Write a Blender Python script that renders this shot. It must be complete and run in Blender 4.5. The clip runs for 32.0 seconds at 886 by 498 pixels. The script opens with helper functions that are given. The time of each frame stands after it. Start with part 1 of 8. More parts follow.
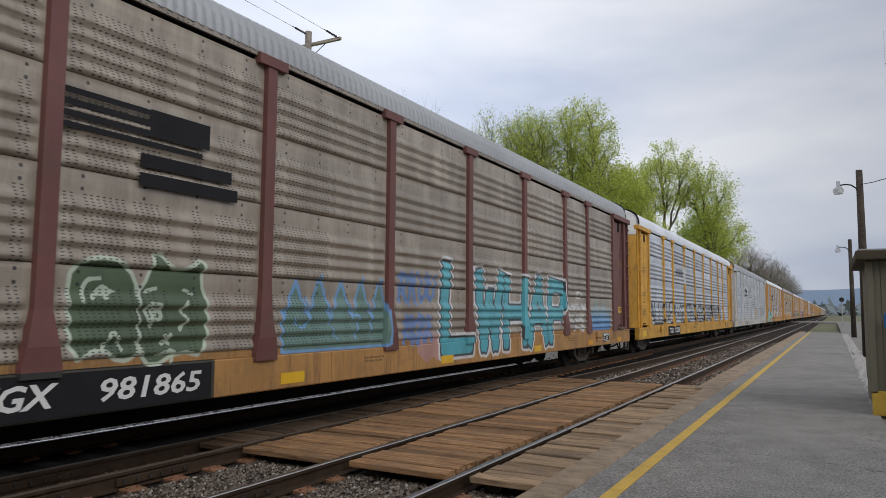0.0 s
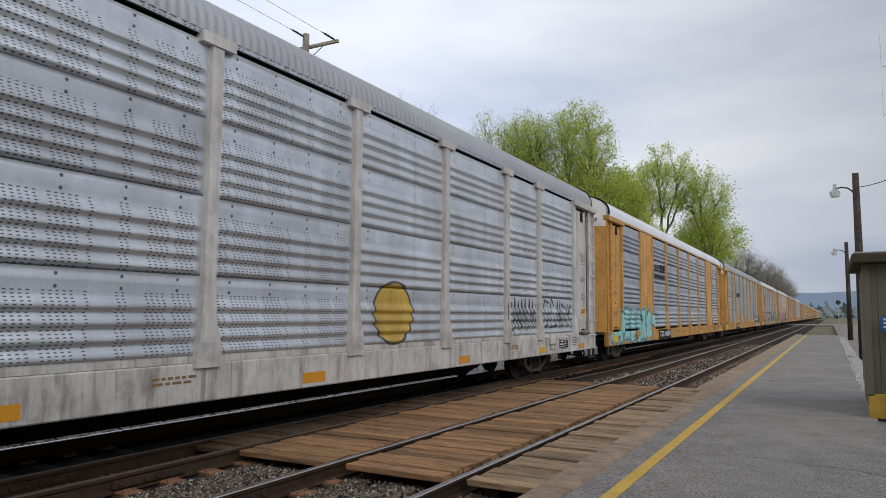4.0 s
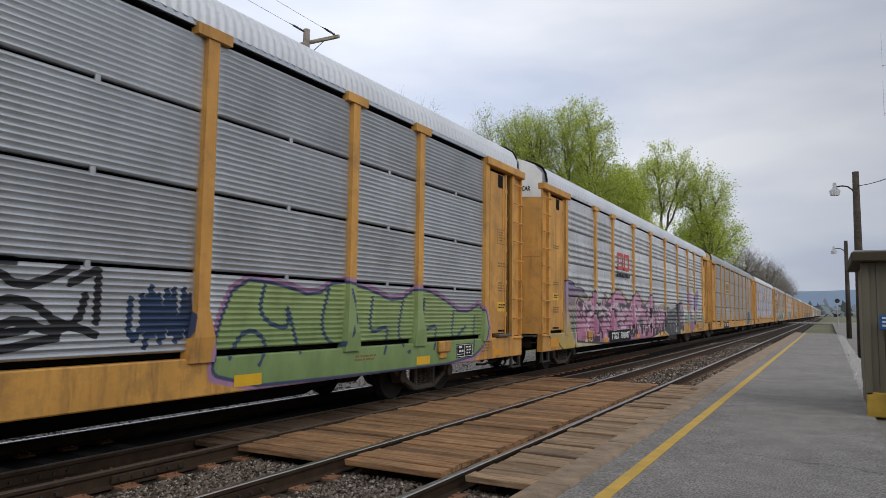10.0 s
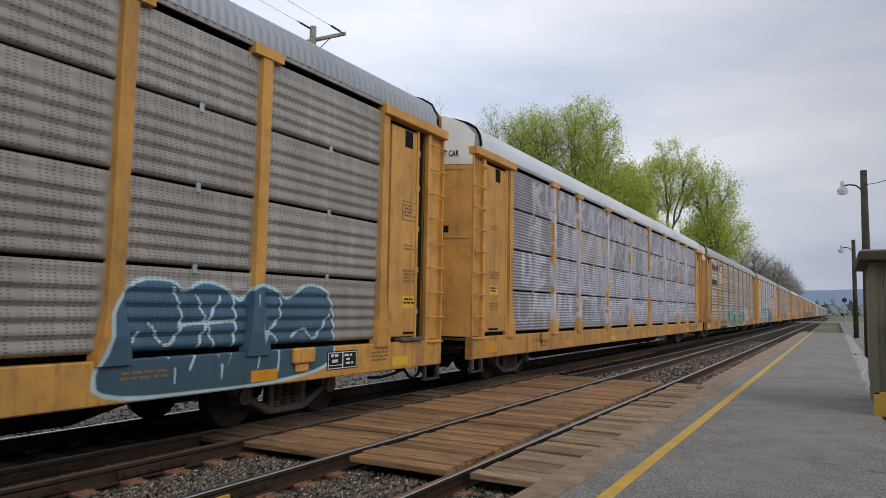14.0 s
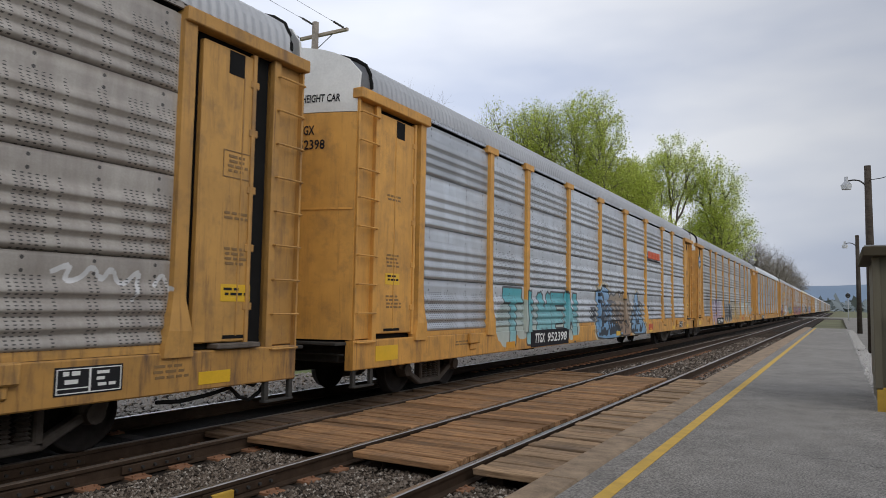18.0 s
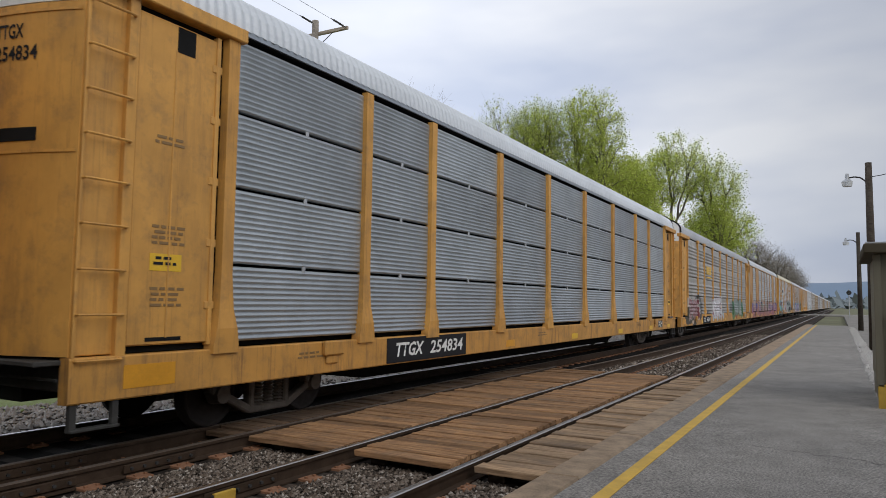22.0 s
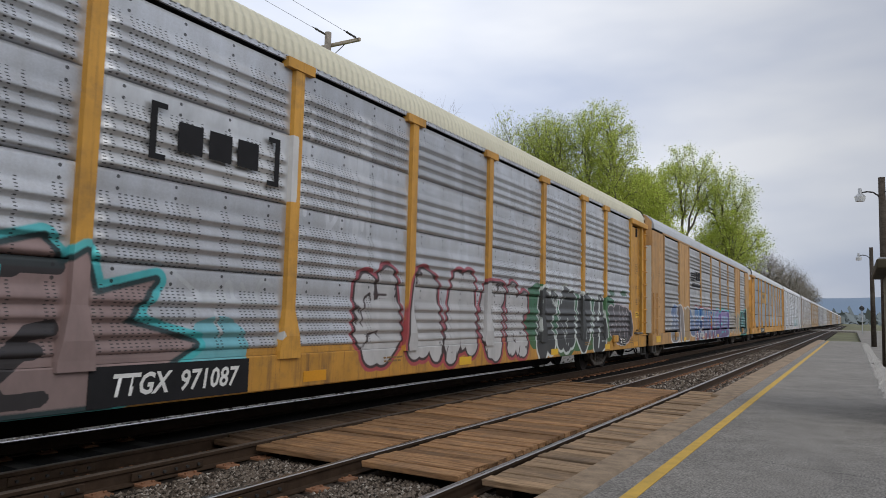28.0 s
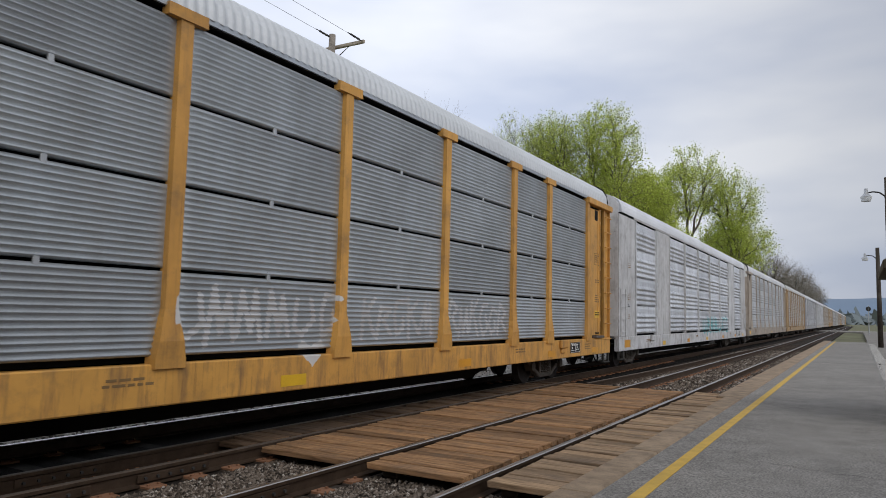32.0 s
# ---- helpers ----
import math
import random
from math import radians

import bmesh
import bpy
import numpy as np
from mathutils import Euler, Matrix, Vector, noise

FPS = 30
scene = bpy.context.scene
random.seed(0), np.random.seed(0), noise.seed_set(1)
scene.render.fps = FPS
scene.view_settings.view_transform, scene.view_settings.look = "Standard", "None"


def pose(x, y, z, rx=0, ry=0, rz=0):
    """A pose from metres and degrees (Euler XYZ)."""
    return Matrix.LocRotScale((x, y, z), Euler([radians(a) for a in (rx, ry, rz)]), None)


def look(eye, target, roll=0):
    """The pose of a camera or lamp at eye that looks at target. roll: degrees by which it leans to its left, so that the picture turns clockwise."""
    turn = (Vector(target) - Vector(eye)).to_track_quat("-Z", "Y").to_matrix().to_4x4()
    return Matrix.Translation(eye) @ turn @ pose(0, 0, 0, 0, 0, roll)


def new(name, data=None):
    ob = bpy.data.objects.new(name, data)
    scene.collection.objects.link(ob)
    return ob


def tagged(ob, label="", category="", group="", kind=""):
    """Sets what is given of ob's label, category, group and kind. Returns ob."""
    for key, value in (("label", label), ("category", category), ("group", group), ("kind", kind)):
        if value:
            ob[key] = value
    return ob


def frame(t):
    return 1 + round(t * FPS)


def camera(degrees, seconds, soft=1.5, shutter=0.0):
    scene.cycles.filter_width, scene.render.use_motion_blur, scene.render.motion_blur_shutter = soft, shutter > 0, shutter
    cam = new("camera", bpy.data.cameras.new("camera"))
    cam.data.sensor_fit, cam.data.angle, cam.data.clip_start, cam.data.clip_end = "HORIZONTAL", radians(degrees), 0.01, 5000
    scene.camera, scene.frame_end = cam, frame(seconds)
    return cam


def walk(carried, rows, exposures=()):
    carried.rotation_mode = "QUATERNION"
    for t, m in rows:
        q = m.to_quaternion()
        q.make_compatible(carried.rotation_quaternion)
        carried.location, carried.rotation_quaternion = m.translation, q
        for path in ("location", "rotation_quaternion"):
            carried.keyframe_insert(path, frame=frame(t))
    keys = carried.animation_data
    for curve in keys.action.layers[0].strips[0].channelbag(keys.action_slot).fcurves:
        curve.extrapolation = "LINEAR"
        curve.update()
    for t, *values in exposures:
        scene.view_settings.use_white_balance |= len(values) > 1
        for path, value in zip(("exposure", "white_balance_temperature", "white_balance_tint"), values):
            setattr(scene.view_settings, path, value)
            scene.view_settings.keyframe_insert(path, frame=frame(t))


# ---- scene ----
cam = camera(64.33, 32.0, soft=0.75, shutter=0.03)
EYE = (4.065, -1.301, 1.626)
# seconds, turn to the left of the track's line, tilt up, lean to the left, in degrees
TURNS = [
    (0, 28.891, 5.002, 0.420),
    (0.5, 28.942, 4.999, 0.353),
    (1, 28.981, 4.997, 0.303),
    (1.5, 28.938, 4.980, 0.401),
    (2, 28.915, 5.026, 0.439),
    (2.5, 28.872, 5.077, 0.336),
    (3, 28.805, 5.166, 0.235),
    (3.5, 28.769, 5.193, 0.356),
    (5.5, 28.492, 5.230, 0.612),
    (6, 28.492, 5.090, 0.695),
    (6.5, 28.499, 4.966, 0.821),
    (7, 28.553, 4.905, 0.858),
    (7.5, 28.564, 4.880, 0.867),
    (8, 28.546, 4.869, 0.844),
    (8.5, 28.574, 4.844, 0.751),
    (9, 28.574, 4.844, 0.751),
    (9.5, 28.607, 4.852, 0.809),
    (10, 28.640, 4.909, 0.758),
    (10.5, 28.635, 4.912, 0.869),
    (11, 28.646, 4.903, 0.903),
    (11.5, 28.757, 4.899, 1.116),
    (12, 28.837, 4.891, 1.020),
    (12.5, 28.929, 4.866, 1.007),
    (13, 28.952, 4.851, 0.961),
    (13.5, 29.060, 4.785, 0.974),
    (14, 29.097, 4.706, 1.006),
    (14.5, 29.222, 4.660, 1.030),
    (16.5, 29.288, 4.506, 0.900),
    (17, 29.299, 4.491, 0.910),
    (17.5, 29.320, 4.424, 0.929),
    (18, 29.317, 4.368, 0.968),
    (18.5, 29.307, 4.370, 0.885),
    (19, 29.318, 4.349, 0.745),
    (19.5, 29.310, 4.294, 0.814),
    (20, 29.299, 4.263, 0.784),
    (20.5, 29.301, 4.232, 0.815),
    (21, 29.290, 4.233, 0.814),
    (21.5, 29.331, 4.255, 0.795),
    (22, 29.370, 4.225, 0.800),
    (22.5, 29.248, 4.220, 0.997),
    (23, 29.411, 4.279, 0.804),
    (23.5, 29.890, 4.318, 0.859),
    (24, 30.129, 4.505, 0.888),
    (24.5, 30.264, 4.719, 0.989),
    (25, 30.330, 4.847, 0.939),
    (25.5, 30.401, 4.974, 0.892),
    (27.5, 30.177, 5.087, 1.404),
    (28, 30.176, 5.117, 1.420),
    (28.5, 30.217, 5.163, 1.321),
    (29, 30.239, 5.249, 1.333),
    (29.5, 30.300, 5.268, 1.431),
    (30, 30.390, 5.328, 1.415),
    (30.5, 30.432, 5.311, 1.357),
    (31, 30.487, 5.287, 1.432),
    (31.5, 30.504, 5.238, 1.391),
    (32, 30.553, 5.235, 1.289),
]


def aim(turn, tilt, lean):
    a, b = radians(turn), radians(tilt)
    way = Vector((-math.sin(a) * math.cos(b), math.cos(a) * math.cos(b), math.sin(b)))
    return look(EYE, Vector(EYE) + way * 4, lean)


walk(cam, [(t, aim(turn, tilt, lean)) for t, turn, tilt, lean in TURNS])
# ---- light ----
world = bpy.data.worlds.new("overcast")
scene.world = world
world.use_nodes = True
wn, wl = world.node_tree.nodes, world.node_tree.links
wn.clear()
w_out, w_bg = wn.new("ShaderNodeOutputWorld"), wn.new("ShaderNodeBackground")
w_sky = wn.new("ShaderNodeTexSky")
w_sky.sky_type, w_sky.sun_disc = "NISHITA", False
w_sky.sun_elevation, w_sky.sun_rotation = radians(52), radians(-60)
w_co, w_map, w_noise = wn.new("ShaderNodeTexCoord"), wn.new("ShaderNodeMapping"), wn.new("ShaderNodeTexNoise")
w_map.inputs["Scale"].default_value = (1.0, 1.0, 3.2)
w_noise.inputs["Scale"].default_value, w_noise.inputs["Detail"].default_value = 2.1, 4.5
w_noise.inputs["Roughness"].default_value = 0.45
w_ramp = wn.new("ShaderNodeValToRGB")
w_ramp.color_ramp.elements[0].position, w_ramp.color_ramp.elements[1].position = 0.36, 0.62
w_ramp.color_ramp.elements[0].color = (5.2, 5.75, 7.1, 1)
w_ramp.color_ramp.elements[1].color = (8.2, 8.4, 8.9, 1)
w_mix = wn.new("ShaderNodeMix")
w_mix.data_type = "RGBA"
w_mix.inputs["Factor"].default_value = 0.93
wl.new(w_co.outputs["Generated"], w_map.inputs["Vector"])
wl.new(w_map.outputs["Vector"], w_noise.inputs["Vector"])
wl.new(w_noise.outputs["Fac"], w_ramp.inputs["Fac"])
wl.new(w_sky.outputs["Color"], w_mix.inputs["A"])
wl.new(w_ramp.outputs["Color"], w_mix.inputs["B"])
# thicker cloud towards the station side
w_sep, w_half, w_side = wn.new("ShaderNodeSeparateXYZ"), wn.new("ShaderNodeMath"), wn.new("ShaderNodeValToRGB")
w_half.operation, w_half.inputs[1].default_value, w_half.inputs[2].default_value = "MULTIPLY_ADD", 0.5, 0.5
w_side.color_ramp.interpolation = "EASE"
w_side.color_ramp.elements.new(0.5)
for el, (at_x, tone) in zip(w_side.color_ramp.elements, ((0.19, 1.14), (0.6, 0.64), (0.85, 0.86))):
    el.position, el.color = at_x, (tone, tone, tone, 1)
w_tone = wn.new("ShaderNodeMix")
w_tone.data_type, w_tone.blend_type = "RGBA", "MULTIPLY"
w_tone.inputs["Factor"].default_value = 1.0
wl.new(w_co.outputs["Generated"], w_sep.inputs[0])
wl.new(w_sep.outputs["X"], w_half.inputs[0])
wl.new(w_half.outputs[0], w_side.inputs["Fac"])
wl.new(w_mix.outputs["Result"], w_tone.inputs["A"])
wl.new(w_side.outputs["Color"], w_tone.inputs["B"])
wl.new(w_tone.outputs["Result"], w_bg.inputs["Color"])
w_bg.inputs["Strength"].default_value = 0.113
wl.new(w_bg.outputs["Background"], w_out.inputs["Surface"])
sun_data = bpy.data.lights.new("sun", "SUN")
sun_data.energy, sun_data.angle, sun_data.color = 1.2, radians(50), (1.0, 0.97, 0.92)
sun = new("sun", sun_data)
sun.matrix_world = look((36, -8, 30), (0, 10, 0))


# ---- materials ----
def shade(name, build, rough=0.7, metal=0.0):
    """A material; build(n, l, p) wires its nodes to the shader p."""
    m = bpy.data.materials.new(name)
    m.use_nodes = True
    n, l = m.node_tree.nodes, m.node_tree.links
    p = n["Principled BSDF"]
    p.inputs["Roughness"].default_value, p.inputs["Metallic"].default_value = rough, metal
    build(n, l, p)
    return m


def coords(n, l, scale=(1, 1, 1), random_shift=True):
    co, mp = n.new("ShaderNodeTexCoord"), n.new("ShaderNodeMapping")
    mp.inputs["Scale"].default_value = scale
    l.new(co.outputs["Object"], mp.inputs["Vector"])
    if random_shift:
        info, mul = n.new("ShaderNodeObjectInfo"), n.new("ShaderNodeMath")
        mul.operation, mul.inputs[1].default_value = "MULTIPLY", 40.0
        l.new(info.outputs["Random"], mul.inputs[0])
        l.new(mul.outputs[0], mp.inputs["Location"])
    return mp.outputs["Vector"]


def noise_of(n, l, vec, scale, detail=4.0, rough=0.6):
    t = n.new("ShaderNodeTexNoise")
    t.inputs["Scale"].default_value, t.inputs["Detail"].default_value, t.inputs["Roughness"].default_value = scale, detail, rough
    l.new(vec, t.inputs["Vector"])
    return t.outputs["Fac"]


def ramp_of(n, l, fac, stops, constant=False):
    r = n.new("ShaderNodeValToRGB")
    e = r.color_ramp.elements
    while len(e) < len(stops):
        e.new(0.5)
    for el, (pos, col) in zip(e, stops):
        el.position = pos
        el.color = (*col, 1) if len(col) == 3 else col
    if constant:
        r.color_ramp.interpolation = "CONSTANT"
    l.new(fac, r.inputs["Fac"])
    return r.outputs["Color"]


def mix_of(n, l, fac, a, b, mode="MIX"):
    m = n.new("ShaderNodeMix")
    m.data_type, m.blend_type = "RGBA", mode
    for key, v in (("Factor", fac), ("A", a), ("B", b)):
        if isinstance(v, (int, float)):
            m.inputs[key].default_value = v
        elif isinstance(v, tuple):
            m.inputs[key].default_value = (*v, 1)
        else:
            l.new(v, m.inputs[key])
    return m.outputs["Result"]


def math_of(n, l, op, a, b=None, c=None):
    m = n.new("ShaderNodeMath")
    m.operation = op
    for i, v in enumerate((a, b, c)):
        if v is None:
            continue
        if isinstance(v, (int, float)):
            m.inputs[i].default_value = v
        else:
            l.new(v, m.inputs[i])
    return m.outputs[0]


def bump_of(n, l, p, height, strength=0.3, distance=0.01):
    b = n.new("ShaderNodeBump")
    b.inputs["Strength"].default_value, b.inputs["Distance"].default_value = strength, distance
    l.new(height, b.inputs["Height"])
    l.new(b.outputs["Normal"], p.inputs["Normal"])


def plain(name, col, var=0.25, scale=3.0, fine=40.0, rough=0.7, metal=0.0, bump=0.15, depth=0.004, stretch=(1, 1, 1)):
    """A surface of one colour, uneven at two scales."""
    def build(n, l, p):
        v = coords(n, l, stretch)
        a, b = noise_of(n, l, v, scale), noise_of(n, l, v, fine, 3.0)
        lo, hi = tuple(c * (1 - var) for c in col), tuple(min(1, c * (1 + var)) for c in col)
        c = ramp_of(n, l, a, [(0.3, lo), (0.7, hi)])
        c = mix_of(n, l, 0.35, c, ramp_of(n, l, b, [(0.3, lo), (0.7, hi)]))
        l.new(c, p.inputs["Base Color"])
        l.new(ramp_of(n, l, b, [(0.2, (rough - 0.12,) * 3), (0.8, (min(1, rough + 0.12),) * 3)]), p.inputs["Roughness"])
        bump_of(n, l, p, b, bump, depth)
        if max(col) < 0.09:
            # soot, oil and creosote hardly shine
            # dark colours, painted shade among them, hardly shine
            p.inputs["Specular IOR Level"].default_value = 0.12
    return shade(name, build, rough, metal)


def wood_build(dark, light):
    def build(n, l, p):
        v = coords(n, l, (1.2, 14, 14))
        g = noise_of(n, l, v, 2.2, 6, 0.65)
        v2 = coords(n, l, (1, 1, 1))
        s = noise_of(n, l, v2, 1.6, 3)
        info = n.new("ShaderNodeObjectInfo")
        c = ramp_of(n, l, g, [(0.3, dark), (0.7, light)])
        tone = ramp_of(n, l, info.outputs["Random"], [(0.0, (0.6, 0.57, 0.54)), (0.3, (0.9, 0.88, 0.86)), (1.0, (1.25, 1.18, 1.08))])
        c = mix_of(n, l, 1.0, c, tone, "MULTIPLY")
        c = mix_of(n, l, ramp_of(n, l, s, [(0.52, (0, 0, 0)), (0.75, (0.6, 0.6, 0.6))]), c, (0.11, 0.095, 0.08))
        l.new(c, p.inputs["Base Color"])
        p.inputs["Specular IOR Level"].default_value = 0.2
        bump_of(n, l, p, g, 0.5, 0.006)
    return build


M_PLANK = shade("worn_crossing_timber", wood_build((0.14, 0.075, 0.04), (0.47, 0.285, 0.15)), 0.85)
# darker brown for the strip of planks nearest the train
M_DARKPLANK = shade("dark_brown_crossing_timber", wood_build((0.065, 0.042, 0.028), (0.2, 0.135, 0.09)), 0.9)
M_GREYPLANK = shade("silvered_crossing_board", wood_build((0.17, 0.118, 0.075), (0.46, 0.33, 0.215)), 0.9)
M_TIE = shade("creosoted_tie", wood_build((0.022, 0.017, 0.013), (0.075, 0.056, 0.043)), 0.9)
# near-black: the shade beneath the train is painted into these ties
M_TIE_SHADED = shade("shade_blackened_tie", wood_build((0.006, 0.005, 0.005), (0.022, 0.019, 0.017)), 0.85)
M_POLE = shade("weathered_pole_wood", wood_build((0.022, 0.018, 0.015), (0.075, 0.064, 0.054)), 0.9)
M_GREYPOLE = shade("silvered_pole_wood", wood_build((0.2, 0.18, 0.155), (0.46, 0.42, 0.37)), 0.9)


def asphalt_build(n, l, p):
    v = coords(n, l, (1, 1, 1), False)
    grain, blot, wide = noise_of(n, l, v, 48, 3, 0.75), noise_of(n, l, v, 2.2, 5), noise_of(n, l, v, 0.35, 3)
    vor = n.new("ShaderNodeTexVoronoi")
    vor.inputs["Scale"].default_value = 55
    l.new(v, vor.inputs["Vector"])
    c = ramp_of(n, l, grain, [(0.34, (0.055, 0.05, 0.044)), (0.66, (0.57, 0.53, 0.475))])
    c = mix_of(n, l, 0.4, c, ramp_of(n, l, vor.outputs["Distance"], [(0.1, (0.31, 0.295, 0.27)), (0.6, (0.09, 0.086, 0.08))]))
    c = mix_of(n, l, 0.5, c, ramp_of(n, l, blot, [(0.3, (0.5, 0.5, 0.5)), (0.75, (1.25, 1.25, 1.25))]), "MULTIPLY")
    c = mix_of(n, l, 0.6, c, ramp_of(n, l, wide, [(0.3, (0.7, 0.7, 0.71)), (0.7, (1.2, 1.19, 1.17))]), "MULTIPLY")
    l.new(c, p.inputs["Base Color"])
    bump_of(n, l, p, grain, 0.6, 0.006)


M_ASPHALT = shade("worn_asphalt", asphalt_build, 0.85)
M_CRACK = plain("tar_dark_crack", (0.04, 0.04, 0.04), 0.3, 8, 40, 0.9)
M_KERB = plain("old_kerb_timber", (0.28, 0.205, 0.135), 0.55, 4.0, 60, 0.9, bump=0.4)
M_YELLOWLINE = plain("worn_yellow_line_paint", (0.58, 0.36, 0.05), 0.22, 5, 70, 0.7, bump=0.3)
M_BALLAST = plain("grey_brown_ballast", (0.035, 0.028, 0.023), 0.45, 14, 60, 0.95, bump=0.8, depth=0.02)
# ballast colour with the shade beneath the train painted in
M_SHADED_BED = plain("shade_blackened_ballast", (0.008, 0.007, 0.006), 0.5, 14, 60, 0.95, bump=0.8, depth=0.02)


def stone_build(stops):
    def build(n, l, p):
        geo = n.new("ShaderNodeNewGeometry")
        c = ramp_of(n, l, geo.outputs["Random Per Island"], stops)
        fine = noise_of(n, l, coords(n, l), 60, 3)
        l.new(mix_of(n, l, 0.5, c, ramp_of(n, l, fine, [(0.3, (0.6, 0.58, 0.55)), (0.7, (1.3, 1.3, 1.3))]), "MULTIPLY"), p.inputs["Base Color"])
    return build


M_STONE = shade("crushed_ballast_stone", stone_build([(0.0, (0.03, 0.023, 0.017)), (0.5, (0.13, 0.1, 0.076)), (0.9, (0.24, 0.2, 0.165)), (1.0, (0.46, 0.42, 0.37))]), 0.95)
M_PALESTONE = plain("pale_gravel_stone", (0.4, 0.385, 0.36), 0.3, 9, 60, 0.95)
M_RAIL = plain("rusty_rail_side", (0.062, 0.041, 0.028), 0.35, 6, 50, 0.75, 0.3)
M_RAILTOP = plain("polished_rail_head", (0.42, 0.40, 0.39), 0.12, 3, 40, 0.32, 0.95, stretch=(1, 0.1, 1))
M_RAILWORN = plain("dull_brown_rail_head", (0.115, 0.086, 0.065), 0.2, 3, 40, 0.6, 0.3, stretch=(1, 0.1, 1))
M_PLATE = plain("rust_red_tie_plate", (0.26, 0.125, 0.065), 0.35, 9, 60, 0.9)
M_GROUND = plain("dry_grass_and_dirt", (0.13, 0.13, 0.065), 0.5, 0.15, 6, 0.95, bump=0.6, depth=0.05)
M_SHED = plain("olive_grey_painted_board", (0.16, 0.145, 0.1), 0.15, 1.2, 40, 0.75, stretch=(6, 6, 0.5))
M_SHEDTRIM = plain("dark_brown_trim", (0.075, 0.063, 0.042), 0.2, 2, 40, 0.75)
M_SIGN = plain("blue_sign_paint", (0.02, 0.11, 0.32), 0.1, 3, 40, 0.5)
M_WHITE = plain("white_sign_paint", (0.75, 0.75, 0.73), 0.1, 3, 40, 0.5)
M_GREYMETAL = plain("galvanised_grey_metal", (0.42, 0.43, 0.44), 0.15, 5, 50, 0.45, 0.6)
M_DARKMETAL = plain("dark_iron", (0.06, 0.058, 0.055), 0.3, 5, 50, 0.7, 0.3)
M_WIRE = plain("dark_wire", (0.05, 0.05, 0.055), 0.1, 3, 40, 0.6)
# black of seals, hoses and slots, and of sheets painted as inner shade
M_BLACK = plain("black_for_shade_and_rubber", (0.012, 0.012, 0.012), 0.3, 3, 40, 0.95)
M_TRUCK = plain("road_dirt_on_cast_steel", (0.125, 0.106, 0.09), 0.4, 6, 45, 0.85, 0.2)
M_WHEEL = plain("dark_wheel_steel", (0.032, 0.027, 0.025), 0.35, 7, 45, 0.7, 0.3)
# underframe colour holds the darkness under the cars, painted near black
M_UNDER = plain("shade_black_underframe", (0.01, 0.009, 0.008), 0.4, 3, 40, 0.9)
M_BARK = plain("grey_bark", (0.1, 0.086, 0.068), 0.35, 5, 30, 0.95, stretch=(1, 1, 0.3))


def leaf_build(lo, hi, through_light=0.5):
    def build(n, l, p):
        geo = n.new("ShaderNodeNewGeometry")
        c = ramp_of(n, l, geo.outputs["Random Per Island"], [(0.0, lo), (1.0, hi)])
        l.new(c, p.inputs["Base Color"])
        t, m = n.new("ShaderNodeBsdfTranslucent"), n.new("ShaderNodeMixShader")
        l.new(c, t.inputs["Color"])
        m.inputs[0].default_value = through_light
        l.new(p.outputs[0], m.inputs[1])
        l.new(t.outputs[0], m.inputs[2])
        l.new(m.outputs[0], n["Material Output"].inputs["Surface"])
    return build


M_LEAF = shade("young_spring_leaf", leaf_build((0.33, 0.41, 0.045), (0.7, 0.76, 0.18)), 0.6)
# brown buds paled by the far trees' haze, mixed into the colour
M_BUD = shade("haze_paled_bud", leaf_build((0.3, 0.27, 0.225), (0.48, 0.44, 0.38)), 0.8)
# the blue is distance haze, painted into the hill's colour
M_HILL = plain("haze_painted_hill", (0.16, 0.22, 0.3), 0.1, 0.002, 0.02, 1.0)


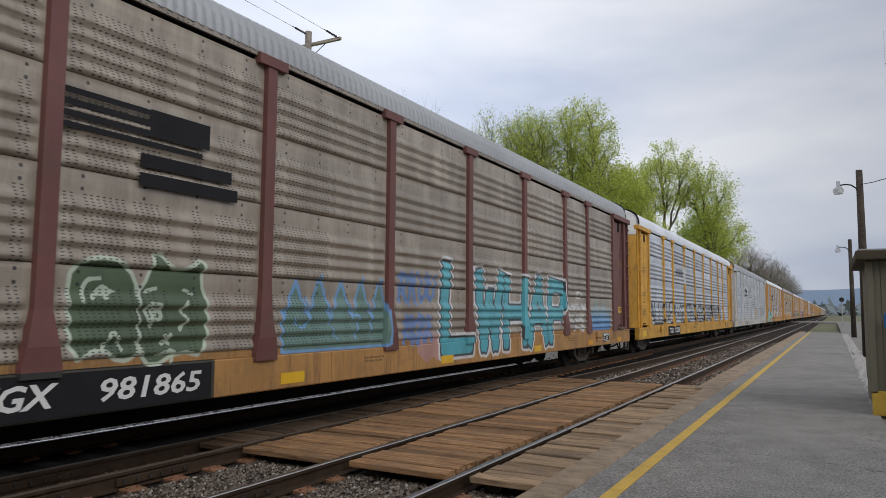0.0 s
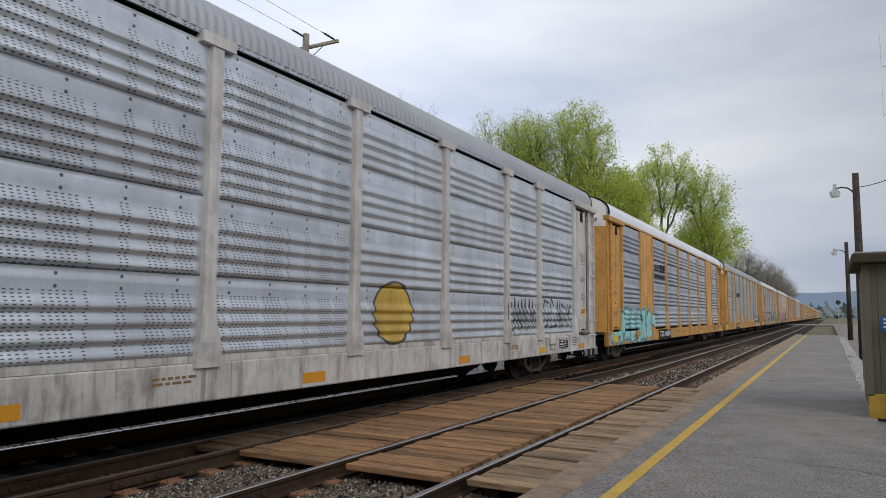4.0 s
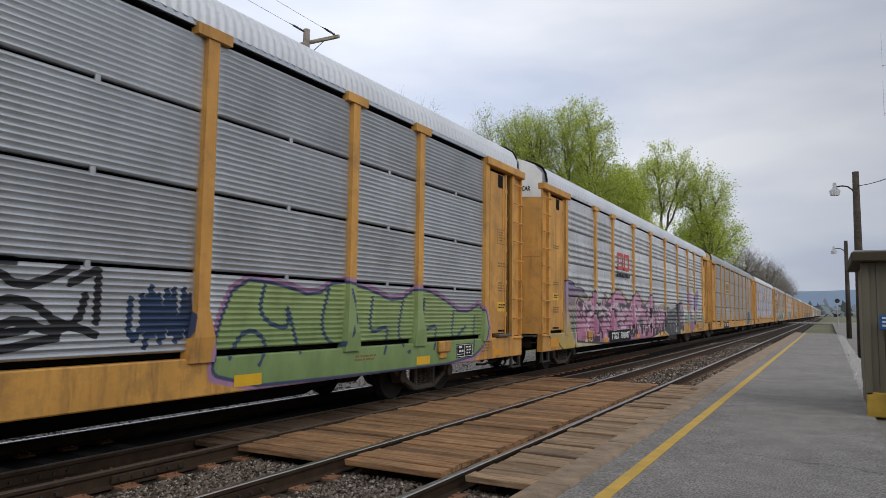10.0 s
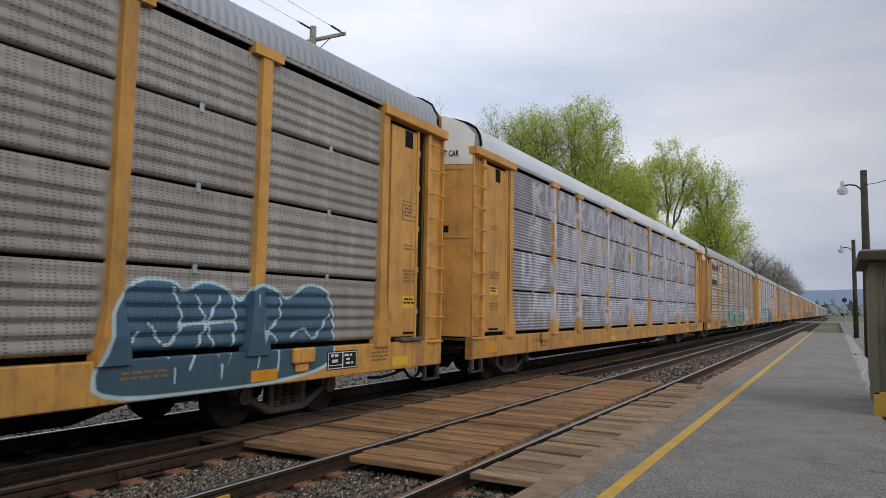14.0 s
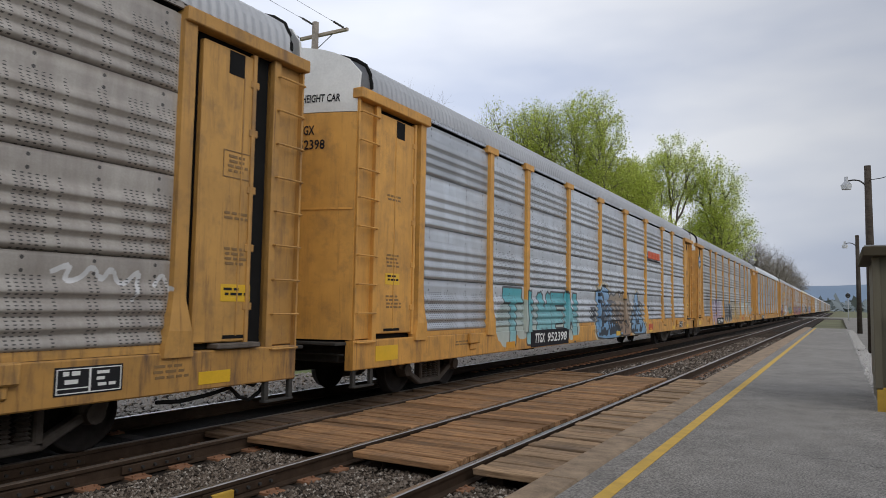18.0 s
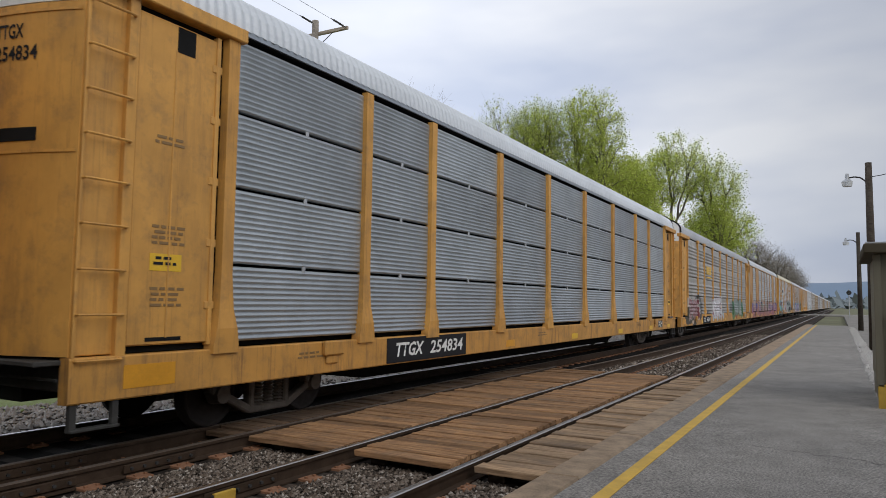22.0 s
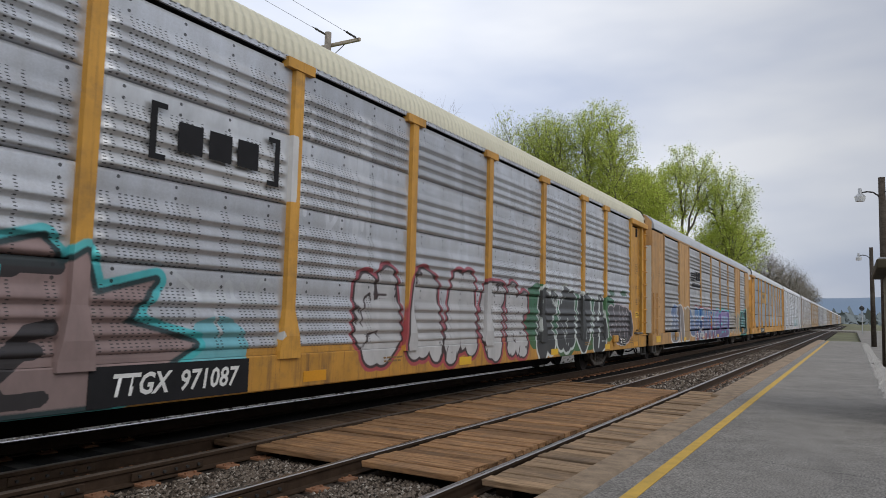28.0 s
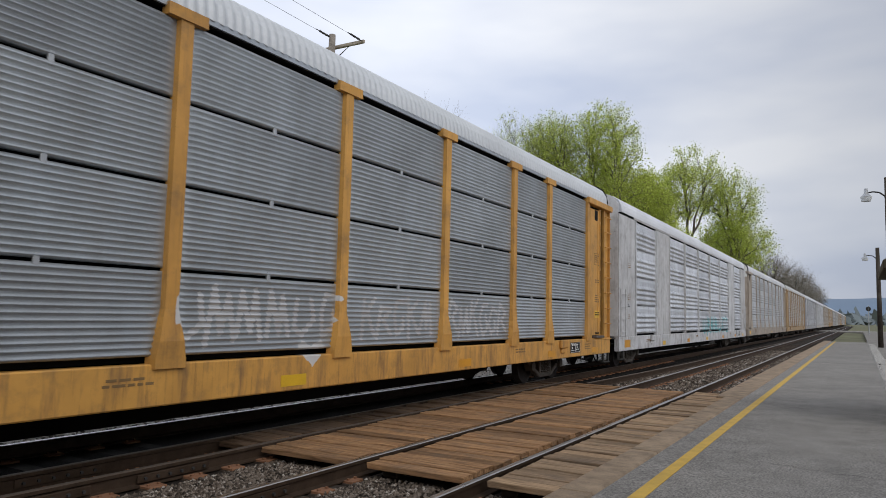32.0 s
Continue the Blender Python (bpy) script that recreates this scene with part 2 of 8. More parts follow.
def sheet_build(col, dirt, dirt_amount, perf, style, metal):
    """Galvanised side sheets: grime, columns of slots, bolts on the flats, and what was sprayed on them."""
    def build(n, l, p):
        co = n.new("ShaderNodeTexCoord")
        sep = n.new("ShaderNodeSeparateXYZ")
        l.new(co.outputs["Object"], sep.inputs[0])
        v, vs = coords(n, l, (1, 1, 1)), coords(n, l, (1, 0.9, 0.14))
        big, streak, fine = noise_of(n, l, v, 1.1, 4), noise_of(n, l, vs, 3.2, 5, 0.7), noise_of(n, l, v, 45, 2)
        info = n.new("ShaderNodeObjectInfo")
        lo, hi = tuple(min(1, c * (0.9 + 0.3 * metal)) for c in col), tuple(min(1, c * (1.45 + 0.3 * metal)) for c in col)
        c = ramp_of(n, l, big, [(0.3, lo), (0.72, hi)])
        c = mix_of(n, l, 0.3, c, ramp_of(n, l, fine, [(0.3, lo), (0.7, hi)]))
        c = mix_of(n, l, 0.6, c, ramp_of(n, l, info.outputs["Random"], [(0, (0.78, 0.78, 0.79)), (1, (1.2, 1.2, 1.2))]), "MULTIPLY")
        d = math_of(n, l, "MULTIPLY", ramp_of(n, l, streak, [(0.22, (0, 0, 0)), (0.6, (1, 1, 1))]), dirt_amount)
        c = mix_of(n, l, d, c, dirt)
        c = sprayed(n, l, c, style, fine)
        if style:
            # paint covers the bare metal
            cover, bare = n.new("ShaderNodeAttribute"), n.new("ShaderNodeMapRange")
            cover.attribute_name = "tag_1"
            for key, q in (("From Min", 0.3), ("From Max", 0.5), ("To Min", metal), ("To Max", 0.05)):
                bare.inputs[key].default_value = q
            l.new(cover.outputs["Fac"], bare.inputs["Value"])
            l.new(bare.outputs["Result"], p.inputs["Metallic"])
        at = n.new("ShaderNodeAttribute")
        at.attribute_name = "ridge"
        row = n.new("ShaderNodeAttribute")
        row.attribute_name = "row"
        if perf:
            # columns of punched slots, unevenly spaced, the same on every sheet
            col_no = math_of(n, l, "MULTIPLY", sep.outputs["Y"], 14.6)
            wn1 = n.new("ShaderNodeTexWhiteNoise")
            wn1.noise_dimensions = "1D"
            l.new(math_of(n, l, "FLOOR", col_no), wn1.inputs["W"])
            there = math_of(n, l, "GREATER_THAN", wn1.outputs["Value"], 0.36 if perf == 1 else 0.25)
            ya = math_of(n, l, "LESS_THAN", math_of(n, l, "ABSOLUTE", math_of(n, l, "SUBTRACT", math_of(n, l, "FRACT", col_no), 0.5)), 0.23)
            za = math_of(n, l, "LESS_THAN", math_of(n, l, "FRACT", math_of(n, l, "MULTIPLY", sep.outputs["Z"], 30.0)), 0.36)
            where = math_of(n, l, "LESS_THAN", row.outputs["Fac"], 0.77) if perf == 1 else 1.0
            slot = math_of(n, l, "MULTIPLY", math_of(n, l, "MULTIPLY", ya, za), math_of(n, l, "MULTIPLY", there, where))
            by = math_of(n, l, "MULTIPLY", math_of(n, l, "SUBTRACT", math_of(n, l, "FRACT", math_of(n, l, "MULTIPLY", sep.outputs["Y"], 1.45)), 0.5), 0.69)
            for r in (0.8, 0.93):
                bz = math_of(n, l, "MULTIPLY", math_of(n, l, "SUBTRACT", row.outputs["Fac"], r), 0.91)
                far = math_of(n, l, "SQRT", math_of(n, l, "ADD", math_of(n, l, "MULTIPLY", by, by), math_of(n, l, "MULTIPLY", bz, bz)))
                slot = math_of(n, l, "MAXIMUM", slot, math_of(n, l, "LESS_THAN", far, 0.019 if perf == 1 else 0.0))
            c = mix_of(n, l, math_of(n, l, "MULTIPLY", slot, 0.86 if perf == 1 else 0.62), c, (0.02, 0.02, 0.021))
        l.new(c, p.inputs["Base Color"])
        bump_of(n, l, p, fine, 0.12, 0.004)
    return build


SLOTS = 14


def layer_of(q):
    """0 for washes and plates, 1 for pieces and letters, 2 for thin strokes over them."""
    if "layer" in q:
        return q["layer"]
    if q["form"] in ("draw", "scribble") or q.get("r", 1) < 0.075:
        return 2
    return 0 if q["form"] in ("cloud", "patch") else 1


def sprayed(n, l, c, style, fine):
    """Lays the pieces of style over c, layer by layer. tag is 0.5 at the edge of a fill and falls by 2.5 a metre outwards; hue names the piece."""
    if not style:
        return c
    wear = noise_of(n, l, coords(n, l, (1, 1, 0.5)), 2.6, 5, 0.65)
    worn = ramp_of(n, l, wear, [(0.3, (0.62, 0.62, 0.62)), (0.7, (1.3, 1.3, 1.3))])
    ragged = math_of(n, l, "MULTIPLY", math_of(n, l, "SUBTRACT", fine, 0.5), 0.03)
    for layer in range(3):
        pieces = [q for q in style if layer_of(q) == layer]
        if not pieces:
            continue
        at, up = n.new("ShaderNodeAttribute"), n.new("ShaderNodeAttribute")
        at.attribute_name, up.attribute_name = "tag_%d" % layer, "hue_%d" % layer
        val = math_of(n, l, "ADD", at.outputs["Fac"], ragged)
        for start, key in ((0.25, "halo"), (0.39, "line"), (0.5, "fill")):
            if not any(q.get(key) for q in pieces):
                continue
            edge = n.new("ShaderNodeMapRange")
            edge.inputs["From Min"].default_value, edge.inputs["From Max"].default_value = start - 0.02, start + 0.02
            l.new(val, edge.inputs["Value"])
            r = n.new("ShaderNodeValToRGB")
            e = r.color_ramp.elements
            while len(e) < 2 * len(pieces):
                e.new(0.5)
            for i, q in enumerate(pieces):
                cc = q.get(key)
                pair = cc if cc and isinstance(cc[0], tuple) else (cc, cc)
                for j in (0, 1):
                    e[2 * i + j].position = (i + (0.02, 0.98)[j]) / SLOTS
                    e[2 * i + j].color = (*pair[j], 1.0) if cc else (0, 0, 0, 0.0)
            l.new(up.outputs["Fac"], r.inputs["Fac"])
            c = mix_of(n, l, math_of(n, l, "MULTIPLY", math_of(n, l, "MULTIPLY", edge.outputs["Result"], r.outputs["Alpha"]), 0.94), c, mix_of(n, l, 0.5, r.outputs["Color"], worn, "MULTIPLY"))
    return c


def paint_build(col, worn, style=()):
    """Painted steel of posts, sills and doors, with rust streaks and grime."""
    def build(n, l, p):
        v, vs = coords(n, l, (1, 1, 1)), coords(n, l, (1, 1, 0.16))
        big, streak, fine = noise_of(n, l, v, 1.4, 4), noise_of(n, l, vs, 5, 5, 0.7), noise_of(n, l, v, 60, 2)
        lo, hi = tuple(c * 0.8 for c in col), tuple(min(1, c * 1.12) for c in col)
        c = ramp_of(n, l, big, [(0.3, lo), (0.7, hi)])
        c = mix_of(n, l, math_of(n, l, "MULTIPLY", ramp_of(n, l, streak, [(0.5, (0, 0, 0)), (0.74, (1, 1, 1))]), worn), c, (0.13, 0.075, 0.045))
        info = n.new("ShaderNodeObjectInfo")
        c = mix_of(n, l, 0.5, c, ramp_of(n, l, info.outputs["Random"], [(0, (0.8, 0.76, 0.72)), (1, (1.12, 1.14, 1.16))]), "MULTIPLY")
        drip = noise_of(n, l, coords(n, l, (1, 3.5, 0.1)), 7, 6, 0.75)
        c = mix_of(n, l, math_of(n, l, "MULTIPLY", ramp_of(n, l, drip, [(0.56, (0, 0, 0)), (0.72, (1, 1, 1))]), 0.25 + worn * 0.6), c, (0.1, 0.045, 0.022))
        grime = noise_of(n, l, v, 3.3, 6, 0.7)
        c = mix_of(n, l, ramp_of(n, l, grime, [(0.5, (0, 0, 0)), (0.8, (0.55, 0.55, 0.55))]), c, (0.09, 0.07, 0.05))
        c = sprayed(n, l, c, style, fine)
        l.new(c, p.inputs["Base Color"])
        bump_of(n, l, p, big, 0.1, 0.02)
    return build


# ---- mesh helpers ----
def mesh_of(name, verts, faces, mats=(), face_mats=None, smooth=False):
    me = bpy.data.meshes.new(name)
    me.from_pydata([tuple(v) for v in verts], [], [tuple(f) for f in faces])
    for m in mats:
        me.materials.append(m)
    if face_mats is not None:
        me.polygons.foreach_set("material_index", face_mats)
    if smooth:
        me.polygons.foreach_set("use_smooth", [True] * len(me.polygons))
    me.update()
    return me


def child(name, me, parent, loc=(0, 0, 0), mat=None, label="", rot=(0, 0, 0)):
    """A mesh as one part of a thing. mat, where the mesh is shared between things of other colours."""
    ob = new(name, me)
    ob.parent = parent
    ob.location, ob.rotation_euler = loc, rot
    if mat is not None:
        ob.material_slots[0].link = "OBJECT"
        ob.material_slots[0].material = mat
    return tagged(ob, label)


def box(bm, x0, x1, y0, y1, z0, z1, bevel=0.0):
    r = bmesh.ops.create_cube(bm, size=1.0, matrix=Matrix.Translation(((x0 + x1) / 2, (y0 + y1) / 2, (z0 + z1) / 2))
                              @ Matrix.Diagonal((abs(x1 - x0), abs(y1 - y0), abs(z1 - z0), 1)))
    if bevel:
        es = list({e for v in r["verts"] for e in v.link_edges})
        bmesh.ops.bevel(bm, geom=es, offset=bevel, segments=1, affect="EDGES")
    return r["verts"]


def rod(bm, a, b, r, r2=None, sides=8, cap=True):
    a, b = Vector(a), Vector(b)
    d = b - a
    m = Matrix.Translation((a + b) / 2) @ d.to_track_quat("Z", "Y").to_matrix().to_4x4()
    return bmesh.ops.create_cone(bm, cap_ends=cap, segments=sides, radius1=r, radius2=r if r2 is None else r2, depth=d.length, matrix=m)["verts"]


def tube(points, r, sides=6):
    """A bent round bar or hose as one skin."""
    verts, faces = [], []
    pts = [Vector(p) for p in points]
    for i, p in enumerate(pts):
        d = (pts[min(i + 1, len(pts) - 1)] - pts[max(i - 1, 0)]).normalized()
        u = d.orthogonal().normalized() if abs(d.z) > 0.95 else d.cross(Vector((0, 0, 1))).normalized()
        w = d.cross(u)
        verts += [p + (u * math.cos(math.tau * k / sides) + w * math.sin(math.tau * k / sides)) * r for k in range(sides)]
    for i in range(len(pts) - 1):
        faces += [(i * sides + k, i * sides + (k + 1) % sides, (i + 1) * sides + (k + 1) % sides, (i + 1) * sides + k) for k in range(sides)]
    faces += [tuple(range(sides))[::-1], tuple((len(pts) - 1) * sides + k for k in range(sides))]
    return verts, faces


def done(bm, name, mats=(), smooth=False):
    me = bpy.data.meshes.new(name)
    bmesh.ops.recalc_face_normals(bm, faces=bm.faces)
    bm.to_mesh(me)
    bm.free()
    for m in mats if isinstance(mats, (tuple, list)) else (mats,):
        me.materials.append(m)
    if smooth:
        me.polygons.foreach_set("use_smooth", [True] * len(me.polygons))
    return me


def extrude_profile(pts, ys, closed=True):
    """Sweeps (x, z) points along y."""
    n = len(pts)
    verts = [(x, y, z) for y in ys for x, z in pts]
    faces = []
    for i in range(len(ys) - 1):
        for j in range(n if closed else n - 1):
            k = (j + 1) % n
            faces.append((i * n + j, i * n + k, (i + 1) * n + k, (i + 1) * n + j))
    if closed:
        faces.append(tuple(range(n))[::-1])
        faces.append(tuple((len(ys) - 1) * n + j for j in range(n)))
    return verts, faces


# ---- ground, tracks, platform ----
RAIL_D, CAR_X = -2.965, -3.72


def structure(name, me, label, category):
    return tagged(new(name, me), label, category, kind="structure")


def build_ground():
    bm = bmesh.new()
    box(bm, -2500, 2500, -300, 4200, -0.6, -0.34)
    structure("ground", done(bm, "ground", M_GROUND), "flat ground of dry grass and dirt reaching the hills", "ground")
    # ballast bed, a low bank under all the tracks
    prof = [(-8.2, -0.36), (-6.6, -0.2), (1.62, -0.2), (1.62, -0.5), (-8.2, -0.5)]
    v, f = extrude_profile(prof, [-40, 400])
    structure("ballast_bed", mesh_of("ballast_bed", v, f, [M_BALLAST]), "grey brown ballast bed under the tracks", "ballast")
    # near-black slab that paints the train's shade onto the ballast
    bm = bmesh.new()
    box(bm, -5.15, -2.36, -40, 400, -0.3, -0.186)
    structure("oiled_ballast", done(bm, "oiled_ballast", M_SHADED_BED), "ballast under the train, its shade painted in as near black", "ballast")


RAIL_PROF = [(-0.07, -0.178), (0.07, -0.178), (0.07, -0.163), (0.014, -0.145), (0.011, -0.05), (0.036, -0.04), (0.037, -0.008), (0.026, 0.0),
             (-0.026, 0.0), (-0.037, -0.008), (-0.036, -0.04), (-0.011, -0.05), (-0.014, -0.145), (-0.07, -0.163)]


def build_rail(line, label, top=None):
    """A rail along the points (x, y) of a line."""
    n = len(RAIL_PROF)
    verts = [(x + px, y, pz) for x, y in line for px, pz in RAIL_PROF]
    faces, mats = [], []
    for i in range(len(line) - 1):
        for j in range(n):
            k = (j + 1) % n
            faces.append((i * n + j, i * n + k, (i + 1) * n + k, (i + 1) * n + j))
            mats.append(1 if j in (6, 7, 8) else 0)
    return tagged(new("rail", mesh_of("rail", verts, faces, [M_RAIL, top or M_RAILTOP], mats)), label, "rail", "rails", "structure")


def build_tracks():
    for x in (-0.755, 0.755):
        build_rail([(x, -25), (x, 10), (x, 60), (x, 420)], "steel rail with a polished head on the empty near track")
    for x in (RAIL_D, RAIL_D - 1.51):
        build_rail([(x, -60), (x, 10), (x, 60), (x, 900)], "rusty steel rail under the passing train", M_RAILWORN if x > -4 else None)
    # the rail of the turnout that runs into the near track
    build_rail([(-2.22, -20), (-2.25, 4), (-2.3, 10), (-2.32, 16)], "rusty guard rail beside the timber crossing", M_RAILWORN)
    build_rail([(-1.78, 15.7), (-1.62, 20), (-1.48, 25), (-1.34, 36), (-1.05, 52), (-0.86, 70), (-0.84, 110)], "steel turnout rail joining the near track", M_RAILWORN)
    # joint bars bolted to the webs
    for rx, ys in ((RAIL_D, (1.2, 2.6)), (-2.22, (2.0, 3.4)), (-0.755, (3.1,))):
        for y in ys:
            bar = structure("joint_bar", None, "rusty joint bar bolted to the rail", "joint bar")
            bm = bmesh.new()
            box(bm, rx + 0.01, rx + 0.032, y, y + 0.9, -0.14, -0.055, 0.006)
            child("bar", done(bm, "bar", M_RAIL), bar)
            bm = bmesh.new()
            rod(bm, (rx + 0.03, 0, -0.097), (rx + 0.056, 0, -0.097), 0.017, sides=6)
            bolt = done(bm, "bolt", M_DARKMETAL)
            for i in range(6):
                child("bolt", bolt, bar, (0, y + 0.08 + i * 0.148, 0))
    bm = bmesh.new()
    box(bm, -0.72, -0.68, 3.18, 3.42, -0.176, -0.07, 0.004)
    structure("paint_mark", done(bm, "paint_mark", M_YELLOWLINE), "dab of yellow marking paint on the rail foot", "paint mark")
    bm = bmesh.new()
    box(bm, -1.3, 1.3, -0.115, 0.115, -0.12, 0.0, 0.012)
    tie = done(bm, "tie", M_TIE)
    shaded_tie = tie.copy()
    shaded_tie.materials[0] = M_TIE_SHADED
    bm = bmesh.new()
    box(bm, -0.21, 0.21, -0.1, 0.1, -0.016, 0.012, 0.004)
    for sx in (-0.13, 0.13):
        for sy in (-0.06, 0.06):
            box(bm, sx - 0.014, sx + 0.014, sy - 0.014, sy + 0.014, 0.01, 0.03)
    plate = done(bm, "tie_plate", M_PLATE)
    rng = random.Random(5)
    for cx, label in ((0.0, "creosoted wooden tie of the near track"), (CAR_X, "creosoted wooden tie under the train")):
        y = -2.0
        while y < 60:
            if not 5.3 < y < 15.3:
                t = new("tie", tie if cx == 0 else shaded_tie)
                t.location = (cx + rng.uniform(-0.03, 0.03), y, -0.185)
                t.rotation_euler = (0, 0, rng.uniform(-0.012, 0.012))
                tagged(t, label, "tie", "ties", "structure")
                if y < 30:
                    for x in (-0.755, 0.755):
                        child("tie_plate", plate, t, (x, 0, 0.012))
            y += 0.53
    for i in range(9):
        t = new("tie", tie)
        t.location = (-1.9, 1.4 + i * 0.53, -0.186)
        tagged(t, "creosoted wooden tie beside the crossing", "tie", "ties", "structure")
        child("tie_plate", plate, t, (-0.33, 0, 0.016))


def gravel(name, count, area, size, mat, label, seed, base=-0.2, avoid=()):
    """Loose stones strewn over an area: x0, x1, y0, y1; thicker towards y0."""
    rng = np.random.default_rng(seed)
    oct_v = np.array([(1, 0, 0), (-1, 0, 0), (0, 1, 0), (0, -1, 0), (0, 0, 1), (0, 0, -1)], float)
    oct_f = np.array([(0, 2, 4), (2, 1, 4), (1, 3, 4), (3, 0, 4), (2, 0, 5), (1, 2, 5), (3, 1, 5), (0, 3, 5)])
    x = rng.uniform(area[0], area[1], count)
    y = area[2] + (area[3] - area[2]) * rng.uniform(0, 1, count) ** 1.5
    s = rng.uniform(size[0], size[1], count)
    keep = np.ones(count, bool)
    for a0, a1 in avoid:
        keep &= ~((x > a0) & (x < a1))
    x, y, s = x[keep], y[keep], s[keep]
    m = len(x)
    v = oct_v[None] * s[:, None, None] * rng.uniform(0.55, 1.25, (m, 6, 3))
    ang = rng.uniform(0, math.tau, m)
    c, si = np.cos(ang), np.sin(ang)
    vx, vy = v[..., 0] * c[:, None] - v[..., 1] * si[:, None], v[..., 0] * si[:, None] + v[..., 1] * c[:, None]
    v = np.stack([vx + x[:, None], vy + y[:, None], v[..., 2] * 0.8 + base + s[:, None] * 0.35], -1)
    f = oct_f[None] + (np.arange(m) * 6)[:, None, None]
    me = mesh_of(name, v.reshape(-1, 3).tolist(), f.reshape(-1, 3).tolist(), [mat])
    return tagged(new(name, me), label, "gravel", kind="stuff")


def build_crossing():
    deck = structure("crossing_deck", None, "timber plank level crossing laid between the rails", "crossing")
    rng = random.Random(11)
    for x0, x1 in ((-2.9, -2.34), (-2.17, -0.86), (-0.6, 0.6), (0.87, 1.6)):
        meshes = []
        for k in range(4):
            bm = bmesh.new()
            vs = box(bm, x0, x1, -0.107, 0.107, -0.065, 0.0, 0.008)
            for vert in bm.verts:
                vert.co.z += noise.noise((vert.co.x * 2, vert.co.y * 9, k * 3.1)) * 0.006
                vert.co.x += rng.uniform(-0.012, 0.012)
            meshes.append(done(bm, "plank", M_GREYPLANK if x0 > 0.8 else M_DARKPLANK if x0 < -2.5 else M_PLANK))
        y = 5.18
        while y < 15.45:
            ob = child("plank", meshes[rng.randrange(4)], deck, (0, y, rng.uniform(-0.02, 0.006)), rot=(rng.uniform(-0.01, 0.01), rng.uniform(-0.006, 0.006), rng.uniform(-0.006, 0.006)))
            y += 0.236
        # bearers under the ends
    bm = bmesh.new()
    for x in (-1.9, -1.15, -0.45, 0.45, 1.0, 1.45):
        box(bm, x - 0.09, x + 0.09, 5.3, 15.4, -0.2, -0.07, 0.01)
    child("bearer", done(bm, "bearer", M_TIE), deck)


def build_platform():
    v, f = extrude_profile([(1.97, 0.03), (4.66, 0.05), (4.66, -0.5), (1.97, -0.5)], [-30, 0, 30, 66])
    structure("pavement", mesh_of("pavement", v, f, [M_ASPHALT]), "worn grey asphalt station platform", "platform")
    bm = bmesh.new()
    box(bm, 2.25, 2.378, -20, 66, 0.02, 0.038)
    structure("yellow_line", done(bm, "yellow_line", M_YELLOWLINE), "worn yellow safety line painted along the platform edge", "line")
    kerb = structure("kerb", None, "weathered timber and concrete platform kerb", "kerb")
    rng = random.Random(3)
    y = -12.0
    while y < 66:
        ln = rng.uniform(2.3, 2.6)
        shift = -0.09 if y > 14 else 0.0
        bm = bmesh.new()
        box(bm, 1.62 + shift * 2, 1.965, y + 0.006, y + ln - 0.006, -0.4, 0.045, 0.02)
        for vert in bm.verts:
            vert.co.x += rng.uniform(-0.008, 0.004)
        child("kerb_block", done(bm, "kerb_block", M_KERB), kerb)
        y += ln
    rng = random.Random(8)
    for x0, y0, x1, y1 in ((2.5, 13.6, 4.6, 12.9), (3.0, 7.6, 4.6, 7.1), (2.45, 22, 4.6, 21.4), (2.42, 31, 4.6, 30.2)):
        line = []
        for i in range(25):
            t = i / 24
            line.append((x0 + (x1 - x0) * t + rng.uniform(-0.03, 0.03), y0 + (y1 - y0) * t + rng.uniform(-0.06, 0.06)))
        verts, faces = [], []
        for i, (x, y) in enumerate(line):
            w = rng.uniform(0.003, 0.008)
            z = 0.03 + (x - 1.97) * 0.0075 + 0.003
            verts += [(x - w * (abs(y1 - y0) > 1), y - w, z), (x + w * (abs(y1 - y0) > 1), y + w, z)]
        faces = [(2 * i, 2 * i + 2, 2 * i + 3, 2 * i + 1) for i in range(24)]
        structure("crack", mesh_of("crack", verts, faces, [M_CRACK]), "dark crack in the asphalt", "crack")
    # the road past the platform's end
    v, f = extrude_profile([(-7, -0.33), (-6, -0.06), (30, -0.06), (31, -0.33)], [150, 170], True)
    structure("road", mesh_of("road", v, f, [M_ASPHALT]), "road crossing the tracks past the platform's end", "road")


build_ground()
build_tracks()
build_crossing()
build_platform()
# ---- train ----
CAR_LENGTH, PITCH, SPEED, HALF = 27.3, 28.6, 15.325, 1.6
BAYS = (2.76, 1.97, 2.83, 2.83, 2.83, 2.83, 2.83, 1.97, 2.7)
END_ZONE = 1.84
SUNK = 0.03
TIERS = (1.12, 2.03, 2.94, 3.85, 4.74)
CACHE = {}


def cached(key, make):
    if key not in CACHE:
        CACHE[key] = make()
    return CACHE[key]


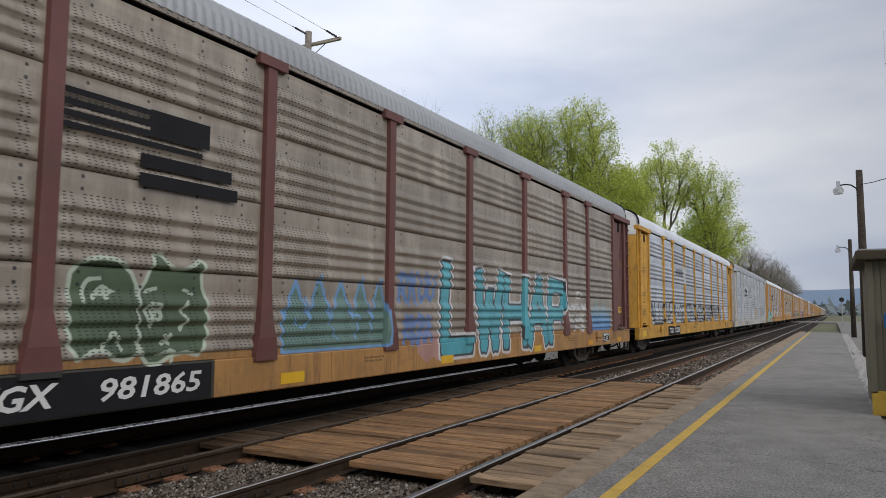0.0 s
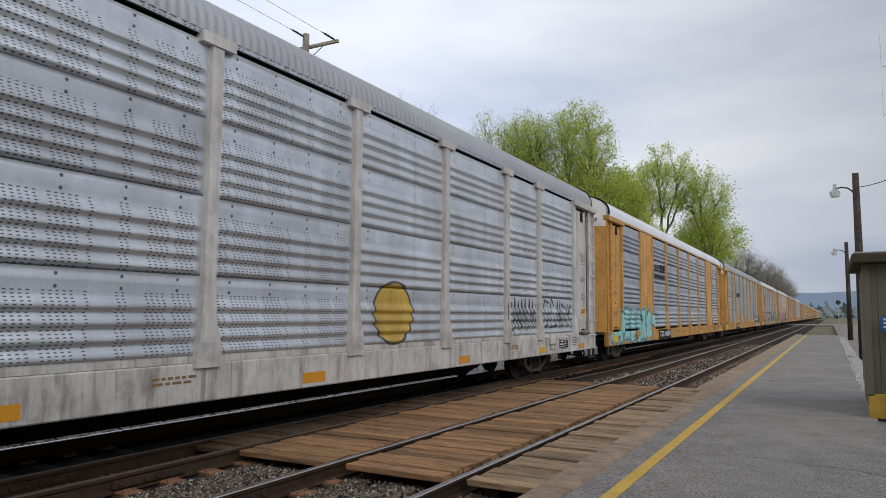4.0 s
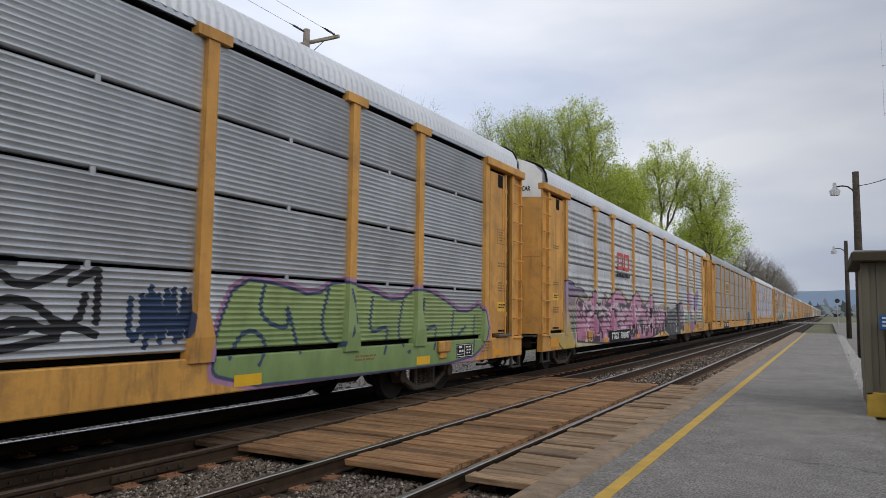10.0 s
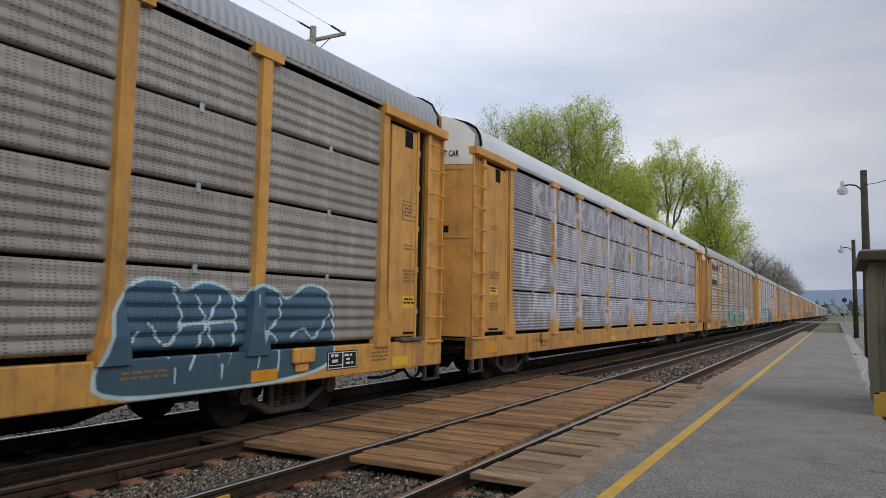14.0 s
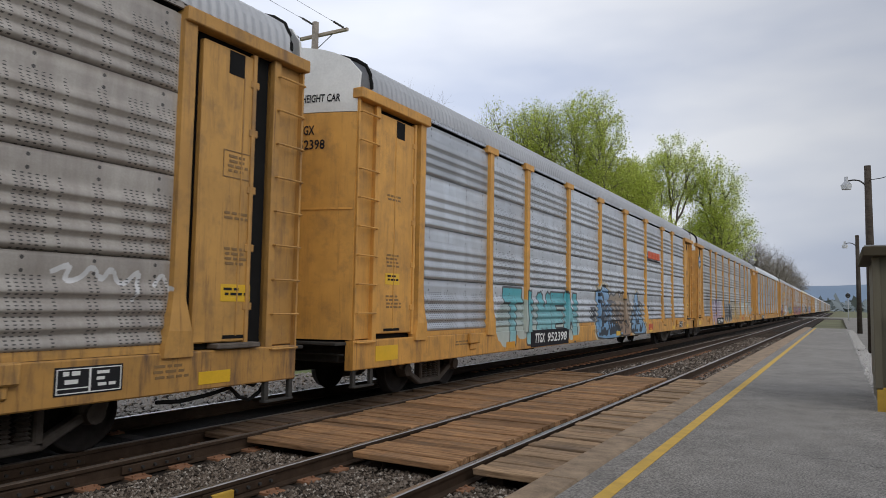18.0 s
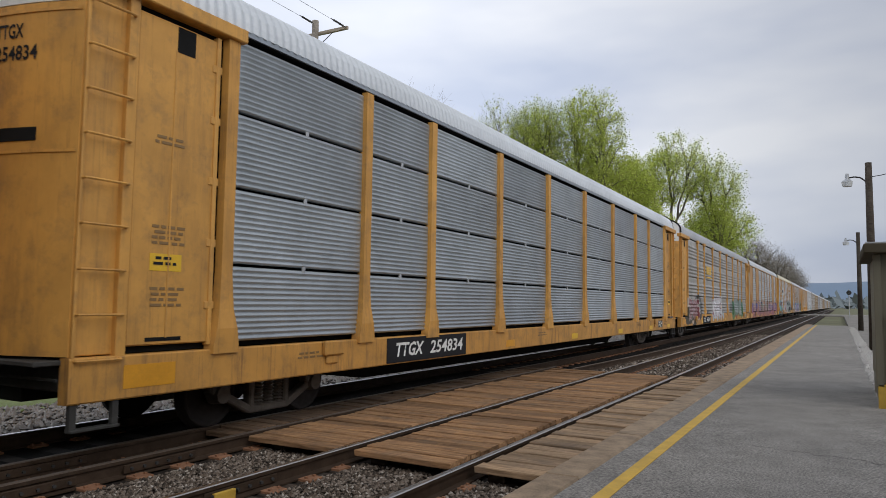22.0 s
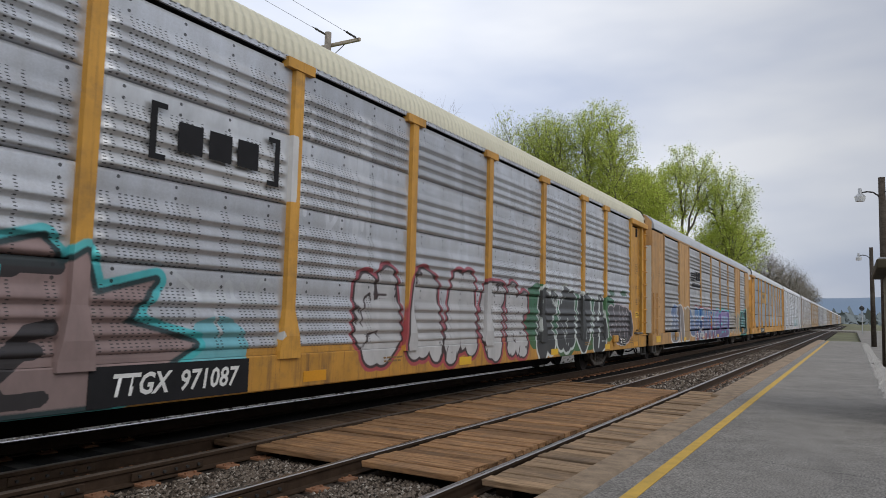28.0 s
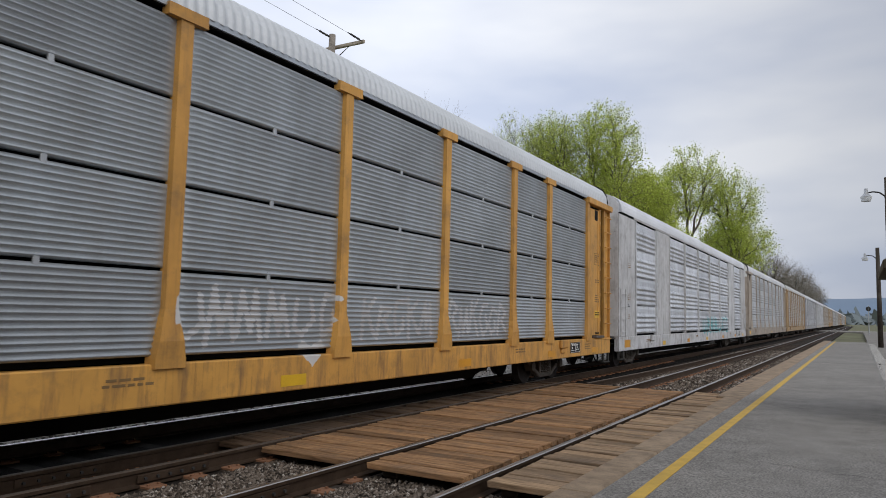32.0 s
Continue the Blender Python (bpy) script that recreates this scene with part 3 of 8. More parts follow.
def sheet_profile(kind, z0, z1):
    """(x, z, ridge, row) points up one sheet's outer face."""
    base, h, pts = z0, z1 - z0, []
    if kind == "fine":
        z0, z1 = z0 + 0.004, z1 - 0.03
        n = 13
        p = (z1 - z0) / n
        for i in range(n):
            z = z0 + i * p
            pts += [(0.0, z, 1), (0.034, z + p * 0.3, 1), (0.033, z + p * 0.5, 1), (0.006, z + p * 0.9, 1)]
        pts.append((0.0, z1, 0))
    else:
        z1 -= 0.006 if kind != "gapped" else 0.036
        flat = h * (0.27 if kind != "gapped" else 0.12)
        n, top = (5 if kind == "gapped" else 4), z1 - flat
        p = (top - z0) / n
        deep = {"bold": 0.066, "gapped": 0.042}.get(kind, 0.06)
        for i in range(n):
            z = z0 + i * p
            pts += [(0.0, z, 0), (deep * 0.86, z + p * 0.2, 1), (deep, z + p * 0.34, 1), (deep * 0.72, z + p * 0.62, 1), (deep * 0.16, z + p * 0.86, 1)]
        pts += [(0.004, top + 0.01, 0), (0.012, (top + z1) / 2, 0), (0.01, z1, 0)]
    return [(x, z, r, (z - base) / h) for x, z, r in pts]


def grid_part(pts, ys, tag=None, back=0.05, y_shift=0.0):
    """A sheet swept along y with a flat back; writes ridge and row, and tag and hue where asked."""
    front = [(HALF - SUNK + q[0], q[1]) for q in pts]
    prof = front + [(HALF - SUNK - back, pts[-1][1]), (HALF - SUNK - back, pts[0][1])]
    v, f = extrude_profile(prof, ys)
    # the ribs run out before the posts
    n, m, wide = len(prof), len(pts), ys[-1]
    for i, y in enumerate(ys):
        k = min(1.0, max(0.0, (min(y, wide - y) - 0.11) / 0.1))
        if k < 1:
            for j in range(m):
                x, _, z = v[i * n + j]
                v[i * n + j] = (HALF - SUNK + pts[j][0] * k, y, z)
    me = mesh_of("sheet", v, f, [None])
    me.polygons.foreach_set("use_smooth", [j < m - 1 for _ in ys[1:] for j in range(n)] + [False, False])
    for key, c in (("ridge", 2), ("row", 3)):
        at = me.attributes.new(key, "FLOAT", "POINT")
        at.data.foreach_set("value", ([q[c] for q in pts] + [0, 0]) * len(ys))
    if tag:
        write_tag(me, tag, y_shift)
    return me


def write_tag(me, tag, y_shift):
    co = np.empty(len(me.vertices) * 3)
    me.vertices.foreach_get("co", co)
    co = co.reshape(-1, 3)
    for layer in range(3):
        val, hue = tag(co[:, 1] + y_shift, co[:, 2], layer)
        if val is None:
            continue
        for key, data in (("tag_%d" % layer, val), ("hue_%d" % layer, hue)):
            at = me.attributes.new(key, "FLOAT", "POINT")
            at.data.foreach_set("value", data.astype(np.float32))


ROOF_EDGE = [(HALF + 0.01, 4.86), (HALF + 0.005, 4.95), (HALF - 0.02, 5.08), (HALF - 0.11, 5.245), (HALF - 0.3, 5.365), (HALF - 0.6, 5.47), (0.5, 5.57), (0, 5.6)]


def roof_mesh(ribbed):
    side = ROOF_EDGE
    prof = side + [(-x, z) for x, z in side[-2::-1]]
    n = len(prof)
    ys, amp = [], []
    step = 0.07 if ribbed else 0.65
    y = 0.32
    while y < CAR_LENGTH - 0.3:
        ys += [y, y + step * 0.35, y + step, y + step * 1.35]
        amp += [0, 0, 0.016, 0.016] if ribbed else [0, 0.012, 0.012, 0]
        y += step * 2
    verts = []
    for yy, a in zip(ys, amp):
        for i, (x, z) in enumerate(prof):
            verts.append((x * (1 + a / 1.6), yy, z + a * (0.3 if 0 < i < n - 1 else -1.2)))
    faces = []
    for i in range(len(ys) - 1):
        for j in range(n - 1):
            faces.append((i * n + j, i * n + j + 1, (i + 1) * n + j + 1, (i + 1) * n + j))
    faces.append(tuple(range(n))[::-1])
    faces.append(tuple((len(ys) - 1) * n + j for j in range(n)))
    # inner lining gives the roof its thickness
    return mesh_of("roof", verts, faces, [None])


def post_mesh(kind, cap, tag=None, y_shift=0.0, end=False):
    """A side post: a hat section that flares into a foot, with or without a T-shaped head."""
    w = 0.098 if kind != "straight" else 0.05
    zs = [1.0, 1.1, 1.28, 1.5, 1.9] + list(np.arange(2.1, 4.75, 0.3)) + [4.76]
    if tag:
        zs = sorted(set([1.0, 1.1, 1.28, 1.5] + [round(z, 3) for z in np.arange(1.55, 4.75, 0.06)] + [4.76]))
    verts, faces = [], []
    x0 = HALF - 0.06
    cols = 2 if not tag else 5
    for z in zs:
        flare = max(0.0, min(1.0, (1.62 - z) / 0.52))
        wide, out = w + (0.12 * flare if kind != "straight" else 0.0), HALF + 0.036 + (0.06 * flare if kind != "straight" else 0.0) * (1 if z > 1.2 else 0.5)
        row = [(x0, -wide)] + [(out, -wide * 0.86 + 2 * wide * 0.86 * i / (cols - 1)) for i in range(cols)] + [(x0, wide)]
        verts += [(x, y, z) for x, y in row]
    n = cols + 2
    for i in range(len(zs) - 1):
        for j in range(n - 1):
            faces.append((i * n + j, i * n + j + 1, (i + 1) * n + j + 1, (i + 1) * n + j))
        faces.append((i * n + n - 1, i * n, (i + 1) * n, (i + 1) * n + n - 1))
    faces += [tuple(range(n))[::-1], tuple((len(zs) - 1) * n + j for j in range(n))]
    if cap:
        b = len(verts)
        for y, z in ((-0.26, 4.7), (0.26, 4.7), (0.26, 4.83), (-0.26, 4.83)):
            verts += [(x0, y, z), (HALF + 0.058, y, z)]
        faces += [(b + 1, b + 3, b + 5, b + 7), (b, b + 6, b + 4, b + 2), (b, b + 2, b + 3, b + 1), (b + 2, b + 4, b + 5, b + 3), (b + 4, b + 6, b + 7, b + 5), (b + 6, b, b + 1, b + 7)]
    me = mesh_of("post", verts, faces, [None])
    if tag:
        write_tag(me, tag, y_shift)
    return me


def sill_mesh(tag=None):
    ys = [-0.02, 3.0, CAR_LENGTH / 2, CAR_LENGTH - 3.0, CAR_LENGTH + 0.02] if not tag else list(np.arange(-0.02, CAR_LENGTH + 0.03, 0.05))
    x0, x1 = HALF - 0.12, HALF + 0.025
    prof = [(x0, 0.62), (x1 - 0.012, 0.62), (x1, 0.635), (x1, 0.78), (x1, 0.92), (x1, 1.035), (x1 - 0.012, 1.05), (x0, 1.05)]
    v, f = extrude_profile(prof, ys)
    # the sill tapers up towards both ends
    me = mesh_of("side_sill", v, f, [None])
    if tag:
        write_tag(me, tag, 0.0)
    return me


def panel_mesh(w, tag, y_shift):
    """A smooth steel panel with a raised seam and rivet lines."""
    zs = [1.06, 4.77] if not tag else [1.06] + [round(z, 3) for z in np.arange(1.12, 2.4, 0.05)] + [4.77]
    ys = [0.02, w / 2 - 0.03, w / 2 - 0.02, w / 2 + 0.02, w / 2 + 0.03, w - 0.02]
    if tag:
        ys = sorted(ys + [float(q) for q in np.arange(0.06, w - 0.04, 0.05)])
    prof = [(HALF + 0.012, z) for z in zs] + [(HALF - 0.1, 4.77), (HALF - 0.1, 1.06)]
    v, f = extrude_profile(prof, ys)
    v = [(x + (0.012 if x > HALF and abs(y - w / 2) <= 0.021 else 0), y, z) for x, y, z in v]
    me = mesh_of("blank_panel", v, f, [None])
    if tag:
        write_tag(me, tag, y_shift)
    return me


def rivet_mesh():
    bm = bmesh.new()
    for z in np.arange(1.3, 4.7, 0.3):
        rod(bm, (HALF + 0.01, 0, z), (HALF + 0.02, 0, z), 0.012, 0.006, 6)
    return done(bm, "rivets", [None])


def short_ladder_mesh():
    bm = bmesh.new()
    for y in (0.16, 0.66):
        box(bm, HALF + 0.01, HALF + 0.05, y - 0.02, y + 0.02, 1.0, 2.5, 0.006)
    return done(bm, "ladder", [None])


def slot_mesh():
    """The black handle slot pressed into an end door, with a rolled lip under it."""
    n = 12
    v, f = [], []
    for i in range(n + 1):
        x = 0.3 + 0.85 * i / n
        y = -0.34 * (1 - (x / HALF) ** 2)
        v += [(x, y - 0.008, 3.1), (x, y - 0.008, 3.23), (x, y + 0.01, 3.23), (x, y + 0.01, 3.1)]
    for i in range(n):
        f += [(i * 4 + j, i * 4 + (j + 1) % 4, i * 4 + 4 + (j + 1) % 4, i * 4 + 4 + j) for j in range(4)]
    f += [(3, 2, 1, 0), tuple(n * 4 + j for j in range(4))]
    return mesh_of("handle_slot", v, f, [M_BLACK])


def crease_mesh(z, h, x0=0.04):
    """A pressed crease across an end door."""
    n = 12
    v, f = [], []
    for i in range(n + 1):
        x = x0 + (HALF * 0.97 - x0) * i / n
        y = -0.34 * (1 - (x / HALF) ** 2)
        v += [(x, y - 0.012, z), (x, y - 0.012, z + h), (x, y + 0.01, z + h), (x, y + 0.01, z)]
    for i in range(n):
        f += [(i * 4 + j, i * 4 + (j + 1) % 4, i * 4 + 4 + (j + 1) % 4, i * 4 + 4 + j) for j in range(4)]
    return mesh_of("crease", v, f, [None])


def seal_mesh():
    """The black rubber seal between the end cap and the roof."""
    edge = [(x + 0.008, z + 0.015) for x, z in ROOF_EDGE]
    pts = [(x, 0.29, z) for x, z in edge] + [(-x, 0.29, z) for x, z in edge[-2::-1]]
    v, f = tube(pts, 0.03, 5)
    return mesh_of("cap_seal", v, f, [M_BLACK])


def hose_mesh():
    """The uncoupling lever and the brake hose that hang below the rear sill."""
    e = CAR_LENGTH
    a, b = tube([(1.45, e - 2.0, 0.52), (1.46, e - 1.7, 0.5), (1.46, e - 1.3, 0.53), (1.44, e - 0.95, 0.58), (1.44, e - 0.8, 0.45), (1.43, e - 0.62, 0.4), (1.4, e - 0.42, 0.47), (1.3, e - 0.2, 0.6), (1.2, e, 0.78)], 0.024)
    c, d = tube([(0.4, e - 0.1, 0.75), (0.42, e + 0.2, 0.5), (0.4, e + 0.5, 0.4), (0.38, e + 0.68, 0.5)], 0.03)
    n = len(a)
    return mesh_of("brake_hose", a + c, b + [tuple(i + n for i in q) for q in d], [M_BLACK])


def kick_mesh(w, tag, y_shift):
    """The painted strip along the foot of a bay."""
    ys = [0.2, w - 0.2] if not tag else [float(q) for q in np.linspace(0.2, w - 0.2, int(w / 0.05))]
    v, f = extrude_profile([(HALF - 0.06, 1.055), (HALF + 0.004, 1.055), (HALF + 0.004, 1.1), (HALF - 0.002, 1.16), (HALF - 0.06, 1.16)], ys)
    me = mesh_of("kick_strip", v, f, [None])
    if tag:
        write_tag(me, tag, y_shift)
    return me


def ledge_mesh():
    """The soiled ledge under the rear door."""
    bm = bmesh.new()
    box(bm, HALF - 0.1, HALF + 0.09, CAR_LENGTH - 1.4, CAR_LENGTH - 0.72, 1.06, 1.12, 0.012)
    return done(bm, "ledge", M_TRUCK)


def wheel_mesh():
    prof = [(0.0, 0.06), (0.035, 0.09), (0.05, 0.16), (0.03, 0.22), (0.015, 0.32), (0.03, 0.355), (0.06, 0.37), (0.065, 0.41), (0.06, 0.418), (-0.05, 0.424), (-0.06, 0.45), (-0.075, 0.45), (-0.08, 0.36), (-0.03, 0.3), (-0.05, 0.0)]
    n, seg = len(prof), 28
    verts = [(x, r * math.cos(math.tau * i / seg), r * math.sin(math.tau * i / seg)) for i in range(seg) for x, r in prof]
    faces = [(i * n + j, i * n + j + 1, ((i + 1) % seg) * n + j + 1, ((i + 1) % seg) * n + j) for i in range(seg) for j in range(n - 1)]
    # hub cap bolts show the turning
    b = len(verts)
    for i in range(3):
        a = math.tau * i / 3
        cy, cz = 0.035 * math.cos(a), 0.035 * math.sin(a)
        q = len(verts)
        verts += [(0.03, cy - 0.012, cz - 0.012), (0.03, cy + 0.012, cz - 0.012), (0.03, cy + 0.012, cz + 0.012), (0.03, cy - 0.012, cz + 0.012), (0.055, cy, cz)]
        faces += [(q, q + 1, q + 4), (q + 1, q + 2, q + 4), (q + 2, q + 3, q + 4), (q + 3, q, q + 4)]
    return mesh_of("wheel", verts, faces, [M_WHEEL], smooth=True)


def bogie_mesh():
    """Cast side frame of one side in the plane x = 0, with a bolster pocket and pedestals."""
    outline = [(-1.08, 0.5), (-0.98, 0.58), (-0.72, 0.56), (-0.45, 0.66), (0.45, 0.66), (0.72, 0.56), (0.98, 0.58), (1.08, 0.5), (1.06, 0.38), (0.78, 0.34), (0.62, 0.4),
               (0.46, 0.22), (0.34, 0.14), (-0.34, 0.14), (-0.46, 0.22), (-0.62, 0.4), (-0.78, 0.34), (-1.06, 0.38)]
    hole = [(-0.3, 0.24), (-0.3, 0.56), (0.3, 0.56), (0.3, 0.24)]
    bm = bmesh.new()
    bars = [((-1.05, 0.5), (-0.45, 0.62)), ((-0.45, 0.63), (0.45, 0.63)), ((0.45, 0.62), (1.05, 0.5)), ((-0.85, 0.42), (-0.36, 0.17)), ((-0.36, 0.17), (0.36, 0.17)), ((0.36, 0.17), (0.85, 0.42)),
            ((-0.33, 0.2), (-0.33, 0.6)), ((0.33, 0.2), (0.33, 0.6))]
    for (y0, z0), (y1, z1) in bars:
        a, b = Vector((0, y0, z0)), Vector((0, y1, z1))
        d = b - a
        m = Matrix.Translation((a + b) / 2) @ d.to_track_quat("Y", "Z").to_matrix().to_4x4() @ Matrix.Diagonal((0.14, d.length + 0.06, 0.1, 1))
        r = bmesh.ops.create_cube(bm, size=1.0, matrix=m)
        bmesh.ops.bevel(bm, geom=list({e for v in r["verts"] for e in v.link_edges}), offset=0.02, segments=1, affect="EDGES")
    for y in (-0.89, 0.89):
        rod(bm, (-0.06, y, 0.42), (0.13, y, 0.42), 0.13, 0.11, 12)
        box(bm, -0.07, 0.09, y - 0.16, y + 0.16, 0.42, 0.6, 0.02)
    return done(bm, "side_frame", M_TRUCK)


def spring_mesh():
    """One coil spring, turned as a wavy body."""
    prof = [(0.05 if i % 2 else 0.08, 0.22 + 0.3 * i / 14) for i in range(15)]
    seg, n = 10, len(prof)
    verts = [(r * math.cos(math.tau * i / seg), r * math.sin(math.tau * i / seg), z) for i in range(seg) for r, z in prof]
    faces = [(i * n + j, ((i + 1) % seg) * n + j, ((i + 1) % seg) * n + j + 1, i * n + j + 1) for i in range(seg) for j in range(n - 1)]
    return mesh_of("spring", verts, faces, [M_TRUCK])


def bolster_mesh():
    bm = bmesh.new()
    box(bm, -0.85, 0.1, -0.28, 0.28, 0.52, 0.64, 0.02)
    return done(bm, "bolster", M_TRUCK)


def rung_mesh():
    v, f = tube([(HALF + 0.01, 0.02, 0), (HALF + 0.06, 0.03, 0), (HALF + 0.065, 0.06, 0), (HALF + 0.065, 0.46, 0), (HALF + 0.06, 0.49, 0), (HALF + 0.01, 0.5, 0)], 0.014)
    return mesh_of("rung", v, f, [None])


def bracket_mesh():
    bm = bmesh.new()
    box(bm, HALF + 0.02, HALF + 0.1, 0, 0.42, 0.86, 1.06, 0.02)
    box(bm, HALF + 0.02, HALF + 0.06, 0.08, 0.34, 0.74, 0.87, 0.02)
    return done(bm, "jacking_bracket", [None])


def ladder_mesh():
    bm = bmesh.new()
    for y0, y1 in ((0.0, 0.035), (0.45, 0.565)):
        box(bm, HALF - 0.06, HALF + 0.02, y0, y1, 0.98, 4.66, 0.006)
    return done(bm, "ladder", [None])


def end_plate_mesh():
    bm = bmesh.new()
    box(bm, HALF - 0.16, HALF - 0.05, 0.0, 0.53, 1.06, 4.66, 0.01)
    return done(bm, "end_plate", [None])


def door_flank_mesh(end):
    """The folded door's flank, with a rolled lower edge."""
    bm = bmesh.new()
    box(bm, HALF - 0.1, HALF - 0.01, *((0.575, 1.66) if end == 0 else (0.88, 1.68)), 1.13, 4.58, 0.015)
    return done(bm, "door_flank", [None])


def door_edge_mesh(end):
    bm = bmesh.new()
    y = 1.6 if end == 0 else 0.86
    box(bm, HALF - 0.07, HALF + 0.012, y, y + 0.06, 1.1, 4.62, 0.008)
    box(bm, HALF - 0.05, HALF + 0.0, 1.04, 1.06, 1.2, 4.3, 0.004)
    for z in (1.5, 2.2, 2.9, 3.6, 4.2):
        box(bm, HALF - 0.03, HALF + 0.004, y - 0.05, y + 0.09, z, z + 0.09, 0.008)
    return done(bm, "door_edge", [None])


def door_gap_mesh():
    """Black sheet as painted shade behind the flank, seen along its edges."""
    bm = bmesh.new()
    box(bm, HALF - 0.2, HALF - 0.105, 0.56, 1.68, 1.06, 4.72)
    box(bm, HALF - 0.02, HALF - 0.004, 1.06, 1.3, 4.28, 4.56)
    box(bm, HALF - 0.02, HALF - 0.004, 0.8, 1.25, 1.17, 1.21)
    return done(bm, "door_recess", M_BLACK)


def door_seam_mesh():
    """The dark joint between the two leaves of an end door, with its hinges."""
    bm = bmesh.new()
    box(bm, -0.022, 0.022, -0.35, -0.3, 1.07, 4.45)
    for z in (1.5, 2.2, 2.9, 3.6, 4.2):
        box(bm, -0.05, 0.05, -0.37, -0.33, z, z + 0.2, 0.01)
    return done(bm, "door_seam", M_BLACK)


def end_rail_mesh():
    bm = bmesh.new()
    box(bm, HALF - 0.1, HALF + 0.09, -0.03, 2.0, 4.66, 4.82, 0.012)
    return done(bm, "door_track", [None])


def end_door_mesh(z0, z1, side, roofline=False, belly=0.34):
    """One curved leaf of the end door: bulges towards the coupler."""
    xs = [side * HALF * 0.985 * i / 8 for i in range(9)]
    xs[0] = side * 0.02
    edge = ROOF_EDGE
    rows = 6
    verts, faces = [], []
    for back in (0, 1):
        for r in range(rows + 1):
            for x in xs:
                top = z1
                if roofline:
                    ax = abs(x)
                    top = np.interp(ax, [e[0] for e in edge[::-1]], [e[1] for e in edge[::-1]]) - 0.01
                z = z0 + (top - z0) * r / rows
                bulge = belly * (1 - (x / HALF) ** 2)
                verts.append((x, -bulge + 0.04 * back + (0.12 * max(0, z - 4.6) if roofline else 0), z))
    n, m = len(xs), (rows + 1) * len(xs)
    for b in (0, 1):
        for r in range(rows):
            for i in range(n - 1):
                q = (b * m + r * n + i, b * m + r * n + i + 1, b * m + (r + 1) * n + i + 1, b * m + (r + 1) * n + i)
                faces.append(q if b == 0 else q[::-1])
    rim = [i for i in range(n)] + [r * n + n - 1 for r in range(1, rows + 1)] + [rows * n + i for i in range(n - 2, -1, -1)] + [r * n for r in range(rows - 1, 0, -1)]
    for a, b in zip(rim, rim[1:] + rim[:1]):
        faces.append((a, a + m, b + m, b))
    return mesh_of("end_door", verts, faces, [None], smooth=False)


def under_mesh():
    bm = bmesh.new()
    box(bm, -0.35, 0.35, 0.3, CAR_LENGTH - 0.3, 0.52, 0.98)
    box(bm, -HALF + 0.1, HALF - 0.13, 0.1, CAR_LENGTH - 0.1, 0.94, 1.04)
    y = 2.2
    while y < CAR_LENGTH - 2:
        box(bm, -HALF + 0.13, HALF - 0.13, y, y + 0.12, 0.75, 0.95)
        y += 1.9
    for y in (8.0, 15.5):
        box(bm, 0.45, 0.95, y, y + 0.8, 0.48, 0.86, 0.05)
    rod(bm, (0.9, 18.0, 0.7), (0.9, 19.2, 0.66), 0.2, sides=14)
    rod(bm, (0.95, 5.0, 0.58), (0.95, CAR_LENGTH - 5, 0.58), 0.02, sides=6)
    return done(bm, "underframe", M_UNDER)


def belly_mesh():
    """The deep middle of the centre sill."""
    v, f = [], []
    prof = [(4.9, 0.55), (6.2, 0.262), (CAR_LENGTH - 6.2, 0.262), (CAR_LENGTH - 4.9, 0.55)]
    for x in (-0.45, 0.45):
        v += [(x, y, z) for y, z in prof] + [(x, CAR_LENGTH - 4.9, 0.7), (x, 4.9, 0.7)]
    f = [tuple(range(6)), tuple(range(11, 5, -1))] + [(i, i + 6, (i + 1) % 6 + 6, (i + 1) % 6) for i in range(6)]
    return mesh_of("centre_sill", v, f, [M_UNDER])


# walls, deck and ceiling in black, standing in for the unlit inside
SHADE_SHEETS = (("lining_wall", (HALF - 0.2, HALF - 0.16, 0.4, CAR_LENGTH - 0.4, 1.06, 4.84)), ("lining_wall", (-HALF + 0.02, -HALF + 0.06, 0.4, CAR_LENGTH - 0.4, 1.06, 4.84)),
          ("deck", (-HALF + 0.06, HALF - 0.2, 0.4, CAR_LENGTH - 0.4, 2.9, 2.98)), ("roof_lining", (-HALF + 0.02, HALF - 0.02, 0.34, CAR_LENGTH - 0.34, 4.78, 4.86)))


def shade_sheet_mesh(name, size):
    """One black sheet that paints the car's inner shade, seen through the gaps."""
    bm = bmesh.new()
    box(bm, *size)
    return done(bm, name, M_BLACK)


def coupler_mesh():
    bm = bmesh.new()
    box(bm, -0.12, 0.12, -0.62, 0.4, 0.72, 0.92, 0.03)
    box(bm, -0.2, 0.16, -0.78, -0.5, 0.68, 0.98, 0.05)
    box(bm, -1.25, 1.25, 0.12, 0.3, 0.7, 1.0, 0.02)
    box(bm, -1.5, 1.5, -0.28, 0.14, 0.98, 1.03, 0.01)
    pts = [Vector((0.35, -0.1, 0.72)), Vector((0.37, -0.3, 0.5)), Vector((0.36, -0.5, 0.42)), Vector((0.34, -0.66, 0.5))]
    for a, b in zip(pts, pts[1:]):
        rod(bm, a, b, 0.03, sides=6)
    rod(bm, (0.3, -0.05, 0.84), (1.45, -0.02, 0.84), 0.015, sides=6)
    return done(bm, "coupler", M_DARKMETAL)


def step_mesh():
    bm = bmesh.new()
    for y in (0.06, 0.5):
        box(bm, HALF - 0.06, HALF + 0.0, y - 0.035, y + 0.035, 0.36, 0.98, 0.006)
    box(bm, HALF - 0.08, HALF + 0.02, 0.03, 0.54, 0.36, 0.39, 0.006)
    return done(bm, "step", [None])


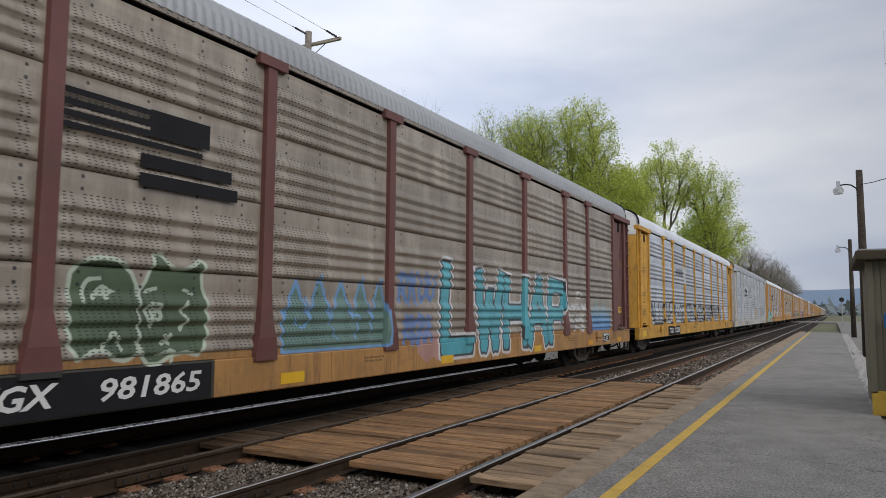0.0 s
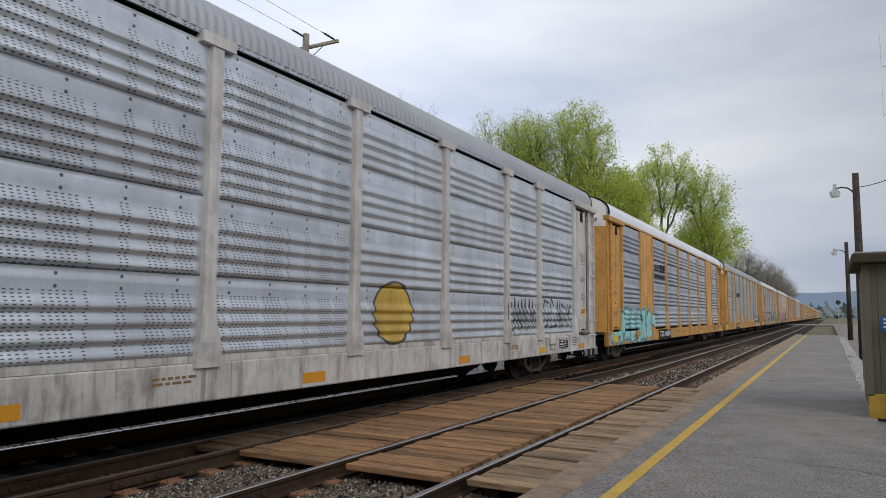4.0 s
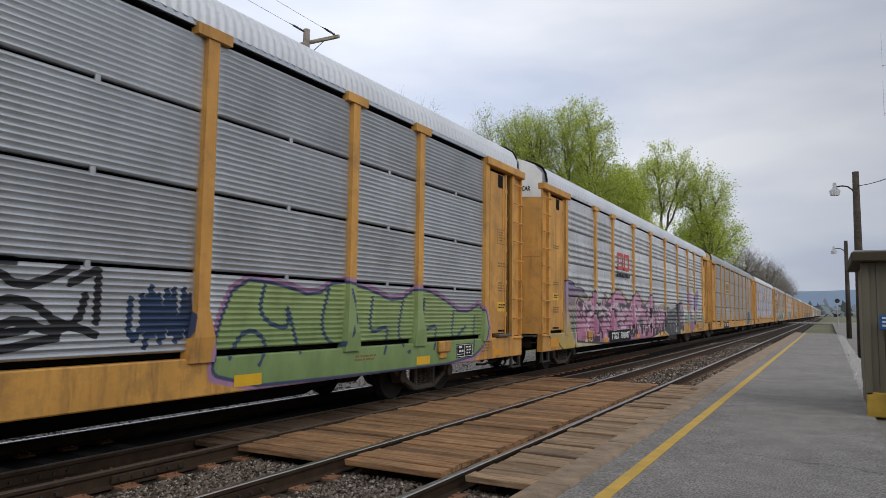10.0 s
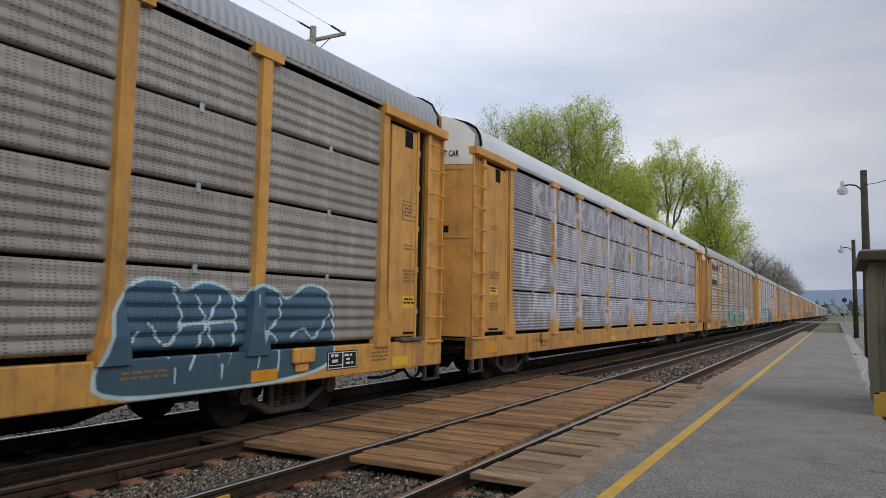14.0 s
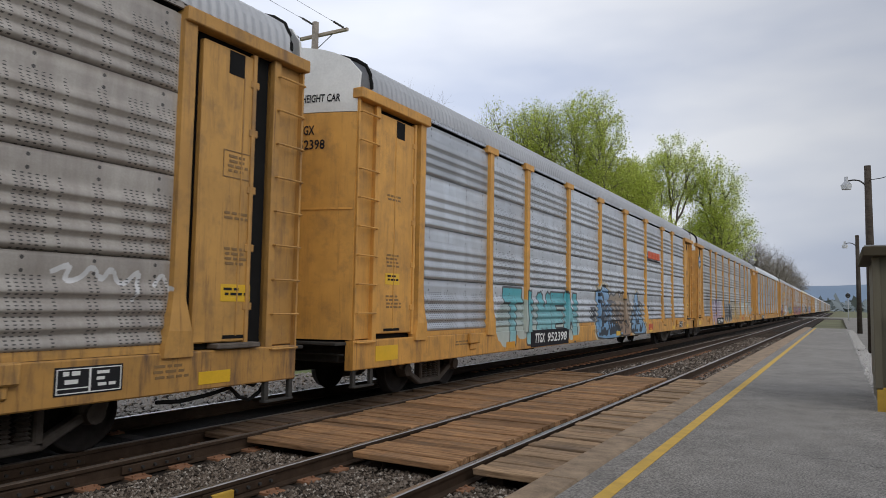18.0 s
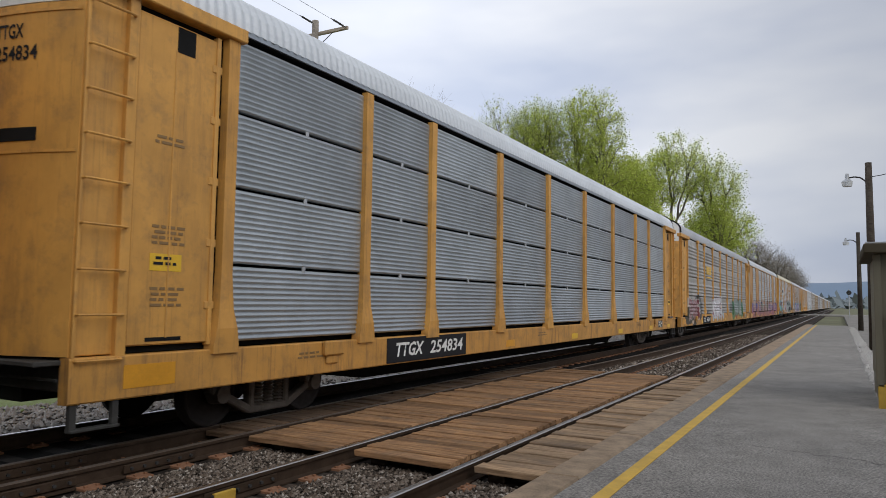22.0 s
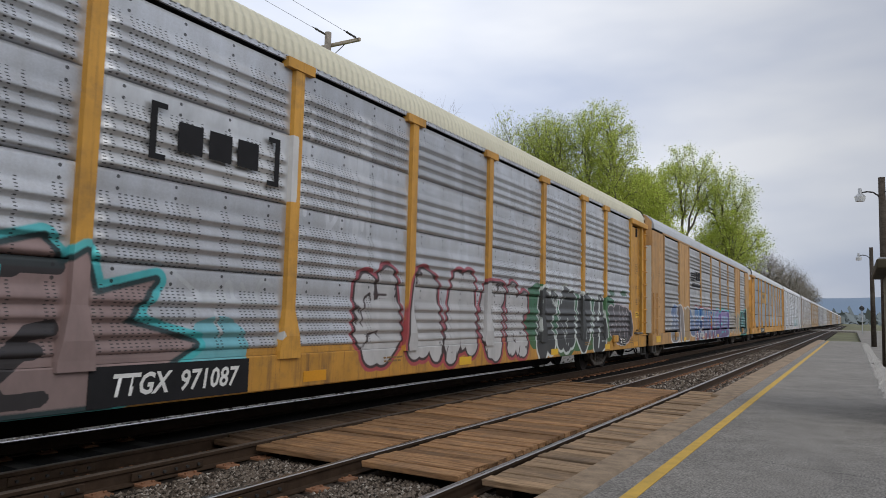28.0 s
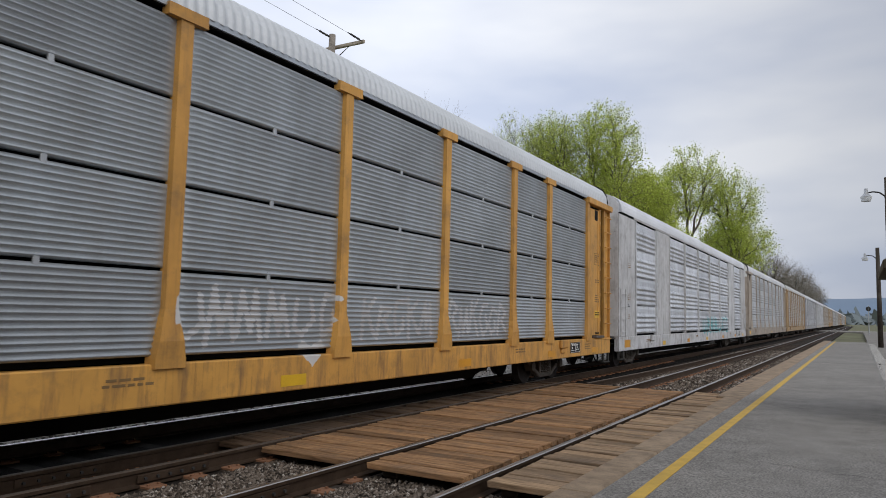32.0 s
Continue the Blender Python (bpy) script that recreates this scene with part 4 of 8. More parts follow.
def far_side_mesh():
    bm = bmesh.new()
    box(bm, -HALF - 0.02, -HALF + 0.1, 0, CAR_LENGTH, 0.62, 1.05)
    box(bm, -HALF - 0.02, -HALF + 0.02, 0.0, CAR_LENGTH, 1.05, 4.84)
    y = END_ZONE
    for w in (0,) + BAYS:
        y += w
        box(bm, -HALF - 0.07, -HALF, y - 0.1, y + 0.1, 1.05, 4.8)
    return done(bm, "far_side", [None])


YELLOW, OXIDE, OFFWHITE, SILVER = (0.6, 0.305, 0.066), (0.16, 0.062, 0.055), (0.62, 0.6, 0.58), (0.52, 0.53, 0.56)


def build_car(k, spec):
    kind, sheet_col, dirt, dirt_amount = spec["kind"], spec["sheet"], spec.get("dirt", (0.2, 0.16, 0.12)), spec.get("grime", 0.3)
    style = spec.get("art", ())
    tag = art_tag(style) if style else None
    paint = spec.get("paint", YELLOW)
    root = new("autorack_railcar")
    tagged(root, spec["label"], "railcar", "train of autorack railcars")
    metal = 0.85 * max(0.1, 1 - 1.5 * dirt_amount)
    m_sheet = shade("side_sheet", sheet_build(sheet_col, dirt, dirt_amount, {"fine": 0, "gapped": 2}.get(kind, 1), style, metal), 0.4, metal)
    m_paint = shade("body_paint", paint_build(paint, spec.get("wear", 0.35), style), 0.6)
    m_sill = shade("sill_paint", paint_build(spec.get("sill", paint), spec.get("wear", 0.35) + 0.5, style), 0.6)
    m_roof = plain("roof_metal", spec.get("roof", (0.62, 0.63, 0.66)), 0.15, 0.5, 20, 0.5, 0.2)
    m_cap = plain("end_cap_paint", spec.get("cap", (0.66, 0.66, 0.64)), 0.15, 2, 30, 0.6)
    m_door = plain("end_door_paint", spec["doors"], 0.12, 2, 30, 0.6) if "doors" in spec else m_paint
    y = END_ZONE
    straight = "straight" if spec.get("narrow") else "post"
    posts = [y]
    skip = spec.get("blank", ())
    for b, w in enumerate(BAYS):
        thin = any(q.get("r", 1) < 0.075 and q["y0"] - 0.2 < y + w and q["y1"] + 0.2 > y for q in style)
        cell = 0.032 if thin else 0.043
        n_ys = list(np.linspace(0, w, max(2, int(w / cell))))
        if b in skip:
            panel = child("blank_panel", panel_mesh(w, tag, y), root, (0, y, 0), m_paint)
            for ry in (0.12, w - 0.12):
                tagged(child("rivets", cached("rivets", rivet_mesh), panel, (0, ry, 0), m_paint), kind="stuff")
        else:
            for t in range(4):
                pts = sheet_profile(kind, TIERS[t], TIERS[t + 1])
                if any(q["y0"] - 0.25 < y + w and q["y1"] + 0.25 > y and q["z0"] - 0.25 < TIERS[t + 1] and q["z1"] + 0.25 > TIERS[t] for q in style):
                    fine_pts = [pts[0]]
                    for q in pts[1:]:
                        a = fine_pts[-1]
                        cuts = max(1, int((q[1] - a[1]) / cell))
                        fine_pts += [tuple(a[c] + (q[c] - a[c]) * i / cuts for c in range(4)) for i in range(1, cuts + 1)]
                    me = grid_part(fine_pts, n_ys, tag, y_shift=y)
                else:
                    me = cached(("sheet", kind, w, t), lambda: grid_part(pts, [0.0, 0.11, 0.21, w - 0.21, w - 0.11, w]))
                child("sheet", me, root, (0, y, 0), m_sheet)
            if kind == "tier" and k < 18:
                child("kick_strip", kick_mesh(w, tag, y), root, (0, y, 0), m_sill)
        y += w
        posts.append(y)
    for i, py in enumerate(posts):
        cap = spec.get("heads", True) and 0 < i < len(posts) - 1
        near = any(q["y0"] - 0.3 < py < q["y1"] + 0.3 for q in style)
        me = post_mesh(straight, cap, tag, py) if near else cached(("post", straight, cap), lambda: post_mesh(straight, cap))
        child("post", me, root, (0, py, 0), m_paint)
    child("side_sill", sill_mesh(tag) if tag else cached("sill", sill_mesh), root, (0, 0, 0), m_sill)
    bm_rail = cached("top_rail", lambda: top_rail_mesh())
    child("top_rail", bm_rail, root, (0, 0, 0), m_paint if kind == "bold" else m_sheet)
    child("roof", cached(("roof", kind != "smooth"), lambda: roof_mesh(kind != "smooth")), root, (0, 0, 0), m_roof)
    for name, size in SHADE_SHEETS:
        child(name, cached((name, size), lambda: shade_sheet_mesh(name, size)), root)
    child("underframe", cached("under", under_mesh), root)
    if k < 18:
        child("brake_hose", cached("hose", hose_mesh), root)
        if not spec.get("narrow"):
            child("ledge", cached("ledge", ledge_mesh), root)
    if spec.get("deep", True):
        child("centre_sill", cached("belly", belly_mesh), root)
    child("far_side", cached("far", far_side_mesh), root, (0, 0, 0), m_paint)
    for end in (0, 1):
        # the far end is the near one turned about
        loc, rot = ((0, 0, 0), (0, 0, 0)) if end == 0 else ((0, CAR_LENGTH, 0), (0, 0, math.pi))
        bold = spec.get("narrow", False)
        belly = 0.1 if bold else 0.34
        for side in (1, -1):
            child("end_door", cached(("door", side, bold), lambda: end_door_mesh(1.06, 4.2 if bold else 4.45, side, belly=belly)), root, loc, m_door, rot=rot)
            child("end_cap", cached(("cap", side, bold), lambda: end_door_mesh(4.21 if bold else 4.46, 5.8, side, True, belly)), root, loc, m_paint if bold else m_cap, rot=rot)
        if not bold:
            for z in (2.98,) if kind != "fine" else (2.98, 4.36):
                child("crease", cached(("crease", z), lambda: crease_mesh(z, 0.03)), root, loc, m_paint, rot=rot)
        if not bold and k < 18:
            child("cap_seal", cached("seal", seal_mesh), root, loc, rot=rot)
        if kind == "fine":
            child("handle_slot", cached("slot", slot_mesh), root, loc, rot=rot)
        child("coupler", cached("coupler", coupler_mesh), root, loc, rot=rot)
        for name, maker in (("ladder", ladder_mesh), ("end_plate", end_plate_mesh), ("door_flank", door_flank_mesh), ("door_edge", door_edge_mesh),
                            ("door_track", end_rail_mesh), ("step", step_mesh)):
            if bold and name in ("door_flank", "door_edge", "door_track", "ladder", "end_plate"):
                continue
            me = cached((name, end), lambda: flipped(maker(end) if name in ("door_flank", "door_edge") else maker(), end))
            ob = child(name, me, root, (0, 0, 0), M_DARKMETAL if name == "step" else m_paint)
            if name == "ladder" and k < 20:
                for i in range(9):
                    child("rung", cached(("rung", end), lambda: flipped(rung_mesh(), end)), ob, (0, 0, 1.02 + i * 0.43), m_paint)
        child("jacking_bracket", cached("bracket", bracket_mesh), root, (0, 3.6 if end == 0 else CAR_LENGTH - 4.0, 0), m_sill)
        if bold:
            child("corner_panel", panel_mesh(1.76, tag, 0.0 if end == 0 else CAR_LENGTH - 1.76), root, (0, 0.0 if end == 0 else CAR_LENGTH - 1.76, 0), m_paint)
            lad = child("ladder", cached(("short_ladder", end), lambda: flipped(short_ladder_mesh(), end)), root, (0, 0, 0), m_paint)
            for i in range(4):
                child("rung", cached(("rung", end), lambda: flipped(rung_mesh(), end)), lad, (0, 0.16 if end == 0 else -0.16, 1.2 + i * 0.38), m_paint)
            child("door_seam", cached("seam", door_seam_mesh), root, (0, 0.24, 0) if end == 0 else (0, CAR_LENGTH - 0.24, 0), rot=rot)
        else:
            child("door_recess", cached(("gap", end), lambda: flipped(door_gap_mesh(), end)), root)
            child("door_seam", cached("seam", door_seam_mesh), root, loc, rot=rot)
        cy = 3.3 if end == 0 else CAR_LENGTH - 3.3
        for sx in (1, -1):
            frame_ob = child("side_frame", cached("bogie", bogie_mesh), root, (sx * 0.93, cy, 0), rot=(0, 0, 0 if sx > 0 else math.pi))
            child("bolster", cached("bolster", bolster_mesh), frame_ob)
            for sy in (-0.19, 0.0, 0.19):
                child("spring", cached("springs", spring_mesh), frame_ob, (0.02, sy, 0))
            for wy in (-0.89, 0.89):
                w = child("wheel", cached("wheel", wheel_mesh), frame_ob, (-0.175, wy, 0.424))
                if sx > 0:
                    WHEELS.append((k, w, wy))
    dress(root, k, spec)
    return root


def flipped(me, end):
    """Mirrors an end's part to the car's other end."""
    if end:
        for v in me.vertices:
            v.co.y = CAR_LENGTH - v.co.y
        me.flip_normals()
    return me


def top_rail_mesh():
    v, f = extrude_profile([(HALF - 0.1, 4.79), (HALF + 0.01, 4.79), (HALF + 0.01, 4.86), (HALF - 0.1, 4.86)], [1.7, CAR_LENGTH - 1.7])
    return mesh_of("top_rail", v, f, [None])


# ---- what is painted on the cars ----
LETTERS = {
    "A": [[(0, 0), (0.5, 1), (1, 0)], [(0.22, 0.4), (0.78, 0.4)]], "L": [[(0, 1), (0, 0), (0.9, 0)]], "W": [[(0, 1), (0.25, 0), (0.5, 0.7), (0.75, 0), (1, 1)]],
    "H": [[(0, 0), (0, 1)], [(1, 0), (1, 1)], [(0, 0.5), (1, 0.5)]], "P": [[(0, 0), (0, 1), (0.8, 0.95), (0.9, 0.65), (0.7, 0.45), (0, 0.45)]],
    "Y": [[(0, 1), (0.5, 0.5), (1, 1)], [(0.5, 0.5), (0.5, 0)]], "S": [[(0.95, 0.85), (0.6, 1), (0.1, 0.85), (0.15, 0.6), (0.85, 0.4), (0.9, 0.12), (0.4, 0), (0, 0.15)]],
    "O": [[(0.5, 0), (0.08, 0.25), (0.08, 0.75), (0.5, 1), (0.92, 0.75), (0.92, 0.25), (0.5, 0)]], "N": [[(0, 0), (0, 1), (1, 0), (1, 1)]],
    "T": [[(0, 1), (1, 1)], [(0.5, 1), (0.5, 0)]], "E": [[(0.9, 1), (0, 1), (0, 0), (0.9, 0)], [(0, 0.5), (0.7, 0.5)]], "M": [[(0, 0), (0.1, 1), (0.5, 0.35), (0.9, 1), (1, 0)]],
    "V": [[(0, 1), (0.5, 0), (1, 1)]], "R": [[(0, 0), (0, 1), (0.8, 0.9), (0.8, 0.55), (0, 0.5)], [(0.4, 0.5), (1, 0)]], "?": [[(0.1, 0.8), (0.5, 1), (0.9, 0.75), (0.5, 0.45), (0.5, 0.3)], [(0.5, 0.05), (0.5, 0.0)]],
    ".": [[(0.5, 0.0), (0.5, 0.02)]], "I": [[(0.5, 0), (0.5, 1)]],
    "C": [[(0.95, 0.85), (0.5, 1), (0.1, 0.75), (0.1, 0.25), (0.5, 0), (0.95, 0.15)]], "F": [[(0.9, 1), (0, 1), (0, 0)], [(0, 0.5), (0.7, 0.5)]],
    "G": [[(0.95, 0.85), (0.5, 1), (0.1, 0.75), (0.1, 0.25), (0.5, 0), (0.9, 0.1), (0.9, 0.45), (0.55, 0.45)]], "K": [[(0, 0), (0, 1)], [(0.95, 1), (0.05, 0.45), (1, 0)]],
    "U": [[(0, 1), (0.05, 0.2), (0.5, 0), (0.95, 0.2), (1, 1)]], "X": [[(0, 0), (1, 1)], [(0, 1), (1, 0)]], "+": [[(0.5, 0.15), (0.5, 0.75)], [(0.15, 0.45), (0.85, 0.45)]],
}


def glyph(rng):
    """A stroke figure that is no letter: loops, hooks and slashes."""
    f = rng.randrange(5)
    j = lambda v: v + rng.uniform(-0.1, 0.1)
    if f == 0:
        return [[(j(0), j(0)), (j(0.15), j(1)), (j(0.9), j(0.8)), (j(0.4), j(0.45)), (j(0.95), j(0.05))]]
    if f == 1:
        return [[(j(0.1), j(0.9)), (j(0.05), j(0.2)), (j(0.5), j(0)), (j(0.95), j(0.3)), (j(0.85), j(0.95))]]
    if f == 2:
        return [[(j(0.9), j(0.9)), (j(0.3), j(1)), (j(0.05), j(0.5)), (j(0.35), j(0)), (j(0.9), j(0.15)), (j(0.75), j(0.5))]]
    if f == 3:
        return [[(j(0), j(0)), (j(0.3), j(1)), (j(0.55), j(0.1)), (j(0.8), j(1)), (j(1), j(0))]]
    return [[(j(0.1), j(0)), (j(0.1), j(1))], [(j(0.1), j(0.55)), (j(0.9), j(0.95))], [(j(0.3), j(0.6)), (j(0.95), j(0))]]


def rounded(line, closed=False, times=2):
    """Cuts a line's corners."""
    for _ in range(times):
        pairs = list(zip(line, line[1:] + line[:1])) if closed else list(zip(line, line[1:]))
        cut = [(a[0] + (b[0] - a[0]) * u, a[1] + (b[1] - a[1]) * u) for a, b in pairs for u in (0.25, 0.75)]
        line = cut if closed else [line[0]] + cut + [line[-1]]
    return line


def dist_to(lines, y, z):
    """Distance to the nearest of some lines; 9 where none is within reach."""
    best, reach = np.full(y.shape, 9.0), 0.4
    for line in lines:
        ys, zs = [p[0] for p in line], [p[1] for p in line]
        at = np.nonzero((y > min(ys) - reach) & (y < max(ys) + reach) & (z > min(zs) - reach) & (z < max(zs) + reach))[0]
        if not len(at):
            continue
        u, w, d = y[at], z[at], best[at]
        for (ay, az), (by, bz) in zip(line, line[1:]):
            dy, dz = by - ay, bz - az
            t = np.clip(((u - ay) * dy + (w - az) * dz) / max(dy * dy + dz * dz, 1e-9), 0, 1)
            d = np.minimum(d, np.hypot(u - ay - t * dy, w - az - t * dz))
        best[at] = d
    return best


def ring_dist(ring, y, z):
    """Signed distance to a closed outline."""
    ring = ring + ring[:1]
    inside = np.zeros(y.shape, bool)
    for (ay, az), (by, bz) in zip(ring, ring[1:]):
        if az != bz:
            inside ^= ((az > z) != (bz > z)) & (y < (by - ay) * (z - az) / (bz - az) + ay)
    d = dist_to([ring], y, z)
    return np.where(inside, -d, d)


def wild_edge(q, y, z):
    """Interlocked angular figures with thorns, each laid over the one before."""
    rng = random.Random(q.get("seed", 1))
    n, r = q["count"], q["r"]
    y0, z0, step, tall = q["y0"], q["z0"], (q["y1"] - q["y0"]) / q["count"], q["z1"] - q["z0"]
    e = np.full(y.shape, 9.0)
    for i in range(n):
        for line in glyph(rng):
            pts = [(y0 + step * (i + 0.02 + 0.98 * u) + rng.uniform(-0.1, 0.1), z0 + r + (tall - 2 * r) * w) for u, w in line]
            d = np.full(y.shape, 9.0)
            for (ay, az), (by, bz) in zip(pts, pts[1:]):
                dy, dz = by - ay, bz - az
                ln = max(math.hypot(dy, dz), 0.05)
                ny, nz = -dz / ln, dy / ln
                ty, tz = dy / ln, dz / ln
                w0, w1, s0, s1 = r * rng.uniform(0.6, 1.2), r * rng.uniform(0.6, 1.3), rng.uniform(-0.5, 1.1) * r, rng.uniform(-0.5, 1.1) * r
                d = np.minimum(d, ring_dist([(ay + ny * w0 - ty * s0, az + nz * w0 - tz * s0), (by + ny * w1 + ty * s1, bz + nz * w1 + tz * s1),
                                             (by - ny * w1 + ty * (r - s1), bz - nz * w1 + tz * (r - s1)), (ay - ny * w0 - ty * (r - s0), az - nz * w0 - tz * (r - s0))], y, z))
                if rng.random() < 0.55:
                    a, h = rng.choice((-1, 1)), rng.uniform(1.6, 3.2) * r
                    d = np.minimum(d, ring_dist([(by - ty * r, bz - tz * r), (by + ty * r, bz + tz * r), (by + ny * a * h + ty * r * 1.5, bz + nz * a * h * 0.6 + tz * r)], y, z))
            over = d < 0.045
            e = np.where(over, d, np.minimum(e, d))
    return e


def piece_edge(q, y, z):
    """Signed distance to the edge of a piece's fill, in metres, negative inside."""
    rng = random.Random(q.get("seed", 1))
    y0, y1, z0, z1 = q["y0"], q["y1"], q["z0"], q["z1"]
    form = q["form"]
    if form == "patch":
        return np.maximum(np.abs(y - (y0 + y1) / 2) - (y1 - y0) / 2, np.abs(z - (z0 + z1) / 2) - (z1 - z0) / 2)
    if form == "oval":
        a, b = (y1 - y0) / 2, (z1 - z0) / 2
        return (np.hypot((y - (y0 + y1) / 2) / a, (z - (z0 + z1) / 2) / b) - 1) * min(a, b)
    if form in ("shape", "strokes"):
        wide, tall = y1 - y0, z1 - z0
        lines = [[(y0 + u * wide, z0 + w * tall) for u, w in line] for line in q["lines"]]
        if form == "strokes":
            return dist_to(lines, y, z) - q["r"]
        return ring_dist(lines[0], y, z)
    if form == "blob":
        return ring_dist(q["lines"][0], y, z)
    if form == "draw":
        return dist_to(q["lines"], y, z) - q["r"]
    if form == "scribble":
        lines = []
        for _ in range(q["count"]):
            a, b = rng.uniform(y0, y1), rng.uniform(z0, z1)
            turn, line = rng.uniform(0, math.tau), [(a, b)]
            for _ in range(5):
                turn += rng.uniform(-1.5, 1.5)
                a, b = min(max(a + 0.3 * math.cos(turn), y0), y1), min(max(b + 0.26 * math.sin(turn), z0), z1)
                line.append((a, b))
            lines.append(rounded(line, False, 1))
        return dist_to(lines, y, z) - q["r"]
    if form == "flames":
        n = q.get("count", 5)
        u = (y - y0) / (y1 - y0) * n
        saw = 1 - np.abs((u % 1.0) - 0.5) * 2
        lift = np.array([rng.uniform(0.6, 1.0) for _ in range(n + 2)])[np.clip(np.floor(u).astype(int), 0, n)]
        top = z0 + (z1 - z0) * (0.35 + 0.65 * saw * lift)
        return np.maximum((z - top) * 0.35, np.maximum(y0 - y, np.maximum(y - y1, z0 - z)))
    if form == "cloud":
        e = np.full(y.shape, 9.0)
        n = q.get("count", 8)
        for i in range(n):
            cy, cz, r = y0 + (y1 - y0) * (i + 0.5) / n, z0 + (z1 - z0) * rng.uniform(0.35, 0.6), (z1 - z0) * rng.uniform(0.36, 0.5)
            e = np.minimum(e, np.hypot((y - cy) * 0.8, z - cz) - r)
        return e
    if form == "wild":
        return wild_edge(q, y, z)
    # letters or figures, each kept apart from the next by a line
    word = q.get("word")
    n = len(word) if word else q["count"]
    step = (y1 - y0) / n
    near, second = np.full(y.shape, 9.0), np.full(y.shape, 9.0)
    r = q.get("r", 0.12)
    for i in range(n):
        lines = LETTERS[word[i]] if word and word[i] != " " else (None if word else glyph(rng))
        if lines is None:
            continue
        lean, drop, tall = rng.uniform(-0.12, 0.2), rng.uniform(0, 0.1), rng.uniform(0.9, 1.05)
        if word:
            lean, drop = 0.06, 0
        wide = step * (0.9 if word and r > 0.1 else 0.74 if r > 0.07 else 0.95)
        if not word and r > 0.15:
            # thorns on the outline
            ty, tz = rng.uniform(0.1, 0.9), rng.choice((0.0, 1.0))
            lines = lines + [[(0.5, 0.5), (ty, tz), (ty + rng.uniform(-0.5, 0.5), tz + rng.uniform(-0.25, 0.25))]]
        put = [[(y0 + step * i + r + (py + lean * pz) * (wide - r), z0 + r + (z1 - z0 - 2 * r) * (pz * tall + drop)) for py, pz in line] for line in lines]
        if word and r > 0.1:
            # square-cut strokes
            d = np.full(y.shape, 9.0)
            for line in put:
                for (ay, az), (by, bz) in zip(line, line[1:]):
                    ln = max(math.hypot(by - ay, bz - az), 0.05)
                    ty, tz = (by - ay) / ln * r, (bz - az) / ln * r
                    d = np.minimum(d, r + ring_dist([(ay - ty - tz, az - tz + ty), (by + ty - tz, bz + tz + ty), (by + ty + tz, bz + tz - ty), (ay - ty + tz, az - tz - ty)], y, z))
        else:
            d = dist_to(put, y, z)
        second = np.minimum(second, np.maximum(near, d))
        near = np.minimum(near, d)
    e = near - r
    if r > 0.07:
        e = np.maximum(e, (0.05 - (second - near)) * (0.4 if word else 1.0))
    if r > 0.15 and not word:
        # cut lines, arrows and folds drawn inside the letters
        cuts = []
        for i in range(n * 5):
            cy, cz, a, b = y0 + (y1 - y0) * rng.random(), z0 + (z1 - z0) * rng.uniform(0.05, 0.95), rng.uniform(-0.25, 0.45), rng.uniform(-0.5, 0.5)
            cuts.append([(cy, cz), (cy + a * 0.4, cz + b * 0.6), (cy + a, cz + b * 0.8), (cy + a * 1.2, cz + b * 0.5)])
        e = np.maximum(e, 0.02 - dist_to(cuts, y, z))
    return e


def art_tag(style):
    def tag(y, z, layer):
        pieces = [q for q in style if layer_of(q) == layer]
        val, hue, best, hit = np.zeros(len(y)), np.zeros(len(y)), np.full(len(y), 9.0), False
        for i, q in enumerate(pieces):
            inside = (y > q["y0"] - 0.5) & (y < q["y1"] + 0.5) & (z > q["z0"] - 0.5) & (z < q["z1"] + 0.5)
            if not inside.any():
                continue
            hit = True
            e = piece_edge(q, y[inside], z[inside])
            v = np.clip(0.5 - e * (2.5 / q.get("fat", 1.0) if q.get("line") or q.get("halo") else 9.0), 0, 1)
            idx = np.nonzero(inside)[0]
            # later pieces lie over earlier ones
            take = (v > (0.25 if q.get("halo") else 0.39 if q.get("line") else 0.3)) | (e < best[idx])
            j = idx[take]
            val[j], best[j] = v[take], e[take]
            hue[j] = (i + 0.05 + 0.9 * np.clip((z[j] - q["z0"]) / (q["z1"] - q["z0"]), 0, 1)) / SLOTS
        return (val, hue) if hit else (None, None)
    return tag


def art(form, y0, y1, z0, z1, fill, line=None, halo=None, shine=None, **more):
    return dict(form=form, y0=y0, y1=y1, z0=z0, z1=z1, fill=fill, line=line, halo=halo, shine=shine, **more)


def blob(ring, fill, line=None, halo=None, soft=1, **more):
    """A filled outline in the car's own metres along and up its side."""
    ring = rounded(ring, True, soft)
    ys, zs = [p[0] for p in ring], [p[1] for p in ring]
    return art("blob", min(ys), max(ys), min(zs), max(zs), fill, line, halo, lines=[ring], **more)


def draw(lines, r, fill, line=None, halo=None, soft=2):
    """Sprayed strokes in the car's own metres along and up its side."""
    lines = [rounded(q, False, soft) for q in lines]
    ys, zs = [p[0] for q in lines for p in q], [p[1] for q in lines for p in q]
    return art("draw", min(ys), max(ys), min(zs) - 0.01, max(zs) + 0.01, fill, line, halo, lines=lines, r=r)


def ring_at(y, z, a, b, n=10):
    return [(y + a * math.cos(math.tau * i / n), z + b * math.sin(math.tau * i / n)) for i in range(n + 1)]


